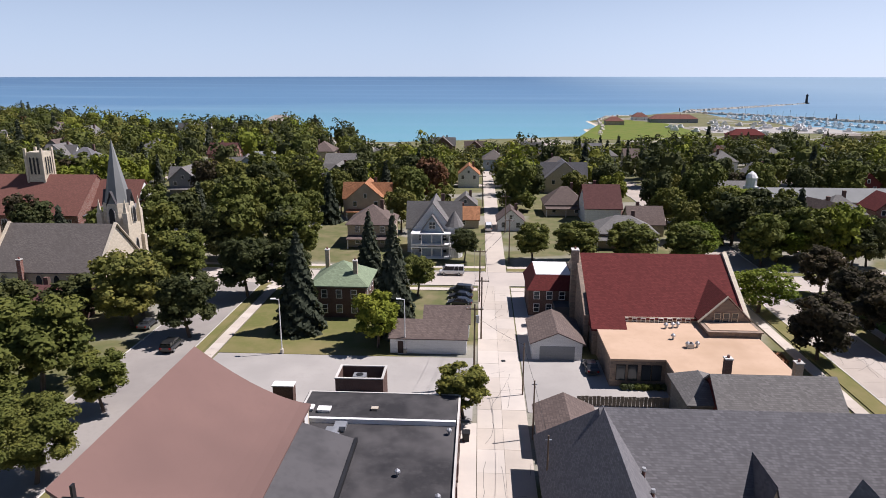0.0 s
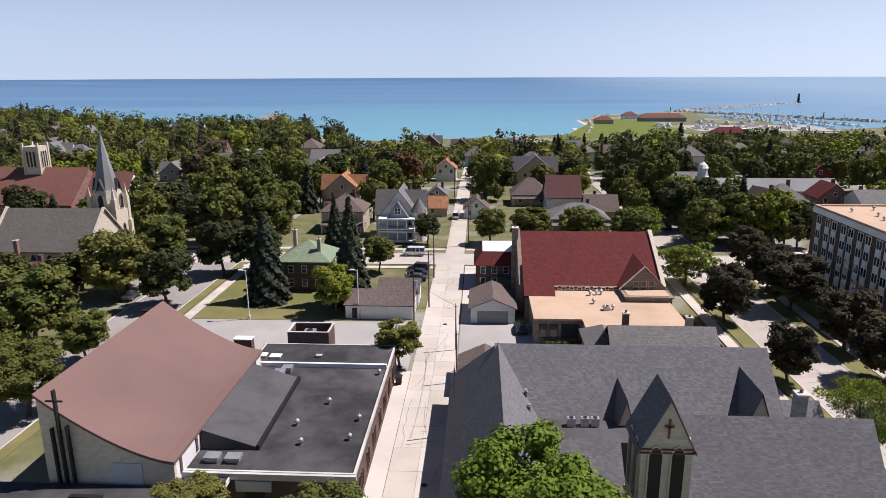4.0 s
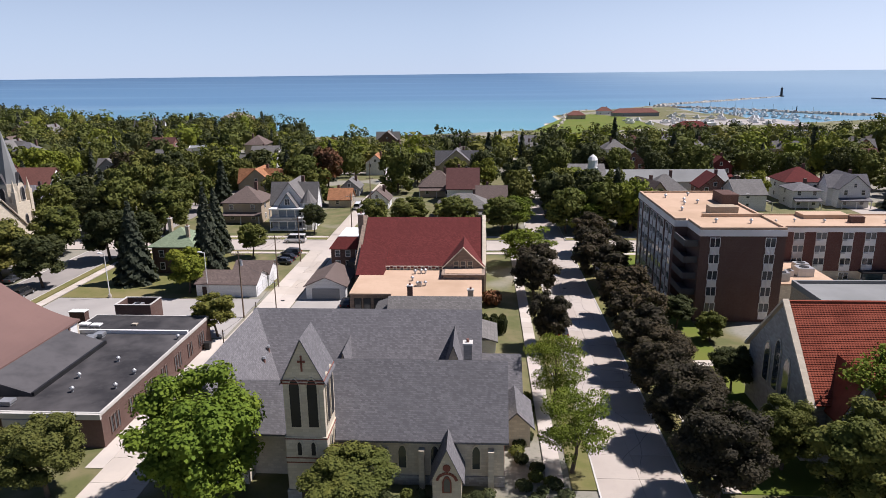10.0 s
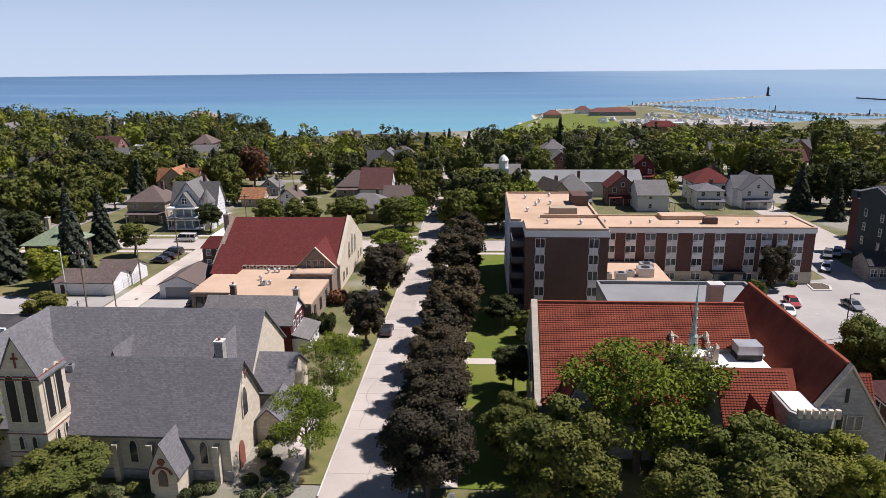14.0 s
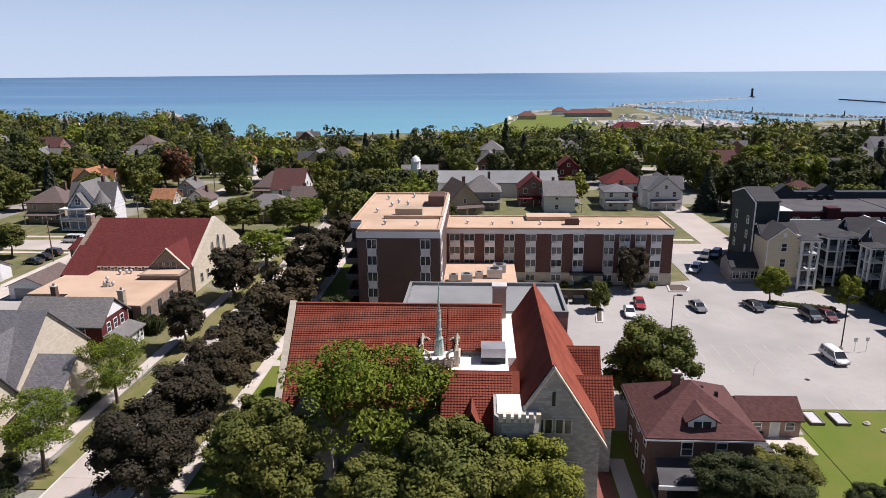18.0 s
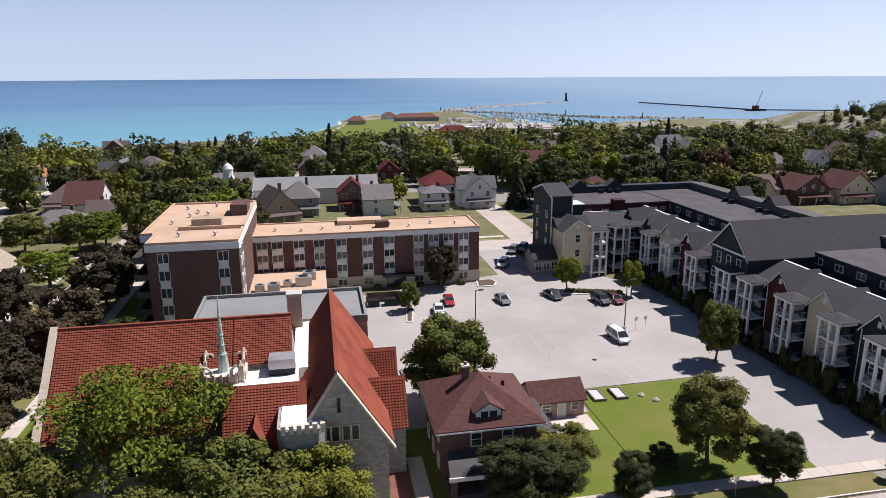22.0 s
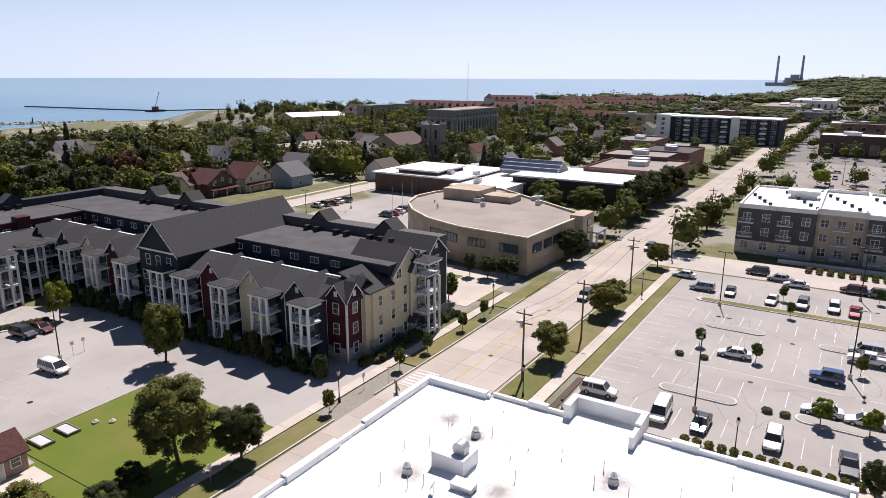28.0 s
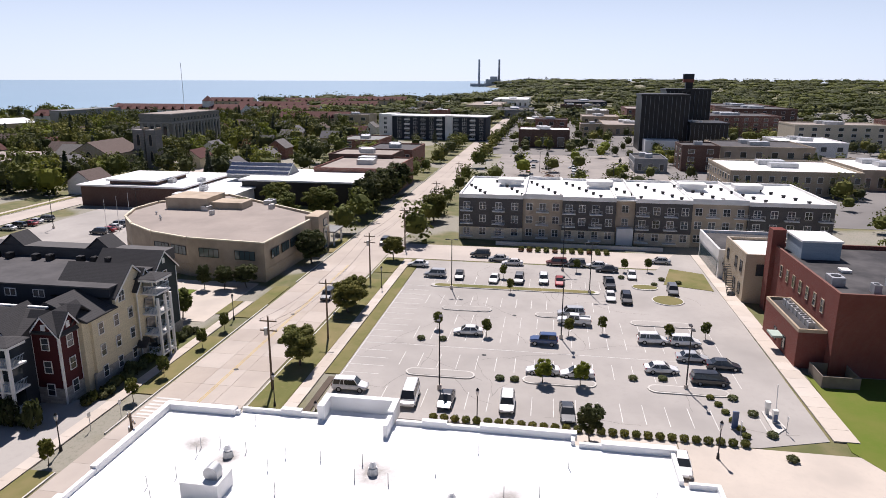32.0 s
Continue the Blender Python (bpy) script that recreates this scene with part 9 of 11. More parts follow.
# ---------- downtown ----------
def block(x, y, w, d, h, wall, roof, label, floors=0, name="office_building", rz=0, bay=4.0, cat="building", frame_mat="white"):
    """A plain town building with its windows."""
    t = thing(name, x, y, label, cat, rz=rz)
    part("wall", box(B(), -w / 2, -d / 2, 0, w / 2, d / 2, h), wall, t)
    part("roof", box(B(), -w / 2 + 0.3, -d / 2 + 0.3, h, w / 2 - 0.3, d / 2 - 0.3, h + 0.1), roof, t)
    part("parapet", parapet(B(), [(-w / 2 - 0.1, -d / 2 - 0.1), (w / 2 + 0.1, -d / 2 - 0.1), (w / 2 + 0.1, d / 2 + 0.1), (-w / 2 - 0.1, d / 2 + 0.1)], h - 0.3, h + 0.7, 0.4), wall, t)
    far = x > 300
    bay = bay if x < 420 else max(bay, 6.4)
    for k in range(floors):
        z = 1.1 + k * (h - 0.6) / floors
        for j in range(max(1, int(d / bay))):
            window(t, -w / 2 - 0.05, -d / 2 + (j + 0.5) * d / max(1, int(d / bay)), z, bay * 0.4, (h / floors) * 0.5, "-x", frame_mat, far=far)
        for j in range(max(1, int(w / bay)) if x < 520 else 0):
            window(t, -w / 2 + (j + 0.5) * w / max(1, int(w / bay)), d / 2 + 0.05, z, bay * 0.4, (h / floors) * 0.5, "+y", frame_mat, far=far)
    for k in range(2 if w * d > 300 else 1):
        part("roof_plant", box(B(), -w * 0.1 + k * w * 0.25, -d * 0.12 + k * 2, h, w * 0.05 + k * w * 0.25, d * 0.1 + k * 2, h + 1.8), "steel", t)
    KEEP.append((x - w / 2 - 2, y - d / 2 - 2, x + w / 2 + 2, y + d / 2 + 2))
    return t


def dark_tower():
    t = thing("glass_tower", 515, -88, "black glass office tower with pale vertical fins", "office tower")
    for a, b, c, d, h in ((-12, -8, 14, 18, 30.5), (20, -26, 44, 0, 33), (-20, -28, 4, -8.2, 15.5), (-24, -2, -12.2, 16, 7)):
        part("wall", box(B(), a, b, 0, c, d, h), "glass_black" if h > 8 else "white", t)
        if h > 8:
            n = int((d - b) / 2.2)
            for i in range(n + 1):
                part("fin", box(B(), a - 0.3, b + i * (d - b) / n - 0.07, 0, a, b + i * (d - b) / n + 0.07, h), "siding_grey", t)
            part("crown", box(B(), a - 0.4, b - 0.4, h, c + 0.4, d + 0.4, h + 1.2), "dark_metal", t)
    part("sign_mast", box(B(), 26, -16, 34, 30, -12, 38), "dark_metal", t)
    part("sign_board", box(B(), 26, -16.5, 38, 30, -10.5, 40), "trim_red", t, "red rooftop sign board")
    part("sign_panel", box(B(), 26, -16.5, 40, 30, -10.5, 43), "siding_navy", t)
    for i in range(6):
        ac_unit(500 + i * 4, -102 + i * 2, 15.5, 3, 2.4, 2)
    KEEP.append((488, -118, 562, -66))


dark_tower()


def condo():
    t = thing("condominium", 548, 58, "five-storey white and grey condominium with balconies", "apartment block", rz=-5)
    part("wall", box(B(), 0, -36, 0, 18, 36, 15.2), "siding_navy", t)
    part("end_wall", box(B(), -1, 28, 0, 18.5, 37, 16.4), "white", t)
    part("pier", box(B(), -1, -14, 0, 3, -9, 16.2), "white", t)
    part("roof", box(B(), -1.4, -37, 15.2, 19, 37, 15.8), "membrane", t)
    for k in range(5):
        for j in range(11):
            y = -33 + j * 5.6
            if y > 27 or -15 < y < -8:
                continue
            window(t, -0.05, y, 0.8 + k * 3.0, 2.4, 1.9, "-x")
            if j % 2:
                part("balcony", box(B(), -1.4, y - 1.8, 0.6 + k * 3.0, 0, y + 1.8, 1.6 + k * 3.0), "white" if j % 4 == 1 else "siding_grey", t)
        window(t, -1.05, 32.5, 0.8 + k * 3.0, 2.0, 1.6, "-x")
    KEEP.append((535, 15, 575, 100))


condo()
for a in ((345, 47, 36, 28, 9, "brick_red", "roof_taupe", "red brick workshop with a pale flat roof", 2), (372, 54, 22, 26, 10, "brick_brown", "roof_taupe", "brick building with grey roof", 2), (405, 50, 30, 22, 9, "brick_red", "roof_slate", "long red brick building", 2),
          (588, -20, 20, 22, 12, "brick_red", "roof_slate", "square red brick building downtown", 3), (592, -48, 18, 16, 9, "stucco_tan", "roof_slate", "tan stucco building on main street", 2), (640, -78, 60, 40, 7, "brick_tan", "roof_taupe", "wide low store of tan brick", 1),
          (418, -64, 22, 14, 5.5, "siding_grey", "roof_slate", "low grey shop with flat roof", 1), (424, -86, 18, 16, 11, "brick_brown", "roof_slate", "old brown brick corner building", 3), (440, -116, 34, 40, 10, "stucco_tan", "roof_slate", "wide tan commercial building with roof plant", 2),
          (372, -106, 36, 44, 8, "brick_tan", "membrane", "commercial building with a white roof", 2), (392, -150, 40, 30, 7, "stucco_tan", "membrane", "low building with a white roof", 1), (540, -185, 30, 50, 14, "stone_cream", "roof_taupe", "ornate cream stone office building", 4),
          (480, -150, 36, 30, 9, "siding_white", "membrane", "pale commercial building with white roof", 2), (640, -150, 50, 60, 14, "brick_red", "roof_slate", "large red brick mill", 4), (720, -190, 60, 50, 16, "brick_brown", "roof_slate", "dark brick mill building", 4), (560, -245, 40, 40, 15, "brick_red", "roof_slate", "red brick office block", 4),
          (330, -170, 30, 44, 12, "brick_red", "roof_grey", "brick building with wide eaves", 3), (700, -60, 40, 30, 9, "brick_tan", "roof_taupe", "tan brick warehouse with flat roof", 2), (800, -120, 60, 60, 12, "brick_red", "roof_taupe", "large red brick factory building", 3), (840, 20, 70, 40, 8, "siding_grey", "roof_slate", "long low grey metal shed", 1),
          (960, 60, 120, 40, 9, "stucco_tan", "roof_taupe", "long pale store with flat roof", 1), (1000, -60, 100, 50, 12, "siding_navy", "roof_slate", "long dark building with rows of windows", 3), (1150, 40, 120, 50, 10, "siding_white", "membrane", "wide white warehouse with white roof", 1), (900, -220, 80, 60, 12, "brick_red", "roof_slate", "old red brick mill far off", 3)):
    block(*a)


town = random.Random(17)
for i in range(34):
    bx, by = town.uniform(480, 980), town.uniform(-330, 4) if i < 26 else town.uniform(34, 150)
    bw, bd = town.uniform(14, 34), town.uniform(14, 30)
    if clear_of(bx, by, 14) and abs(by - 22) > bd / 2 + 12:
        wall, hue = town.choice((("brick_red", "red brick"), ("brick_brown", "dark brick"), ("brick_tan", "tan brick"), ("stucco_tan", "tan stucco"), ("siding_white", "white"), ("stone_grey", "grey stone")))
        block(bx, by, bw, bd, town.choice((5, 6, 8, 10, 12)), wall, town.choice(("roof_slate", "roof_taupe", "membrane", "roof_grey")), f"{hue} flat-roofed town building far off", town.choice((1, 1, 2)), bay=9.0)


def red_roofs():
    for x, y, w, d, h, rz, lab in ((718, 335, 24, 130, 10, 3, "long white lakeside hotel with red roofs"), (665, 180, 18, 60, 7, 4, "row of tan town houses with red roofs"), (790, 250, 22, 60, 7, 3, "white lakeside houses with red roofs"), (860, 300, 20, 80, 8, 5, "white lakeside hotel wing with red roof"),
                                   (660, 420, 20, 40, 6, 2, "white pavilion with a red roof"), (930, 230, 20, 70, 7, 3, "lakeside houses with red roofs"), (1010, 300, 20, 90, 8, 6, "lakeside houses with red roofs far off"), (1100, 240, 20, 90, 8, 3, "pale houses with red roofs far off"), (1000, 420, 20, 60, 8, 6, "pale lakeside building with red roof")):
        t = thing("lakeside_building", x, y, lab, "hotel", "lakeside buildings", rz=rz, z=land(x, y))
        part("wall", gable_wall(B(), -w / 2, -d / 2, w / 2, d / 2, 0, h, h + 4.5, "y"), "siding_white" if "white" in lab else "stucco_tan", t)
        part("roof", gable_roof(B(), -w / 2, -d / 2, w / 2, d / 2, h, h + 4.6, "y", 0.6, 0.5), "shingle_maroon", t, "dull red roof")
        for j in range(int(d / 9)):
            yy = -d / 2 + 4.5 + j * 9
            part("gable", gable_roof(B(), -w / 2 - 0.8, yy - 2, 0, yy + 2, h - 0.3, h + 2.8, "x", 0.2, 0.0), "shingle_maroon", t)
            for z in ((1.2, 4.4, 7.4) if h > 9 else (1.2, 4.4)):
                window(t, -w / 2 - 0.05, yy, z, 1.8, 1.6, "-x", "siding_blue", far=True)
        KEEP.append((x - w / 2 - 4, y - d / 2 - 4, x + w / 2 + 4, y + d / 2 + 4))
    t = thing("hotel_tower", 716, 306, "small hotel tower with a red pointed roof", "tower")
    part("shaft", box(B(), -4, -4, 0, 4, 4, 18), "siding_white", t)
    part("roof", cyl(B(), 0, 0, 18, 23, 6, 0, 8), "shingle_maroon", t)
    a = thing("armory", 560, 402, "long hall with a bright white arched roof", "hall", rz=-20, z=land(560, 402))
    part("wall", gable_wall(B(), -26, -14, 26, 14, 0, 6, 9, "x"), "brick_tan", a)
    part("roof", gable_roof(B(), -26, -14, 26, 14, 6, 9.1, "x"), "membrane", a)
    f = thing("lakeside_flats", 630, 380, "pale grey lakeside apartment buildings", "apartment block", z=land(630, 380))
    part("wall", box(box(B(), -24, -8, 0, 20, 8, 12), 24, -10, 0, 44, 6, 12), "siding_grey", f)
    part("roof", box(box(B(), -24, -8, 12, 20, 8, 13), 24, -10, 12, 44, 6, 13), "roof_grey", f)
    for x in range(-22, 20, 5):
        for z in (1.5, 4.5, 7.5):
            window(f, x, -8.05, z, 2.4, 1.8, far=True)
    KEEP.append((520, 370, 690, 420))


red_roofs()


# ---------- harbour ----------
def harbour():
    rock = np.random.default_rng(9)

    def mole(name, label, pts, w, h, step):
        bm = B()
        for (x0, y0), (x1, y1) in zip(pts, pts[1:]):
            l = math.hypot(x1 - x0, y1 - y0)
            rod(bm, (x0, y0, LAKE + h * 0.1), (x1, y1, LAKE + h * 0.1), w * 0.45, 6)
            for i in range(int(l / step)):
                f = (i + rock.random()) * step / l
                x, y = x0 + (x1 - x0) * f, y0 + (y1 - y0) * f
                cyl(bm, x + rock.normal() * 0.8, y + rock.normal() * 0.8, LAKE - 2, LAKE + h * rock.uniform(0.7, 1.15), w * rock.uniform(0.8, 1.2), w * rock.uniform(0.3, 0.6), 5, rock.random())
        return solid(name, bm, "rock", label, "breakwater", kind="stuff")

    mole("breakwater", "long pale rock breakwater to the lighthouse", [(318, 1074), (470, 1208), (622, 1340)], 4.5, 3.0, 5)
    mole("breakwater", "curved pale rock breakwater round the marina", [(305, 1044), (372, 975), (430, 890), (480, 820), (540, 795)], 5.0, 3.2, 4.5)
    mole("breakwater", "short pale rock breakwater", [(520, 800), (600, 785)], 4.0, 2.2, 5)
    mole("rock_shore", "pale rock edge of the park shore", [(112, 640), (132, 740), (146, 848), (174, 938), (216, 952)], 3.5, 2.6, 5)
    p = thing("pier", 745, 1060, "long dark steel pier far out in the lake", "pier", z=LAKE)
    part("deck", rod(rod(B(), (-21, 157, 2.5), (21, -142, 2.0), 1.4, 4), (21, -142, 2), (120, -190, 2), 1.2, 4), "dark_metal", p)
    c = thing("crane_barge", 772, 926, "work barge with a tall lattice crane", "barge", z=LAKE)
    part("barge", box(B(), -14, -6, 0, 14, 6, 3), "dark_metal", c)
    part("crane_cab", box(B(), -4, -3, 3, 4, 3, 8), "trim_red", c)
    part("boom", rod(B(), (0, 0, 6), (8, -2, 30), 0.4, 4), "dark_metal", c)
    l = thing("lighthouse", 621, 1340, "dark square harbour lighthouse on a pale base", "lighthouse", z=LAKE)
    part("base", cyl(B(), 0, 0, -2, 3.5, 6.5, 5.6, 8), "dark_metal", l)
    part("tower", cyl(B(), 0, 0, 3.5, 15.5, 2.7, 2.0, 4, 0.5), "dark_metal", l)
    part("lantern", cyl(cyl(B(), 0, 0, 15.5, 17.6, 2.4, 2.4, 8), 0, 0, 17.6, 20, 1.6, 0.3, 8), "dark_metal", l)
    for x, y, s in ((443, 872, 5), (520, 798, 4), (300, 1046, 3)):
        k = thing("harbour_beacon", x, y, "small dark beacon at the end of the breakwater", "beacon", "harbour beacons", z=LAKE + 2)
        part("mast", cyl(B(), 0, 0, 0, s + 2, 0.8, 0.5), "dark_metal", k)
    # boats
    hull = B()
    poly(hull, [(-1.4, -4, 0.2), (1.4, -4, 0.2), (1.3, 2, 0.2), (0, 4.6, 0.4), (-1.3, 2, 0.2), (-1.6, -4, 1.5), (1.6, -4, 1.5), (1.5, 2, 1.6), (0, 5.4, 1.9), (-1.5, 2, 1.6)],
         [(4, 3, 2, 1, 0), (5, 6, 7, 8, 9), (0, 1, 6, 5), (1, 2, 7, 6), (2, 3, 8, 7), (3, 4, 9, 8), (4, 0, 5, 9)])
    hm, cm, mm = mesh_of("hull", hull, "white"), mesh_of("cabin", box(box(B(), -1.1, -2.6, 1.5, 1.1, 1.6, 3.0), -0.9, -2.2, 3.0, 0.9, 0.6, 3.9), "white"), mesh_of("mast", rod(B(), (0, 0.6, 1.5), (0, 0.6, 13), 0.16, 4), "steel")
    for i in range(75):
        row, k = i // 15, i % 15
        x, y = 268 + row * 30 + k * 2.2 + rock.normal() * 1.5, 960 - k * 13 - row * 9 + rock.normal() * 2
        if y > coast(x) + 4 and (x - 430) * 0.9 + (y - 880) < 30:
            t = thing("boat", float(x), float(y), "white boat moored in the marina", "boat", "marina boats", rz=float(rock.choice((20, 110, 200, 290))), z=LAKE)
            share("hull", hm, t), share("cabin", cm, t)
            if i % 3 == 0:
                share("mast", mm, t)
    for x, y, w, d, wl, rf, lab in ((226, 812, 54, 16, "siding_grey", "shingle_rust", "harbour clubhouse with red roofs"), (150, 770, 20, 14, "brick_tan", "shingle_rust", "park pavilion with a red roof"), (196, 850, 18, 12, "siding_white", "shingle_rust", "harbour shelter with a red roof"),
                                    (250, 640, 26, 16, "siding_white", "membrane", "low white harbour shed"), (320, 600, 40, 18, "stucco_tan", "roof_taupe", "long pale harbour warehouse"), (230, 600, 30, 14, "brick_red", "shingle_red", "low harbour building with red roof"), (420, 560, 50, 20, "stucco_tan", "roof_grey", "long pale flat warehouse"), (130, 470, 22, 14, "brick_tan", "roof_grey", "low flat-roofed building by the park"), (300, 540, 44, 22, "siding_white", "roof_grey", "wide pale flat building")):
        house(x, y, w, d, 4.5, wl, rf, "hip" if "shingle" in rf else "flat", 0, lab, False, land(x, y) - 0.3, 5.0, "building")
    lot = solid("harbour_lot", box(B(), 225, 665, -15, 365, 745, -14.1), "asphalt_pale", "pale harbour parking lot crowded with trailers", "parking lot", kind="structure")
    for i in range(40):
        x, y = 190 + rock.random() * 175, 660 + rock.random() * 150
        if y < coast(x) - 8:
            t = thing("boat", float(x), float(y), "white boat on a trailer in the harbour lot", "boat", "stored boats", rz=float(rock.choice((0, 90, 45))), z=-13.9)
            share("hull", hm, t), share("cabin", cm, t)
    s = thing("power_station", 3211, 268, "hazy grey power station with two tall chimneys", "power station", z=3)
    for yy in (46, -44):
        part("shaft", cyl(B(), 0, yy, 0, 118, 5.5, 4.2, 10), "haze_block", s)
    part("boiler_house", box(box(B(), -20, -50, 0, 20, 14, 32), -18, -36, 32, 18, -6, 44), "haze_block", s)
    part("turbine_hall", box(box(B(), -20, -100, 0, 20, -50, 20), -20, 14, 0, 20, 84, 13), "haze_block", s)


harbour()
KEEP += [(225, 118, 305, 182), (126, 143, 166, 200), (85, 143, 126, 178), (85, 590, 215, 870), (240, 600, 420, 760), (213, 58, 300, 120), (240, 10, 1500, 32), (-54, 20, 170, 128), (160, -60, 262, 128), (-140, 160, -88, 202)]


def far_house(x, y, w, d, h, wall, roof, rz, label):
    """A small gabled house of the far town."""
    t = thing("house", x, y, label, "house", "far houses", rz=rz, z=land(x, y) - 0.2)
    part("wall", gable_wall(B(), -w / 2, -d / 2, w / 2, d / 2, 0, h, h + w * 0.36, "y"), wall, t)
    part("roof", gable_roof(B(), -w / 2, -d / 2, w / 2, d / 2, h, h + w * 0.37, "y", 0.5, 0.4), roof, t)
    window(t, 0, -d / 2 - 0.05, h - 1.6, 1.2, 1.4, far=True)
    KEEP.append((x - w / 2 - 3, y - d / 2 - 3, x + w / 2 + 3, y + d / 2 + 3))


far = random.Random(8)
for i in range(48):
    x, y = 318 + (i % 8) * 38 + far.uniform(-8, 8), 112 + (i // 8) * 33 + far.uniform(-6, 6)
    wall, hue = far.choice((("siding_white", "white"), ("siding_white", "white"), ("siding_cream", "cream"), ("siding_tan", "tan"), ("siding_blue", "pale blue"), ("brick_red", "red brick")))
    roof, tone = far.choice((("shingle_mid", "grey"), ("shingle_grey", "pale grey"), ("shingle_brown", "brown"), ("shingle_maroon", "maroon")))
    if clear_of(x, y, 8) and y < coast(x) - 70:
        far_house(x, y, far.uniform(8, 11), far.uniform(10, 13), far.uniform(4.5, 6), wall, roof, far.choice((0, 90, 180, 270)), f"{hue} house with a {tone} gable roof far off")


# ---------- woods ----------
TREE_X = (-620, -500, -365, -259, -150, -88, -66, -50, 0, 60, 130, 330, 760)
TREE_Y = (760, 680, 565, 475, 468, 462, 410, 400, 465, 480, 530, 600, 560)   # where the woods end above the shore


def woods():
    rng = np.random.default_rng(21)
    # single trees between the nearer houses
    kinds, odds = ("green", "dark", "olive", "tall", "yellow", "bright", "spruce", "plum", "rust"), (0.24, 0.27, 0.1, 0.13, 0.05, 0.05, 0.12, 0.03, 0.01)
    count = 0
    for gy in np.arange(146, 240, 10.5):
        for gx in np.arange(-170, 300, 10.5):
            x, y = gx + rng.uniform(-3.5, 3.5), gy + rng.uniform(-3.5, 3.5)
            if count < 160 and clear_of(x, y) and -x < 0.66 * y + 20 and rng.random() < 0.82:
                k = str(rng.choice(kinds, p=odds))
                r = rng.uniform(4.2, 7.0) if k != "spruce" else rng.uniform(2.9, 3.9)
                tree(k, float(x), float(y), float(r), float(r * rng.uniform(1.5, 1.9) + 3.5 if k != "spruce" else r * 4.0), 1.4, False, z=land(x, y))
                count += 1
                last = y
    for gx in np.arange(-120, -58, 12.0):
        for gy in np.arange(60, 128, 12.0):
            x, y = gx + rng.uniform(-4, 4), gy + rng.uniform(-4, 4)
            if rng.random() < 0.5 and not (-106 < x < -62 and 106 < y < 142) and -x < 0.66 * y + 20:
                tree(str(rng.choice(("green", "olive", "dark"))), float(x), float(y), float(rng.uniform(4, 6)), float(rng.uniform(8, 12)), 1.6, False)
    # the rest, tree by tree, gathered by hue
    shapes = []
    for s in range(9):
        p, o = crown_points(rng, heap(rng, "green" if s % 3 else "tall", 26, 0.2, 0.33), 420)
        core = blob((0, 0, -0.06), (0.6, 0.6, 0.64), 3, rng)
        shapes.append((cards_at(rng, p, o, 0.096, 0.25), core))
    cone = spruce_cards(rng, 420, 0.17)
    cone = cone - np.array([0, 0, 1.4])
    heaps = {k: [] for k in ("leaf_green", "leaf_dark", "leaf_olive", "leaf_yellow", "leaf_bright", "leaf_rust", "leaf_spruce")}

    def plant(x, y, r, h, z, hue=None, cut=130):
        hue = hue or str(rng.choice(list(heaps), p=(0.26, 0.37, 0.12, 0.05, 0.08, 0.01, 0.11)))
        q, core = (cone, cone[:0]) if hue == "leaf_spruce" else shapes[rng.integers(9)]
        q = np.concatenate([q[rng.permutation(420)[:cut]] if cut < 400 else q, core])
        a = rng.uniform(0, 6.28)
        rot = np.array([[math.cos(a), -math.sin(a), 0], [math.sin(a), math.cos(a), 0], [0, 0, 1]])
        s = np.array([r * 0.6, r * 0.6, h * 0.4]) if hue == "leaf_spruce" else np.array([r, r, h * 0.5])
        heaps[hue].append((q @ rot.T) * s + np.array([x, y, z + h * 0.56]))

    for gx in np.arange(-620, 760, 11.4):
        for gy in np.arange(146, 700, 11.4):
            x, y = gx + rng.uniform(-4.5, 4.5), gy + rng.uniform(-4.5, 4.5)
            if y > np.interp(x, TREE_X, TREE_Y) or (-175 < x < 305 and y < last - 4) or not clear_of(x, y):
                continue
            if abs(x - 60) > 900 - y * 0.2 or (x < -60 and -x > 0.75 * y + 60):
                continue
            low = land(x, y)
            if rng.random() < (0.88 if x < 330 else 0.6) * (0.62 if low < -11 and x > 80 else 1.0):
                r = 4.0 + 3.8 * rng.random() ** 1.4
                r *= 0.85 if low < -9 else 1.0 if x < 330 else 0.8
                plant(x, y, r, (r * rng.uniform(1.45, 2.0) + 2.2) * (1 if low > -8 else 0.85), low, None, 420 if y < 300 else 300 if y < 420 else 190)
    for _ in range(620):
        x, y = rng.uniform(262, 900), rng.uniform(-260, 230)
        if clear_of(x, y, 2):
            r = rng.uniform(3, 5)
            plant(x, y, r, r * 1.7, 0)
    for gx in np.arange(268, 720, 16.0):
        for yy in (12.5, 33.5):
            if rng.random() < 0.72:
                r = rng.uniform(2.4, 5.0)
                plant(gx + rng.uniform(-5, 5), yy + rng.uniform(-0.8, 0.8), r, r * 1.7 + 1, 0, str(rng.choice(("leaf_green", "leaf_dark", "leaf_olive"))), 300)
    for _ in range(470):
        x, y = rng.uniform(205, 600), rng.uniform(88, 320)
        if clear_of(x, y, 1) and y < coast(x) - 60:
            r = rng.uniform(3.6, 6.4)
            plant(x, y, r, r * 1.6 + 2, land(x, y), None, 300 if x < 420 else 160)
    for _ in range(330):
        x, y = rng.uniform(300, 760), rng.uniform(-300, 6)
        if clear_of(x, y, -1) and not (300 < x < 470 and y > -70 and rng.random() < 0.75):
            plant(x, y, rng.uniform(2.6, 4.6), rng.uniform(5, 8.5), 0)
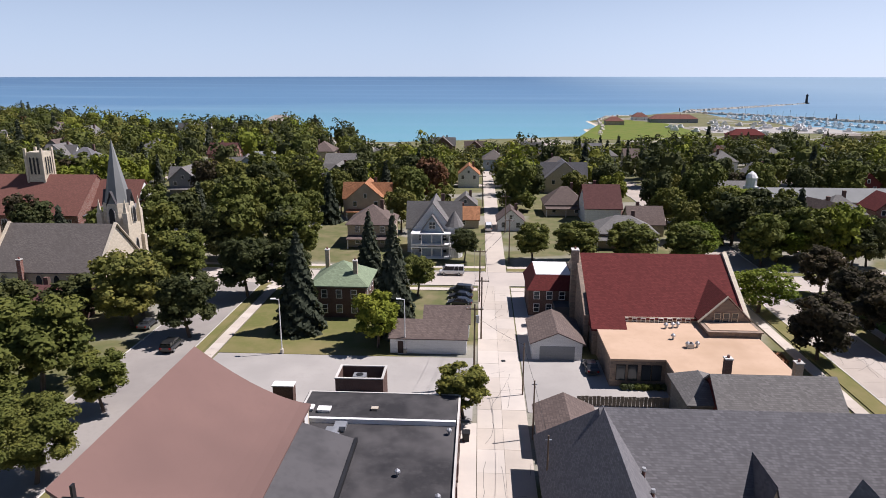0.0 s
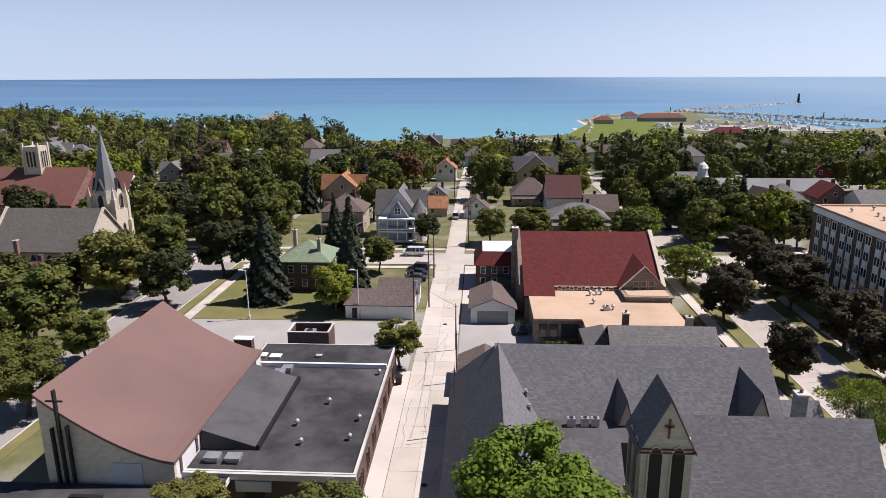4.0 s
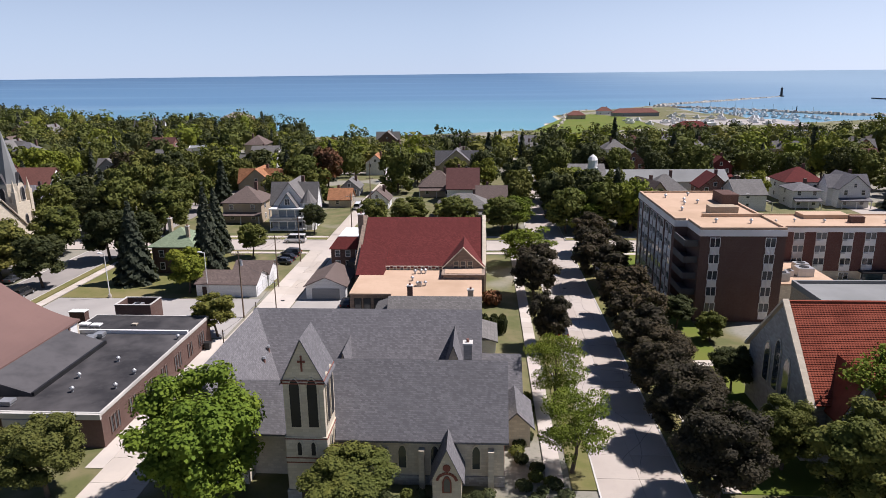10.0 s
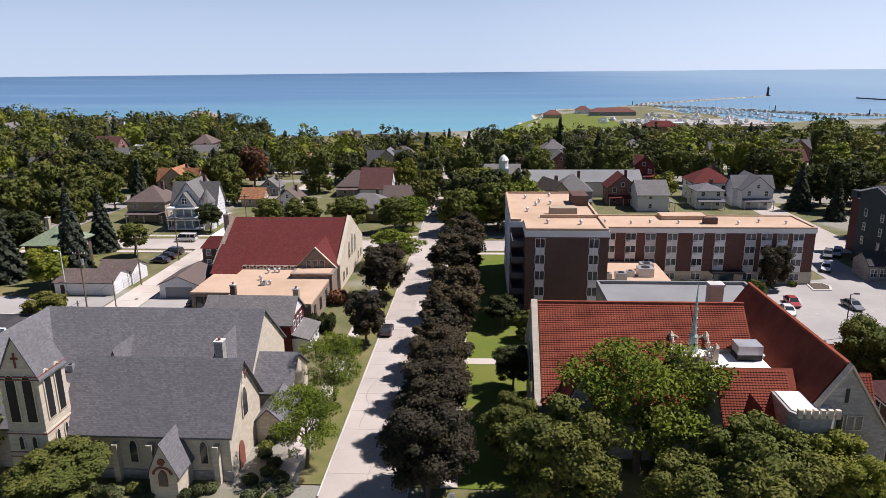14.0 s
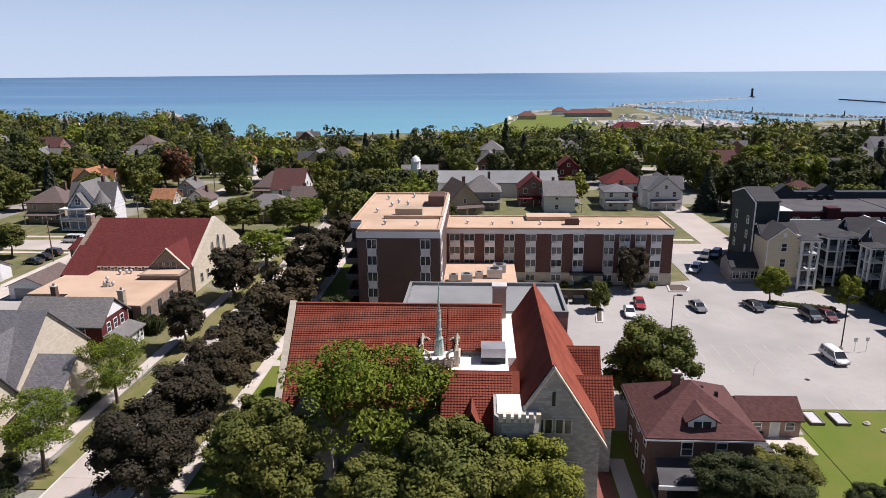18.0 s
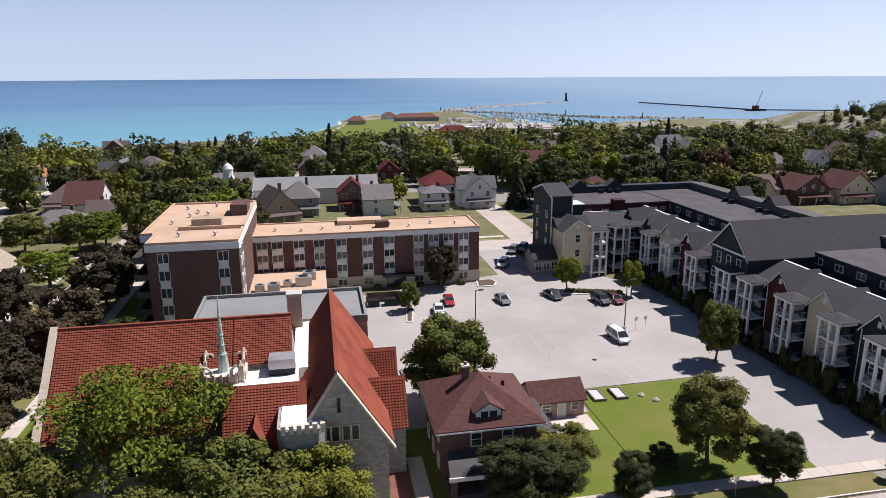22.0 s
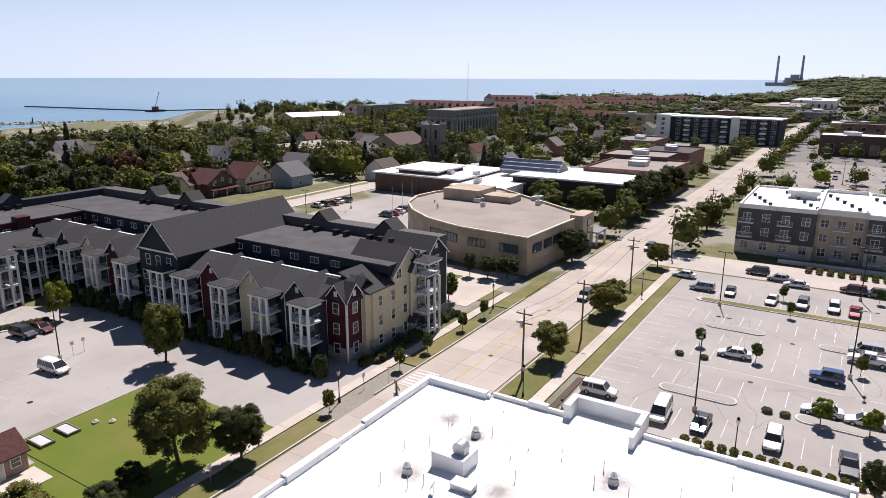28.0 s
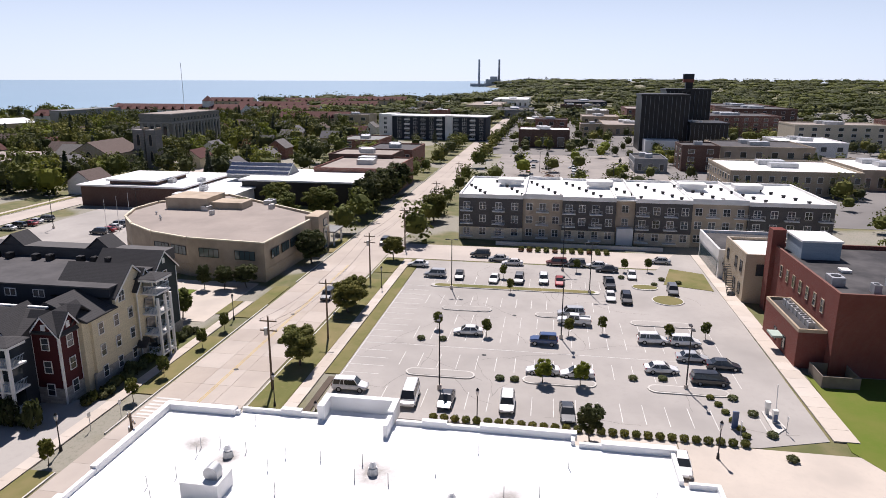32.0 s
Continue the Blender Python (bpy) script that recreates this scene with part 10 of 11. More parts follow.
    # far country towards the south
    for _ in range(5200):
        d = 620 * math.exp(rng.random() * math.log(4700 / 620))
        a = math.radians(rng.uniform(-50, 24))
        x, y = 103 + d * math.cos(a), -20 + d * math.sin(a)
        if y < coast(x) - 40 and clear_of(x, y, 2) and x < 4900:
            r = 4.5 + d * 0.0075
            if rng.random() < (0.45 if d < 1100 else 0.9):
                plant(x, y, r * rng.uniform(0.8, 1.5), 9 + d * 0.0028 * rng.uniform(0.6, 1.4), land(x, y), str(rng.choice(("leaf_green", "leaf_dark", "leaf_dark", "leaf_spruce"))), 34 if d > 1200 else 70)
    for hue, some in heaps.items():
        if some:
            me = cards_mesh("woodland", np.concatenate(some), hue)
            tagged(new("woodland", me), "far leafy trees covering the town, " + hue[5:] + " crowns", "trees", kind="stuff")


woods()


# ---------- vehicles ----------
PAINTS = {"white": (0.72, 0.72, 0.71), "silver": (0.42, 0.43, 0.44), "grey": (0.14, 0.145, 0.15), "black": (0.016, 0.016, 0.018), "dark": (0.03, 0.034, 0.042), "red": (0.32, 0.016, 0.02), "blue": (0.035, 0.075, 0.19), "maroon": (0.11, 0.015, 0.02), "tan": (0.35, 0.3, 0.23)}
for n, c in PAINTS.items():
    m, nt, b = nodes_of("car_paint_" + n)
    dirt = noise_of(nt, world_coords(nt), 1.3, 3.0)
    nt.links.new(mixnode(nt, c, tuple(k * 0.85 + 0.02 for k in c), ramp(nt, dirt, 0.45, 0.7)), b.inputs["Base Color"])
    b.inputs["Roughness"].default_value, b.inputs["Coat Weight"].default_value, b.inputs["Coat Roughness"].default_value = 0.35, 0.7, 0.06
    M["paint_" + n] = m
M["lamp_clear"] = mat("headlight_lens", (0.6, 0.6, 0.6), None, 1.0, 5.0, 0.15, 0.3)
M["lamp_red"] = mat("tail_light_lens", (0.3, 0.012, 0.012), None, 1.0, 5.0, 0.2)


def loft(bm, rings):
    """A skin through rings of equally many corners, closed at both ends."""
    k = len(rings[0])
    vs = [bm.verts.new(p) for r in rings for p in r]
    for i in range(len(rings) - 1):
        for j in range(k):
            a, b = i * k + j, i * k + (j + 1) % k
            bm.faces.new((vs[a], vs[b], vs[b + k], vs[a + k]))
    bm.faces.new([vs[j] for j in range(k - 1, -1, -1)])
    bm.faces.new([vs[(len(rings) - 1) * k + j] for j in range(k)])
    return bm


# length, width, sill, belt line, roof height, bonnet end, windscreen top, rear glass top, rear deck start, deck height
FORMS = {"sedan": (4.7, 1.82, 0.32, 0.92, 1.44, 1.15, 0.42, -1.15, -1.75, 0.98), "suv": (4.7, 1.9, 0.4, 1.08, 1.74, 1.25, 0.7, -2.0, -2.25, 1.1), "minivan": (5.0, 1.95, 0.36, 1.05, 1.76, 1.75, 0.9, -2.2, -2.4, 1.1),
         "pickup": (5.6, 1.98, 0.5, 1.15, 1.86, 1.25, 0.75, -0.75, -0.9, 1.12), "van": (5.3, 2.0, 0.42, 1.2, 2.1, 1.95, 1.35, -2.5, -2.6, 1.2), "jeep": (4.3, 1.85, 0.5, 1.15, 1.84, 0.75, 0.55, -1.85, -1.95, 1.15)}
CARS = {}


def car_meshes(kind, paint):
    if (kind, paint) in CARS:
        return CARS[(kind, paint)]
    L, W, sill, belt, top, bon, wst, rgt, deck, dz = FORMS[kind]
    h, w = L / 2, W / 2
    nose = belt - 0.2 if kind not in ("jeep", "pickup") else belt - 0.05

    def ring(y, wd, z0, z1):
        return [(-wd, y, z0 + 0.1), (-wd * 0.9, y, z0), (wd * 0.9, y, z0), (wd, y, z0 + 0.1), (wd * 1.0, y, z1 - 0.16), (wd * 0.9, y, z1), (-wd * 0.9, y, z1), (-wd, y, z1 - 0.16)]

    body = loft(B(), [ring(-h, w * 0.86, sill + 0.12, dz - 0.12), ring(-h + 0.22, w * 0.97, sill, dz), ring(deck, w, sill, max(dz, belt)), ring(0, w, sill, belt), ring(bon, w, sill, belt - 0.03), ring(h - 0.6, w * 0.97, sill, nose), ring(h - 0.12, w * 0.88, sill + 0.05, nose - 0.12), ring(h, w * 0.78, sill + 0.15, nose - 0.24)])
    if kind == "pickup":
        for x0, x1, y0, y1 in ((-w + 0.02, -w + 0.12, -h + 0.1, deck), (w - 0.12, w - 0.02, -h + 0.1, deck), (-w + 0.12, w - 0.12, -h + 0.08, -h + 0.18)):
            box(body, x0, y0, dz - 0.05, x1, y1, dz + 0.28)

    def slab(y, wd, z):
        return [(-wd, y, z), (wd, y, z)]

    g = B()
    wt = w * 0.76
    poly(g, [(-w * 0.92, bon, belt - 0.06), (w * 0.92, bon, belt - 0.06), (w * 0.92, deck, max(dz, belt) - 0.04), (-w * 0.92, deck, max(dz, belt) - 0.04), (-wt, wst, top - 0.05), (wt, wst, top - 0.05), (wt, rgt, top - 0.06), (-wt, rgt, top - 0.06)],
         [(0, 3, 2, 1), (4, 5, 6, 7), (0, 1, 5, 4), (1, 2, 6, 5), (2, 3, 7, 6), (3, 0, 4, 7)])
    r = B()
    loft(r, [[(-wt * 0.9, wst - 0.02, top - 0.07), (wt * 0.9, wst - 0.02, top - 0.07), (wt * 0.85, wst - 0.02, top - 0.02), (-wt * 0.85, wst - 0.02, top - 0.02)], [(-wt * 1.03, wst - 0.3, top - 0.09), (wt * 1.03, wst - 0.3, top - 0.09), (wt * 0.9, wst - 0.3, top + 0.02), (-wt * 0.9, wst - 0.3, top + 0.02)],
             [(-wt * 1.03, rgt + 0.25, top - 0.1), (wt * 1.03, rgt + 0.25, top - 0.1), (wt * 0.9, rgt + 0.25, top + 0.01), (-wt * 0.9, rgt + 0.25, top + 0.01)], [(-wt * 0.92, rgt - 0.05, top - 0.12), (wt * 0.92, rgt - 0.05, top - 0.12), (wt * 0.85, rgt - 0.05, top - 0.03), (-wt * 0.85, rgt - 0.05, top - 0.03)]])
    pil = r
    for s in (-1, 1):
        for (ya, za), (yb, zb) in (((bon - 0.02, belt), (wst, top - 0.04)), (((bon + deck) / 2 - 0.1, belt), ((wst + rgt) / 2 - 0.1, top - 0.05)), ((deck + 0.08, max(dz, belt)), (rgt, top - 0.05))) + ((((deck * 0.55, belt), (rgt * 0.55, top - 0.05)),) if kind in ("suv", "minivan", "van") else ()):
            rod(r, (s * w * 0.925, ya, za - 0.04), (s * wt * 1.0, yb, zb), 0.055, 4)
    CARS[(kind, paint)] = (mesh_of("body", body, "paint_" + paint), mesh_of("cabin_glass", g, "car_glass"), mesh_of("roof", r, "paint_" + paint))
    return CARS[(kind, paint)]


wheel = cyl(B(), 0, 0, -0.11, 0.11, 0.335, n=14)
cyl(wheel, 0, 0, -0.12, 0.12, 0.2, n=10)
WHEEL = mesh_of("wheel", wheel, "rubber")
WHEEL.materials.append(M["steel"])
for f in list(WHEEL.polygons)[16:]:
    f.material_index = 1
HEAD, TAIL = mesh_of("headlight", box(B(), -0.2, -0.06, -0.08, 0.2, 0.06, 0.08), "lamp_clear"), mesh_of("tail_light", box(B(), -0.14, -0.05, -0.12, 0.14, 0.05, 0.12), "lamp_red")
PLAIN = {"sedan": "sedan", "suv": "SUV", "minivan": "minivan", "pickup": "pickup truck", "van": "van", "jeep": "off-road car"}


def car(kind, paint, x, y, rz, where, lights=True, z=0.05):
    """A parked car whose nose points to local +y."""
    t = thing("car", x, y, f"{'dark grey' if paint == 'dark' else paint} {PLAIN[kind]} parked {where}", "car", "parked cars", rz=rz, z=z)
    b, g, r = car_meshes(kind, paint)
    L, W, sill, belt, top = FORMS[kind][:5]
    share("body", b, t), share("cabin_glass", g, t), share("roof", r, t)
    s = 1.0 if kind in ("sedan", "minivan") else 1.1
    for wx in (-1, 1):
        for wy in (L * 0.31, -L * 0.29):
            share("wheel", WHEEL, t).matrix_basis = pose(wx * (W / 2 - 0.1), wy, 0.335 * s, 0, 90, 0) @ Matrix.Diagonal((s, s, 1, 1))
    if lights:
        for wx in (-1, 1):
            share("headlight", HEAD, t, wx * W * 0.34, L / 2 - 0.1, belt - 0.36)
            share("tail_light", TAIL, t, wx * W * 0.37, -L / 2 + 0.04, belt - 0.16)
    return t


lot = "in the pale parking lot"
for k, p, x, y, rz in (("sedan", "red", 125.0, 93.4, 176), ("sedan", "white", 122.3, 88.9, 174), ("sedan", "grey", 134.8, 92.0, 186), ("sedan", "dark", 144.7, 92.6, 192), ("suv", "dark", 152.3, 88.2, 188), ("sedan", "maroon", 155.0, 88.2, 186), ("minivan", "white", 147.7, 71.0, 184), ("suv", "silver", 130, 108.3, 150), ("suv", "white", 141.3, 115, 150), ("suv", "grey", 146.7, 125.5, 150), ("suv", "silver", 149.5, 127, 150)):
    car(k, p, x, y, rz, "in the lot by the apartment complex")
for k, p, x, y, rz in (("sedan", "white", 204, -8.6, 5), ("jeep", "blue", 201.7, -20.7, 3), ("pickup", "white", 211.3, -25.6, 2), ("suv", "silver", 215.4, -25.2, 2), ("sedan", "white", 190.9, -20.7, 2), ("sedan", "white", 190.6, -25.4, 2), ("suv", "white", 205, -37.5, 182), ("sedan", "white", 194.1, -37.2, 182), ("sedan", "silver", 198.9, -42.3, 182), ("suv", "white", 204.9, -42.3, 182), ("sedan", "dark", 196.8, -46.1, 182), ("minivan", "black", 191.4, -43.1, 182),
                       ("suv", "white", 181.7, 4.3, 180), ("van", "white", 179.9, -4.1, 90), ("sedan", "dark", 179.9, -8.8, 90), ("suv", "white", 180.1, -16.5, 90), ("sedan", "dark", 179, -23.9, 90), ("sedan", "white", 169.6, -35.6, 90)):
    car(k, p, x, y, rz + random.uniform(-3, 3), "between white bay lines")
for k, p, x, y, rz in (("suv", "silver", 234.9, 2.1, 0), ("sedan", "dark", 235, -3, 90), ("sedan", "white", 233.8, -10.3, 90), ("suv", "grey", 233.9, -15.3, 90), ("suv", "white", 234.7, -20.2, 90), ("sedan", "red", 234.1, -23.4, 90), ("pickup", "dark", 233.9, -33.1, 90), ("sedan", "white", 226, -32.7, 90), ("suv", "black", 224.8, -35.5, 90),
                       ("sedan", "white", 241.9, 7.1, 0), ("suv", "dark", 252.4, -5.5, 0), ("sedan", "silver", 249.6, -9.9, 0), ("suv", "maroon", 248.1, -22.9, 0), ("suv", "grey", 247.8, -26.8, 0), ("sedan", "white", 241.1, -38.2, 90), ("suv", "grey", 231.5, -44.8, 90), ("sedan", "silver", 253.4, -45.6, 0), ("sedan", "white", 246.6, -13.2, 0), ("sedan", "white", 247.4, -31.5, 0), ("sedan", "dark", 244.6, -33.4, 0)):
    car(k, p, x, y, rz + random.uniform(-4, 4), "in a row beside the kerbed island", False)
for k, p, x, y, rz, w in (("suv", "dark", 217.6, 19.4, 90, "on the main street"), ("suv", "black", 260.5, 19.2, 90, "on the main street"), ("sedan", "black", 16.5, 90.2, 0, "beside the stone church"), ("van", "white", 2.8, 178.5, 0, "in the far alley"), ("sedan", "dark", -55.6, 103.5, 0, "at the shaded kerb"),
                          ("suv", "black", -47.3, 94.4, 0, "at the shaded kerb"), ("sedan", "white", 9.3, 66.4, 90, "beside the small garage"), ("suv", "black", 80.9, 134, 90, "on the cross street"), ("sedan", "black", 53.8, 77.6, 0, "at the kerb below a tree"), ("van", "white", -5.5, 136.4, 90, "on the cross street"),
                          ("sedan", "white", 55.0, 170, 0, "along the lake street"), ("suv", "black", 59.8, 166, 0, "along the lake street"), ("sedan", "dark", -3.2, 117.3, 80, "beside the alley"), ("sedan", "black", -3.2, 120.7, 80, "beside the alley"), ("suv", "dark", -3.2, 124.3, 80, "beside the alley"), ("suv", "black", 88.5, 40.2, 0, "under trees by the tiled church")):
    car(k, p, x, y, rz, w)
for i in range(10):
    car(("suv", "sedan", "sedan")[i % 3], ("dark", "red", "white", "grey", "silver", "white")[i % 6], 258 + (i % 5) * 3.1, 96 + (i // 5) * 26 + random.uniform(-1, 1), 0, "in the library lot", False)
for i in range(20):
    car(("suv", "sedan", "sedan")[i % 3], ("dark", "white", "white", "grey", "silver", "black", "red")[i % 7], 312 + (i % 9) * 15 + random.uniform(-3, 3), -12 - (i // 9) * 19 + random.uniform(-1, 1), 90 if i % 4 else 0, "in a downtown lot far off", False, 0.03)


# ---------- lamp posts, poles and wires ----------
def lamp_post(x, y, h, heads=2, rz=0.0, m="dark_metal", label="tall dark lamp post with two flat heads in the parking lot"):
    t = thing("lamp_post", x, y, label, "lamp post", "lot lamp posts", rz=rz)
    part("base", cyl(B(), 0, 0, 0, 0.75, 0.3, 0.28, 10), "concrete", t)
    part("pole", cyl(B(), 0, 0, 0.7, h, 0.1, 0.07, 8), m, t)
    for s in (-1, 1)[:heads]:
        part("arm", rod(B(), (0, 0, h - 0.1), (s * 0.7, 0, h), 0.05), m, t)
        part("head", box(B(), s * 0.5, -0.2, h - 0.05, s * 1.25, 0.2, h + 0.1), m, t)
    return t


for x, y, h in ((183.7, -7.3, 10), (227.1, -2.5, 10), (243.7, -24.1, 10), (228.8, -29, 10), (189, -39.6, 8.8), (204.5, -23.4, 10)):
    lamp_post(x, y, h, 2, 90 if x > 220 else 0)
for x, y, h in ((126.3, 77.9, 7.4), (150.4, 74.5, 8.6)):
    lamp_post(x, y, h, 1, 180, "dark_metal", "slim lamp post on a round base in the lot")
for x, y in ((-29.7, 93.6), (-10.9, 94.6)):
    lamp_post(x, y, 8.8, 1, 0, "white", "plain white lamp post beside the lawn")
for x, y in ((260, 70), (276, 96), (262, 112), (240, 110), (330, -20), (360, -44), (400, -16)):
    lamp_post(x, y, 9, 2, 90, "dark_metal", "slim far lamp post with two heads")
for x, y in ((175.6, -13.2), (172.2, -39.9), (175.6, 12.3), (169.4, 4.6), (162, 31.5), (204, 31.6), (225, 11.0)):
    t = thing("street_lantern", x, y, "black post lantern in an old-fashioned style", "street lamp", "street lanterns")
    part("base", cyl(B(), 0, 0, 0, 0.7, 0.2, 0.12, 8), "dark_metal", t)
    part("post", cyl(B(), 0, 0, 0.7, 3.7, 0.07, 0.055, 8), "dark_metal", t)
    part("globe", cyl(cyl(B(), 0, 0, 3.7, 4.2, 0.13, 0.22, 8), 0, 0, 4.2, 4.35, 0.2, 0.12, 8), "lamp_clear", t)
    part("cap", cyl(B(), 0, 0, 4.35, 4.65, 0.22, 0.02, 8), "dark_metal", t)


def utility_pole(x, y, h, arms=1, rz=0.0, can=False, r=0.15):
    t = thing("utility_pole", x, y, "weathered wooden utility pole with crossarm and wires", "utility pole", "utility poles", rz=rz)
    part("pole", cyl(B(), 0, 0, -0.1, h, r, r * 0.68, 8), "wood_pole", t)
    for k in range(arms):
        a = part("crossarm", box(B(), -1.15, -0.12, h - 0.75 - k * 1.3, 1.15, 0.02, h - 0.6 - k * 1.3), "wood_pole", t)
        for u in (-1.05, -0.55, 0.55, 1.05):
            part("insulator", cyl(B(), u, -0.05, h - 0.6 - k * 1.3, h - 0.38 - k * 1.3, 0.05, 0.03, 6), "white", a)
    if can:
        part("transformer", cyl(B(), 0.38, 0, h - 2.6, h - 1.6, 0.24, 0.24, 10), "steel", t)
    return t


def wires(label, pts, offs, sag=0.5, r=0.022):
    bm = B()
    for o in offs:
        for a, b in zip(pts, pts[1:]):
            n = 6
            for i in range(n):
                f, g = i / n, (i + 1) / n
                pa = [a[j] + (b[j] - a[j]) * f + o[j] for j in range(3)]
                pb = [a[j] + (b[j] - a[j]) * g + o[j] for j in range(3)]
                pa[2] -= 4 * sag * f * (1 - f)
                pb[2] -= 4 * sag * g * (1 - g)
                rod(bm, pa, pb, r, 3)
    return solid("power_line", bm, "dark_metal", label, "wire", "overhead wires")


for x, y, h, can in ((180, 14.5, 10.3, True), (198.4, 13, 9.8, False), (230.5, 14.8, 9.8, True), (257, 13.3, 10, False), (300, 13, 10, False), (350, 13, 10, False)):
    utility_pole(x, y, h, 2 if can else 1, 90, can, 0.17)
utility_pole(157.2, 19.0, 8.2, 2, 50, True, 0.17)
wires("sagging black wires along the main street", [(180, 14.5, 9.9), (198.4, 13, 9.4), (230.5, 14.8, 9.4), (257, 13.3, 9.6), (300, 13, 9.6), (350, 13, 9.6)], [(0, -1.05, 0), (0, 1.05, 0), (0, 0, -1.3)])
for x, y, h, can in ((0.7, 101, 10.5, False), (-0.3, 83.8, 12, True), (0.4, 119, 10.5, False), (7.0, 146, 10.5, False), (7.2, 176, 10.5, False), (1.2, 212, 10.5, False)):
    utility_pole(x, y, h, 1, 0, can)
for x, y, h in ((6.2, 81.8, 7.5), (6.7, 70.7, 7.5), (6.9, 57, 8.5)):
    t = thing("utility_pole", x, y, "slim grey service pole beside the alley", "utility pole", "utility poles")
    part("pole", cyl(B(), 0, 0, -0.1, h, 0.11, 0.08, 8), "wood_pole", t)
    part("bracket", box(B(), -0.3, -0.05, h - 0.5, 0.3, 0.05, h - 0.42), "steel", t)
wires("thin wires sagging along the alley", [(-0.3, 83.8, 11.6), (0.7, 101, 10.0), (0.4, 119, 10.0), (7.0, 146, 10.0), (7.2, 176, 10.0)], [(-1.05, 0, 0), (1.05, 0, 0), (0, 0, -1.2)])
wires("thin service wires over the alley", [(-0.3, 83.8, 10.4), (6.2, 81.8, 7.2), (6.7, 70.7, 7.2), (6.9, 57, 8.2)], [(0, 0, 0)], 0.25)

# ---------- islands and markings of the parking lot ----------
ISLANDS = ((187.3, -28, 189.7, -18), (187.3, -11.5, 189.7, -1.7), (214.8, -11.4, 217.2, -2.4), (213.8, -27, 216.2, -19), (212.3, -45, 214.7, -35), (187.3, -45, 189.7, -34.6), (228, -31, 230.2, 2), (232.5, -42.5, 236, -37.5))
for x0, y0, x1, y1 in ISLANDS:
    n, cx, r = 6, (x0 + x1) / 2, (x1 - x0) / 2
    pts = [(cx + r * math.cos(math.pi * (1 + i / n)), y0 + r + r * math.sin(math.pi * (1 + i / n))) for i in range(n + 1)] + [(cx + r * math.cos(math.pi * i / n), y1 - r + r * math.sin(math.pi * i / n)) for i in range(n + 1)]
    t = tagged(new("traffic_island", mesh_of("traffic_island", prism(B(), pts, 0.0, 0.2), "kerb")), "rounded concrete island with a planted middle in the lot", "traffic island", "lot islands", "structure")
    part("planting", prism(B(), [(cx + (x - cx) * 0.8, (y0 + y1) / 2 + (y - (y0 + y1) / 2) * 0.95) for x, y in pts], 0.19, 0.23), "asphalt_pale" if x0 < 220 else "grass", t)
t = solid("traffic_island", cyl(B(), 226.6, -43.2, 0, 0.2, 3.0, 2.9, 20), "kerb", "round kerbed lawn island in the lot", "traffic island", "lot islands", "structure")
part("planting", cyl(B(), 226.6, -43.2, 0.19, 0.24, 2.7, 2.6, 20), "grass", t)
me = mesh_of("bay_line", box(B(), -2.5, -0.045, 0, 2.5, 0.045, 0.008), "white_line")
for xc, ya, yb in ((171.0, -34, 0.5), (181.0, -47, 4.5), (193.0, -47, 2.0), (203.5, -47, 2.0), (210.5, -47, -1.0), (220.5, -32, 2.0), (233.8, -34, 4.0)):
    row = solid("bay_marking", box(B(), xc - 0.05, ya, 0.04, xc + 0.05, ya + 0.1, 0.056), "white_line", "worn white bay lines painted in a row", "road marking", "bay markings", "structure")
    for j in range(int((yb - ya) / 2.75) + 1):
        share("bay_line", me, row, xc, ya + j * 2.75, 0.052)
row = solid("bay_marking", box(B(), 186, 6.9, 0.04, 228, 7.0, 0.056), "white_line", "worn white bay lines beside the grass verge", "road marking", "bay markings", "structure")
for j in range(16):
    share("bay_line", me, row, 187 + j * 2.75, 4.3, 0.052, 90)
row = solid("bay_marking", box(B(), 198.2, -46, 0.04, 198.3, 1, 0.056), "white_line", "long white line dividing two bay rows", "road marking", "bay markings", "structure")
faint = mesh_of("bay_line", box(B(), -2.5, -0.045, 0, 2.5, 0.045, 0.008), "line_faint")
for xc, yc, n, rz in ((138.5, 74.0, 11, 90), (138.5, 69.0, 11, 90), (131, 90.5, 9, 90), (147.5, 58.6, 5, 90)):
    row = solid("bay_marking", box(B(), xc, yc, 0.04, xc + 0.1, yc + 0.1, 0.056), "white_line", "faded bay lines in the large lot", "road marking", "bay markings", "structure")
    for j in range(n):
        share("bay_line", faint, row, xc + (j - n / 2) * 2.6, yc, 0.052, rz)
row = solid("crosswalk", box(B(), 170.2, 24.6, 0.04, 170.4, 28.4, 0.088), "white_line", "white hatched crossing painted on the street", "road marking", "", "structure")
for j in range(6):
    part("stripe", box(B(), 170.8 + j * 0.85, 24.8, 0.04, 171.2 + j * 0.85, 28.2, 0.09), "white_line", row)
cracks("lot_cracks", "dark sealed cracks across the pale lot", 177, -48, 246, 6, 26, 0.056, 41)

# ---------- small street things ----------
def blob_mesh(x, y, z, r, h):
    bm = cyl(B(), x, y, z - 0.05, z + h * 0.55, r, r * 0.9, 7)
    return cyl(bm, x + 0.04, y, z + h * 0.5, z + h, r * 0.88, r * 0.35, 7, 0.4)


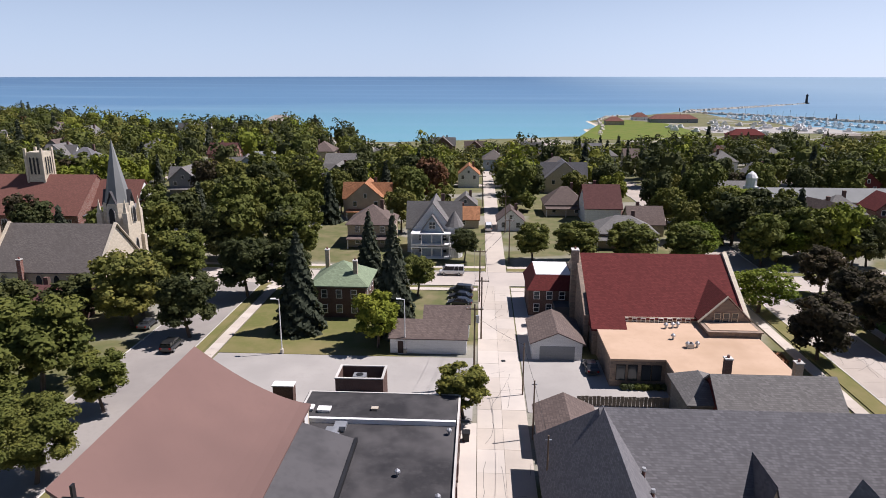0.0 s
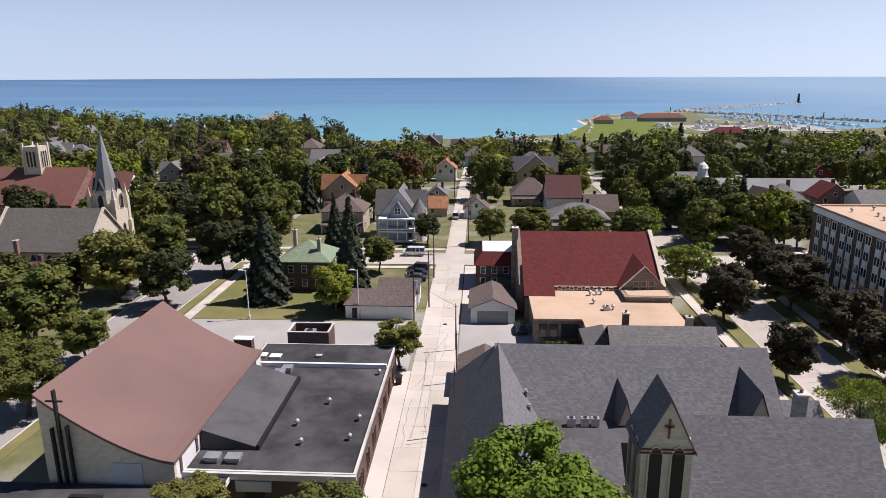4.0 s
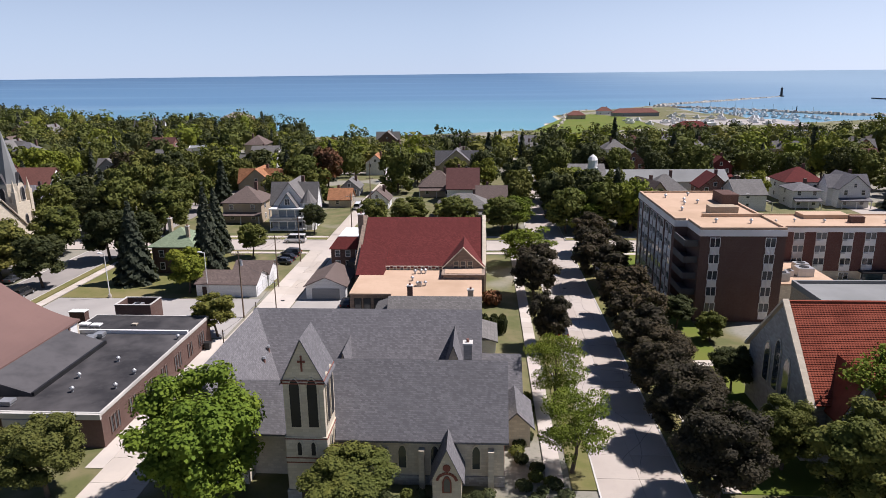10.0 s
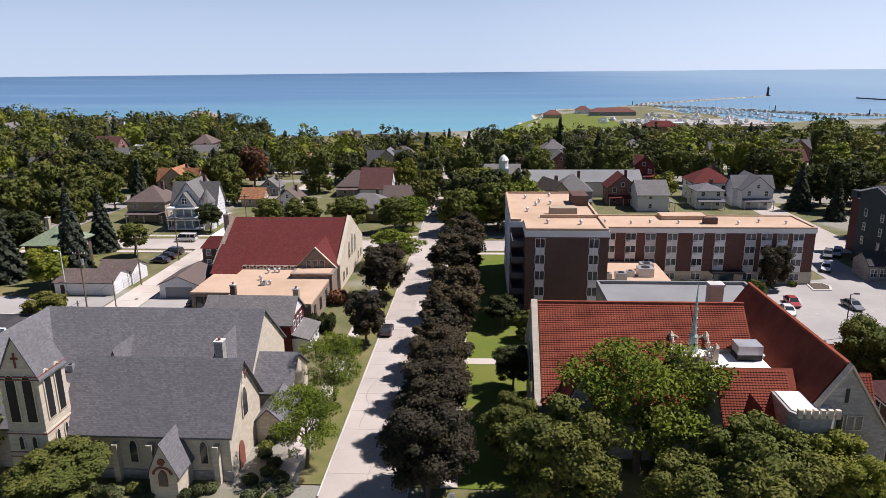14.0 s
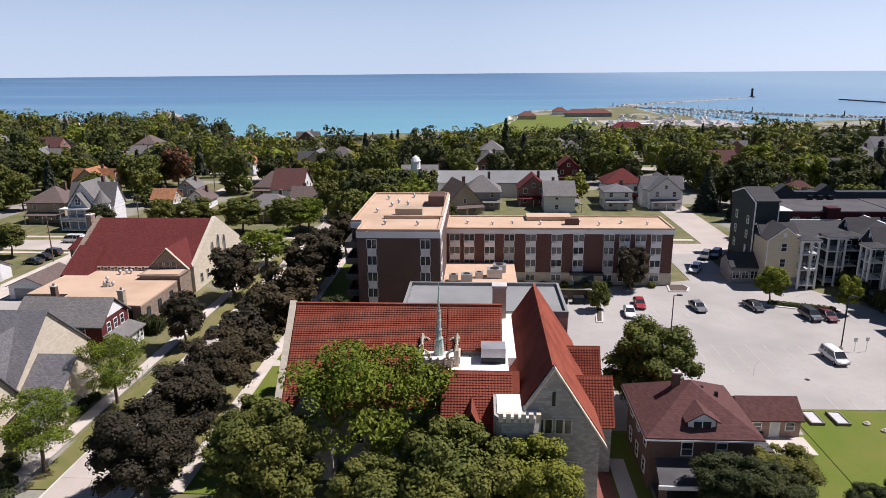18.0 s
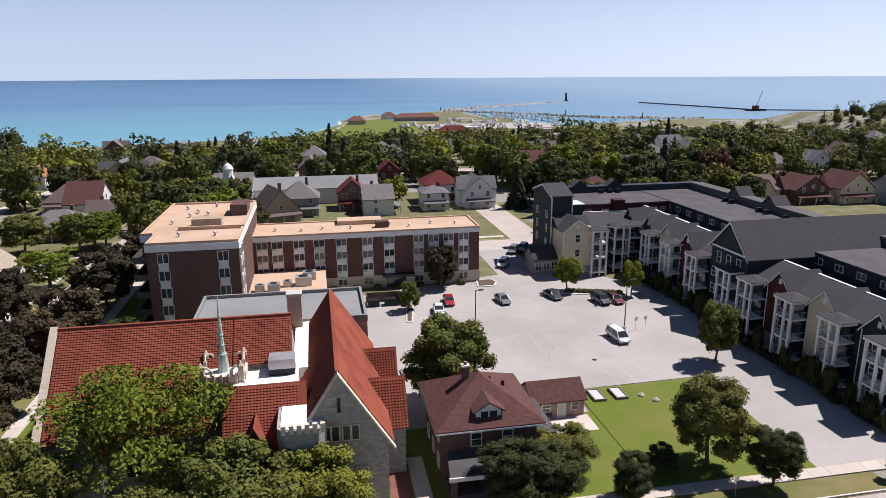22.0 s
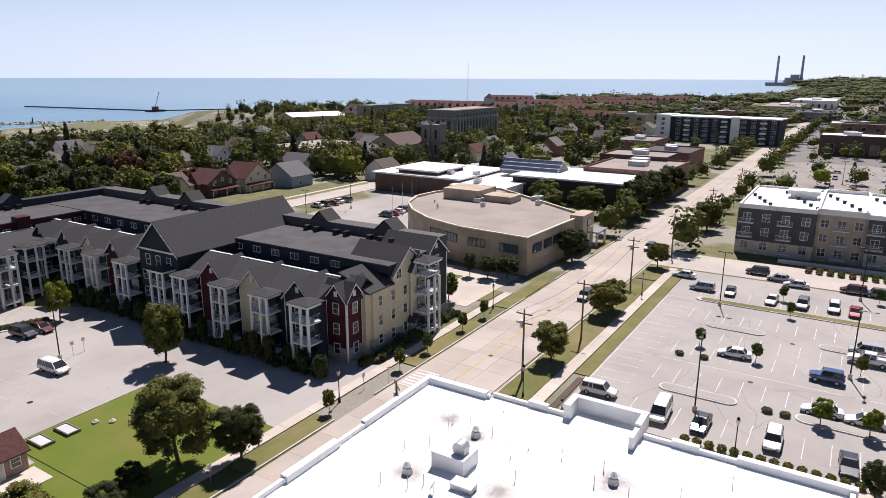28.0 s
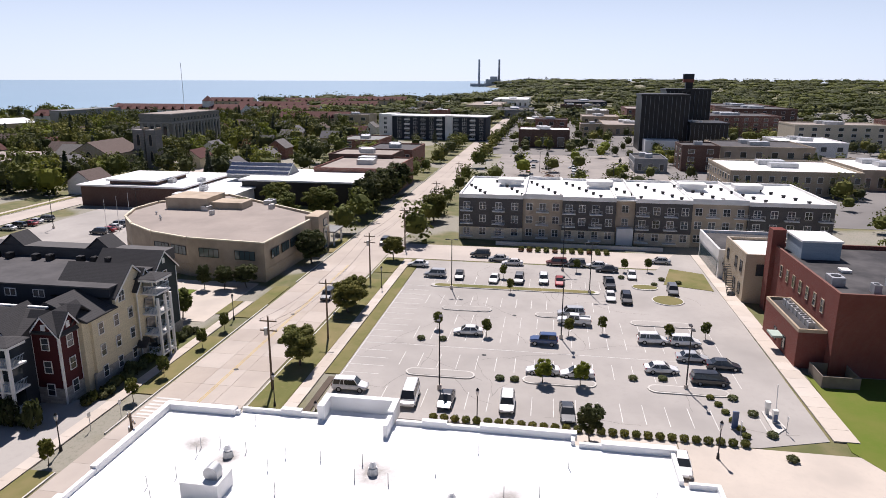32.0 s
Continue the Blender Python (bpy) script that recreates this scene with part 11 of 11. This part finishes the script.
for x, y in ((177, -43.4), (179, -49), (152.2, 74.2), (154.0, 74.4), (170, 29.6), (66.4, 32), (141.5, 31), (166.6, 31.2)):
    t = thing("sign_post", x, y, "slim steel post with a small flat sign", "sign", "street signs")
    part("post", cyl(B(), 0, 0, 0, 2.2, 0.035, 0.035, 6), "steel", t)
    part("sign", box(B(), -0.25, -0.02, 1.7, 0.25, 0.02, 2.3), "white", t)
for x, y in ((4.2, 47), (4.0, 92.5), (57.3, 66), (57, 101), (150.6, 86.5), (124, 74), (196, -12), (214, -15.5), (185, 22), (208, 22.6), (141, 64.5)):
    solid("manhole_cover", cyl(B(), x, y, 0.03, 0.095 if x < 70 or y > 15 and y < 28 else 0.058, 0.36, n=14), "dark_metal", "round iron manhole cover in the paving", "manhole cover", "manhole covers")
for x in (256.5, 261.5, 266.5):
    t = thing("flagpole", x, 92, "slender white flagpole without much wind", "flagpole", "flagpoles")
    part("pole", cyl(B(), 0, 0, 0, 9.5, 0.07, 0.04, 8), "white", t)
    part("ball", cyl(B(), 0, 0, 9.5, 9.66, 0.09, 0.05, 8), "steel", t)
t = thing("fence", 20, 79.2, "low grey wooden board fence behind the garage", "fence")
for i in range(28):
    part("board", box(B(), -7 + i * 0.5, -0.03, 0.05, -6.54 + i * 0.5, 0.03, 1.4 + 0.04 * (i % 3)), "fence_wood", t)
part("rail", box(B(), -7, 0.03, 0.9, 7, 0.09, 1.0), "fence_wood", t)
t = thing("handrail", 50.0, 61.6, "pale steel handrail along the church ramp", "handrail")
for x0 in (-0.6, 0.6):
    part("rail", rod(rod(B(), (x0, -2.4, 0.95), (x0, 2.4, 0.95), 0.03), (x0, -2.4, 0.55), (x0, 2.4, 0.55), 0.025), "steel", t)
    for yy in (-2.4, -0.8, 0.8, 2.4):
        part("post", rod(B(), (x0, yy, 0.05), (x0, yy, 0.95), 0.03), "steel", t)
t = thing("waste_bin", -1.1, 70, "dark wheeled waste bin beside the hall wall", "bin")
part("bin", cyl(B(), 0, 0, 0.05, 1.1, 0.5, 0.62, 4, 0.5), "dark_metal", t)
part("lid", box(B(), -0.5, -0.5, 1.1, 0.5, 0.5, 1.18), "dark_metal", t)
for x, y in ((142.4, 52.6), (143.6, 51.0)):
    solid("boulder", blob_mesh(x, y, 0.05, 0.45, 0.4), "rock", "rough brown boulder on the lawn", "boulder", "lawn boulders")
for y in (22.15, 22.45):
    solid("centre_line", box(B(), 62, y - 0.05, 0.05, 240, y + 0.05, 0.092), "yellow_line", "worn yellow centre line on the main street", "road marking", "centre lines", "structure")
a = math.atan2(-4.0, 11.0)
t = solid("traffic_island", prism(B(), [(147.2 - 1.3 * math.sin(a) * -1, 94.4), (158.6, 90.2), (159.2, 92.2), (148.0, 96.6)], 0.0, 0.2), "kerb", "slanting kerbed island with clipped shrubs and small trees", "traffic island", "lot islands", "structure")
part("planting", prism(B(), [(147.8, 94.7), (158.3, 90.7), (158.7, 91.9), (148.3, 96.0)], 0.19, 0.24), "soil", t)

f = thing("bin_enclosure", 113.0, 95.6, "brown board enclosure round the dumpsters", "fence")
for x0, y0, x1, y1 in ((-2.9, 1.2, 3.4, 1.35), (3.25, -1.6, 3.4, 1.2), (-2.9, -1.2, -2.75, 1.2)):
    part("board_wall", box(B(), x0, y0, 0.05, x1, y1, 1.9), "wood_pole", f)
t = solid("traffic_island", prism(B(), [(116.0, 85.0), (117.2, 85.0), (118.6, 93.6), (117.2, 94.2)], 0.0, 0.2), "kerb", "narrow kerbed island with a small tree", "traffic island", "lot islands", "structure")
part("planting", prism(B(), [(116.3, 85.4), (117.0, 85.4), (118.3, 93.4), (117.4, 93.8)], 0.19, 0.24), "soil", t)
t = solid("traffic_island", prism(B(), [(132.4, 101.5), (136.0, 101.5), (137.0, 104.0), (136.4, 106.0), (133.0, 106.0)], 0.0, 0.2), "kerb", "kerbed planting island beside the brick wing", "traffic island", "lot islands", "structure")
part("planting", prism(B(), [(132.8, 101.9), (135.7, 101.9), (136.6, 104.0), (136.1, 105.6), (133.3, 105.6)], 0.19, 0.24), "soil", t)
for x, y in ((111.4, 94.6), (114.4, 94.7)):
    t = thing("dumpster", x, y, "dark green steel dumpster behind the apartment block", "dumpster", "dumpsters")
    part("tub", prism(B(), [(-1.0, -0.7), (1.0, -0.7), (1.0, 0.7), (-1.0, 0.7)], 0.06, 1.25), "siding_teal", t)
    for u in (-0.5, 0.5):
        part("lid", box(B(), u - 0.46, -0.72, 1.25, u + 0.46, 0.72, 1.33), "dark_metal", t)

t = solid("traffic_island", prism(B(), [(178.2, -47.6), (180.2, -49.4), (184.2, -48.7), (184.2, -47.7)], 0.0, 0.2), "kerb", "narrow kerbed island of the exit lane", "traffic island", "lot islands", "structure")
for x, y, blue in ((183.4, -48.1, False), (181.2, -48.3, True)):
    t = thing("ticket_machine", x, y, "pale metal ticket machine at the lot's exit", "ticket machine", "ticket machines", z=0.2)
    part("post", box(B(), -0.22, -0.2, 0, 0.22, 0.2, 0.9), "steel", t)
    part("housing", box(B(), -0.3, -0.28, 0.9, 0.3, 0.28, 1.7), "white", t)
    if blue:
        part("panel", box(B(), -0.34, -0.2, 0.3, -0.3, 0.2, 1.2), "paint_blue", t, "blue front panel")
t = thing("barrier_gate", 181.9, -48.6, "raised barrier arm on a white post", "barrier", "", z=0.2)
part("cabinet", box(B(), -0.2, -0.25, 0, 0.2, 0.25, 1.1), "white", t)
part("arm", rod(B(), (0, 0, 0.9), (0.2, 0.1, 4.6), 0.05, 6), "white", t)
t = thing("information_board", 179.2, -43.3, "tall narrow blue information board on a base", "sign")
part("board", box(B(), -0.08, -0.35, 0.1, 0.08, 0.35, 2.3), "paint_blue", t)
part("base", box(B(), -0.2, -0.4, 0, 0.2, 0.4, 0.15), "kerb", t)
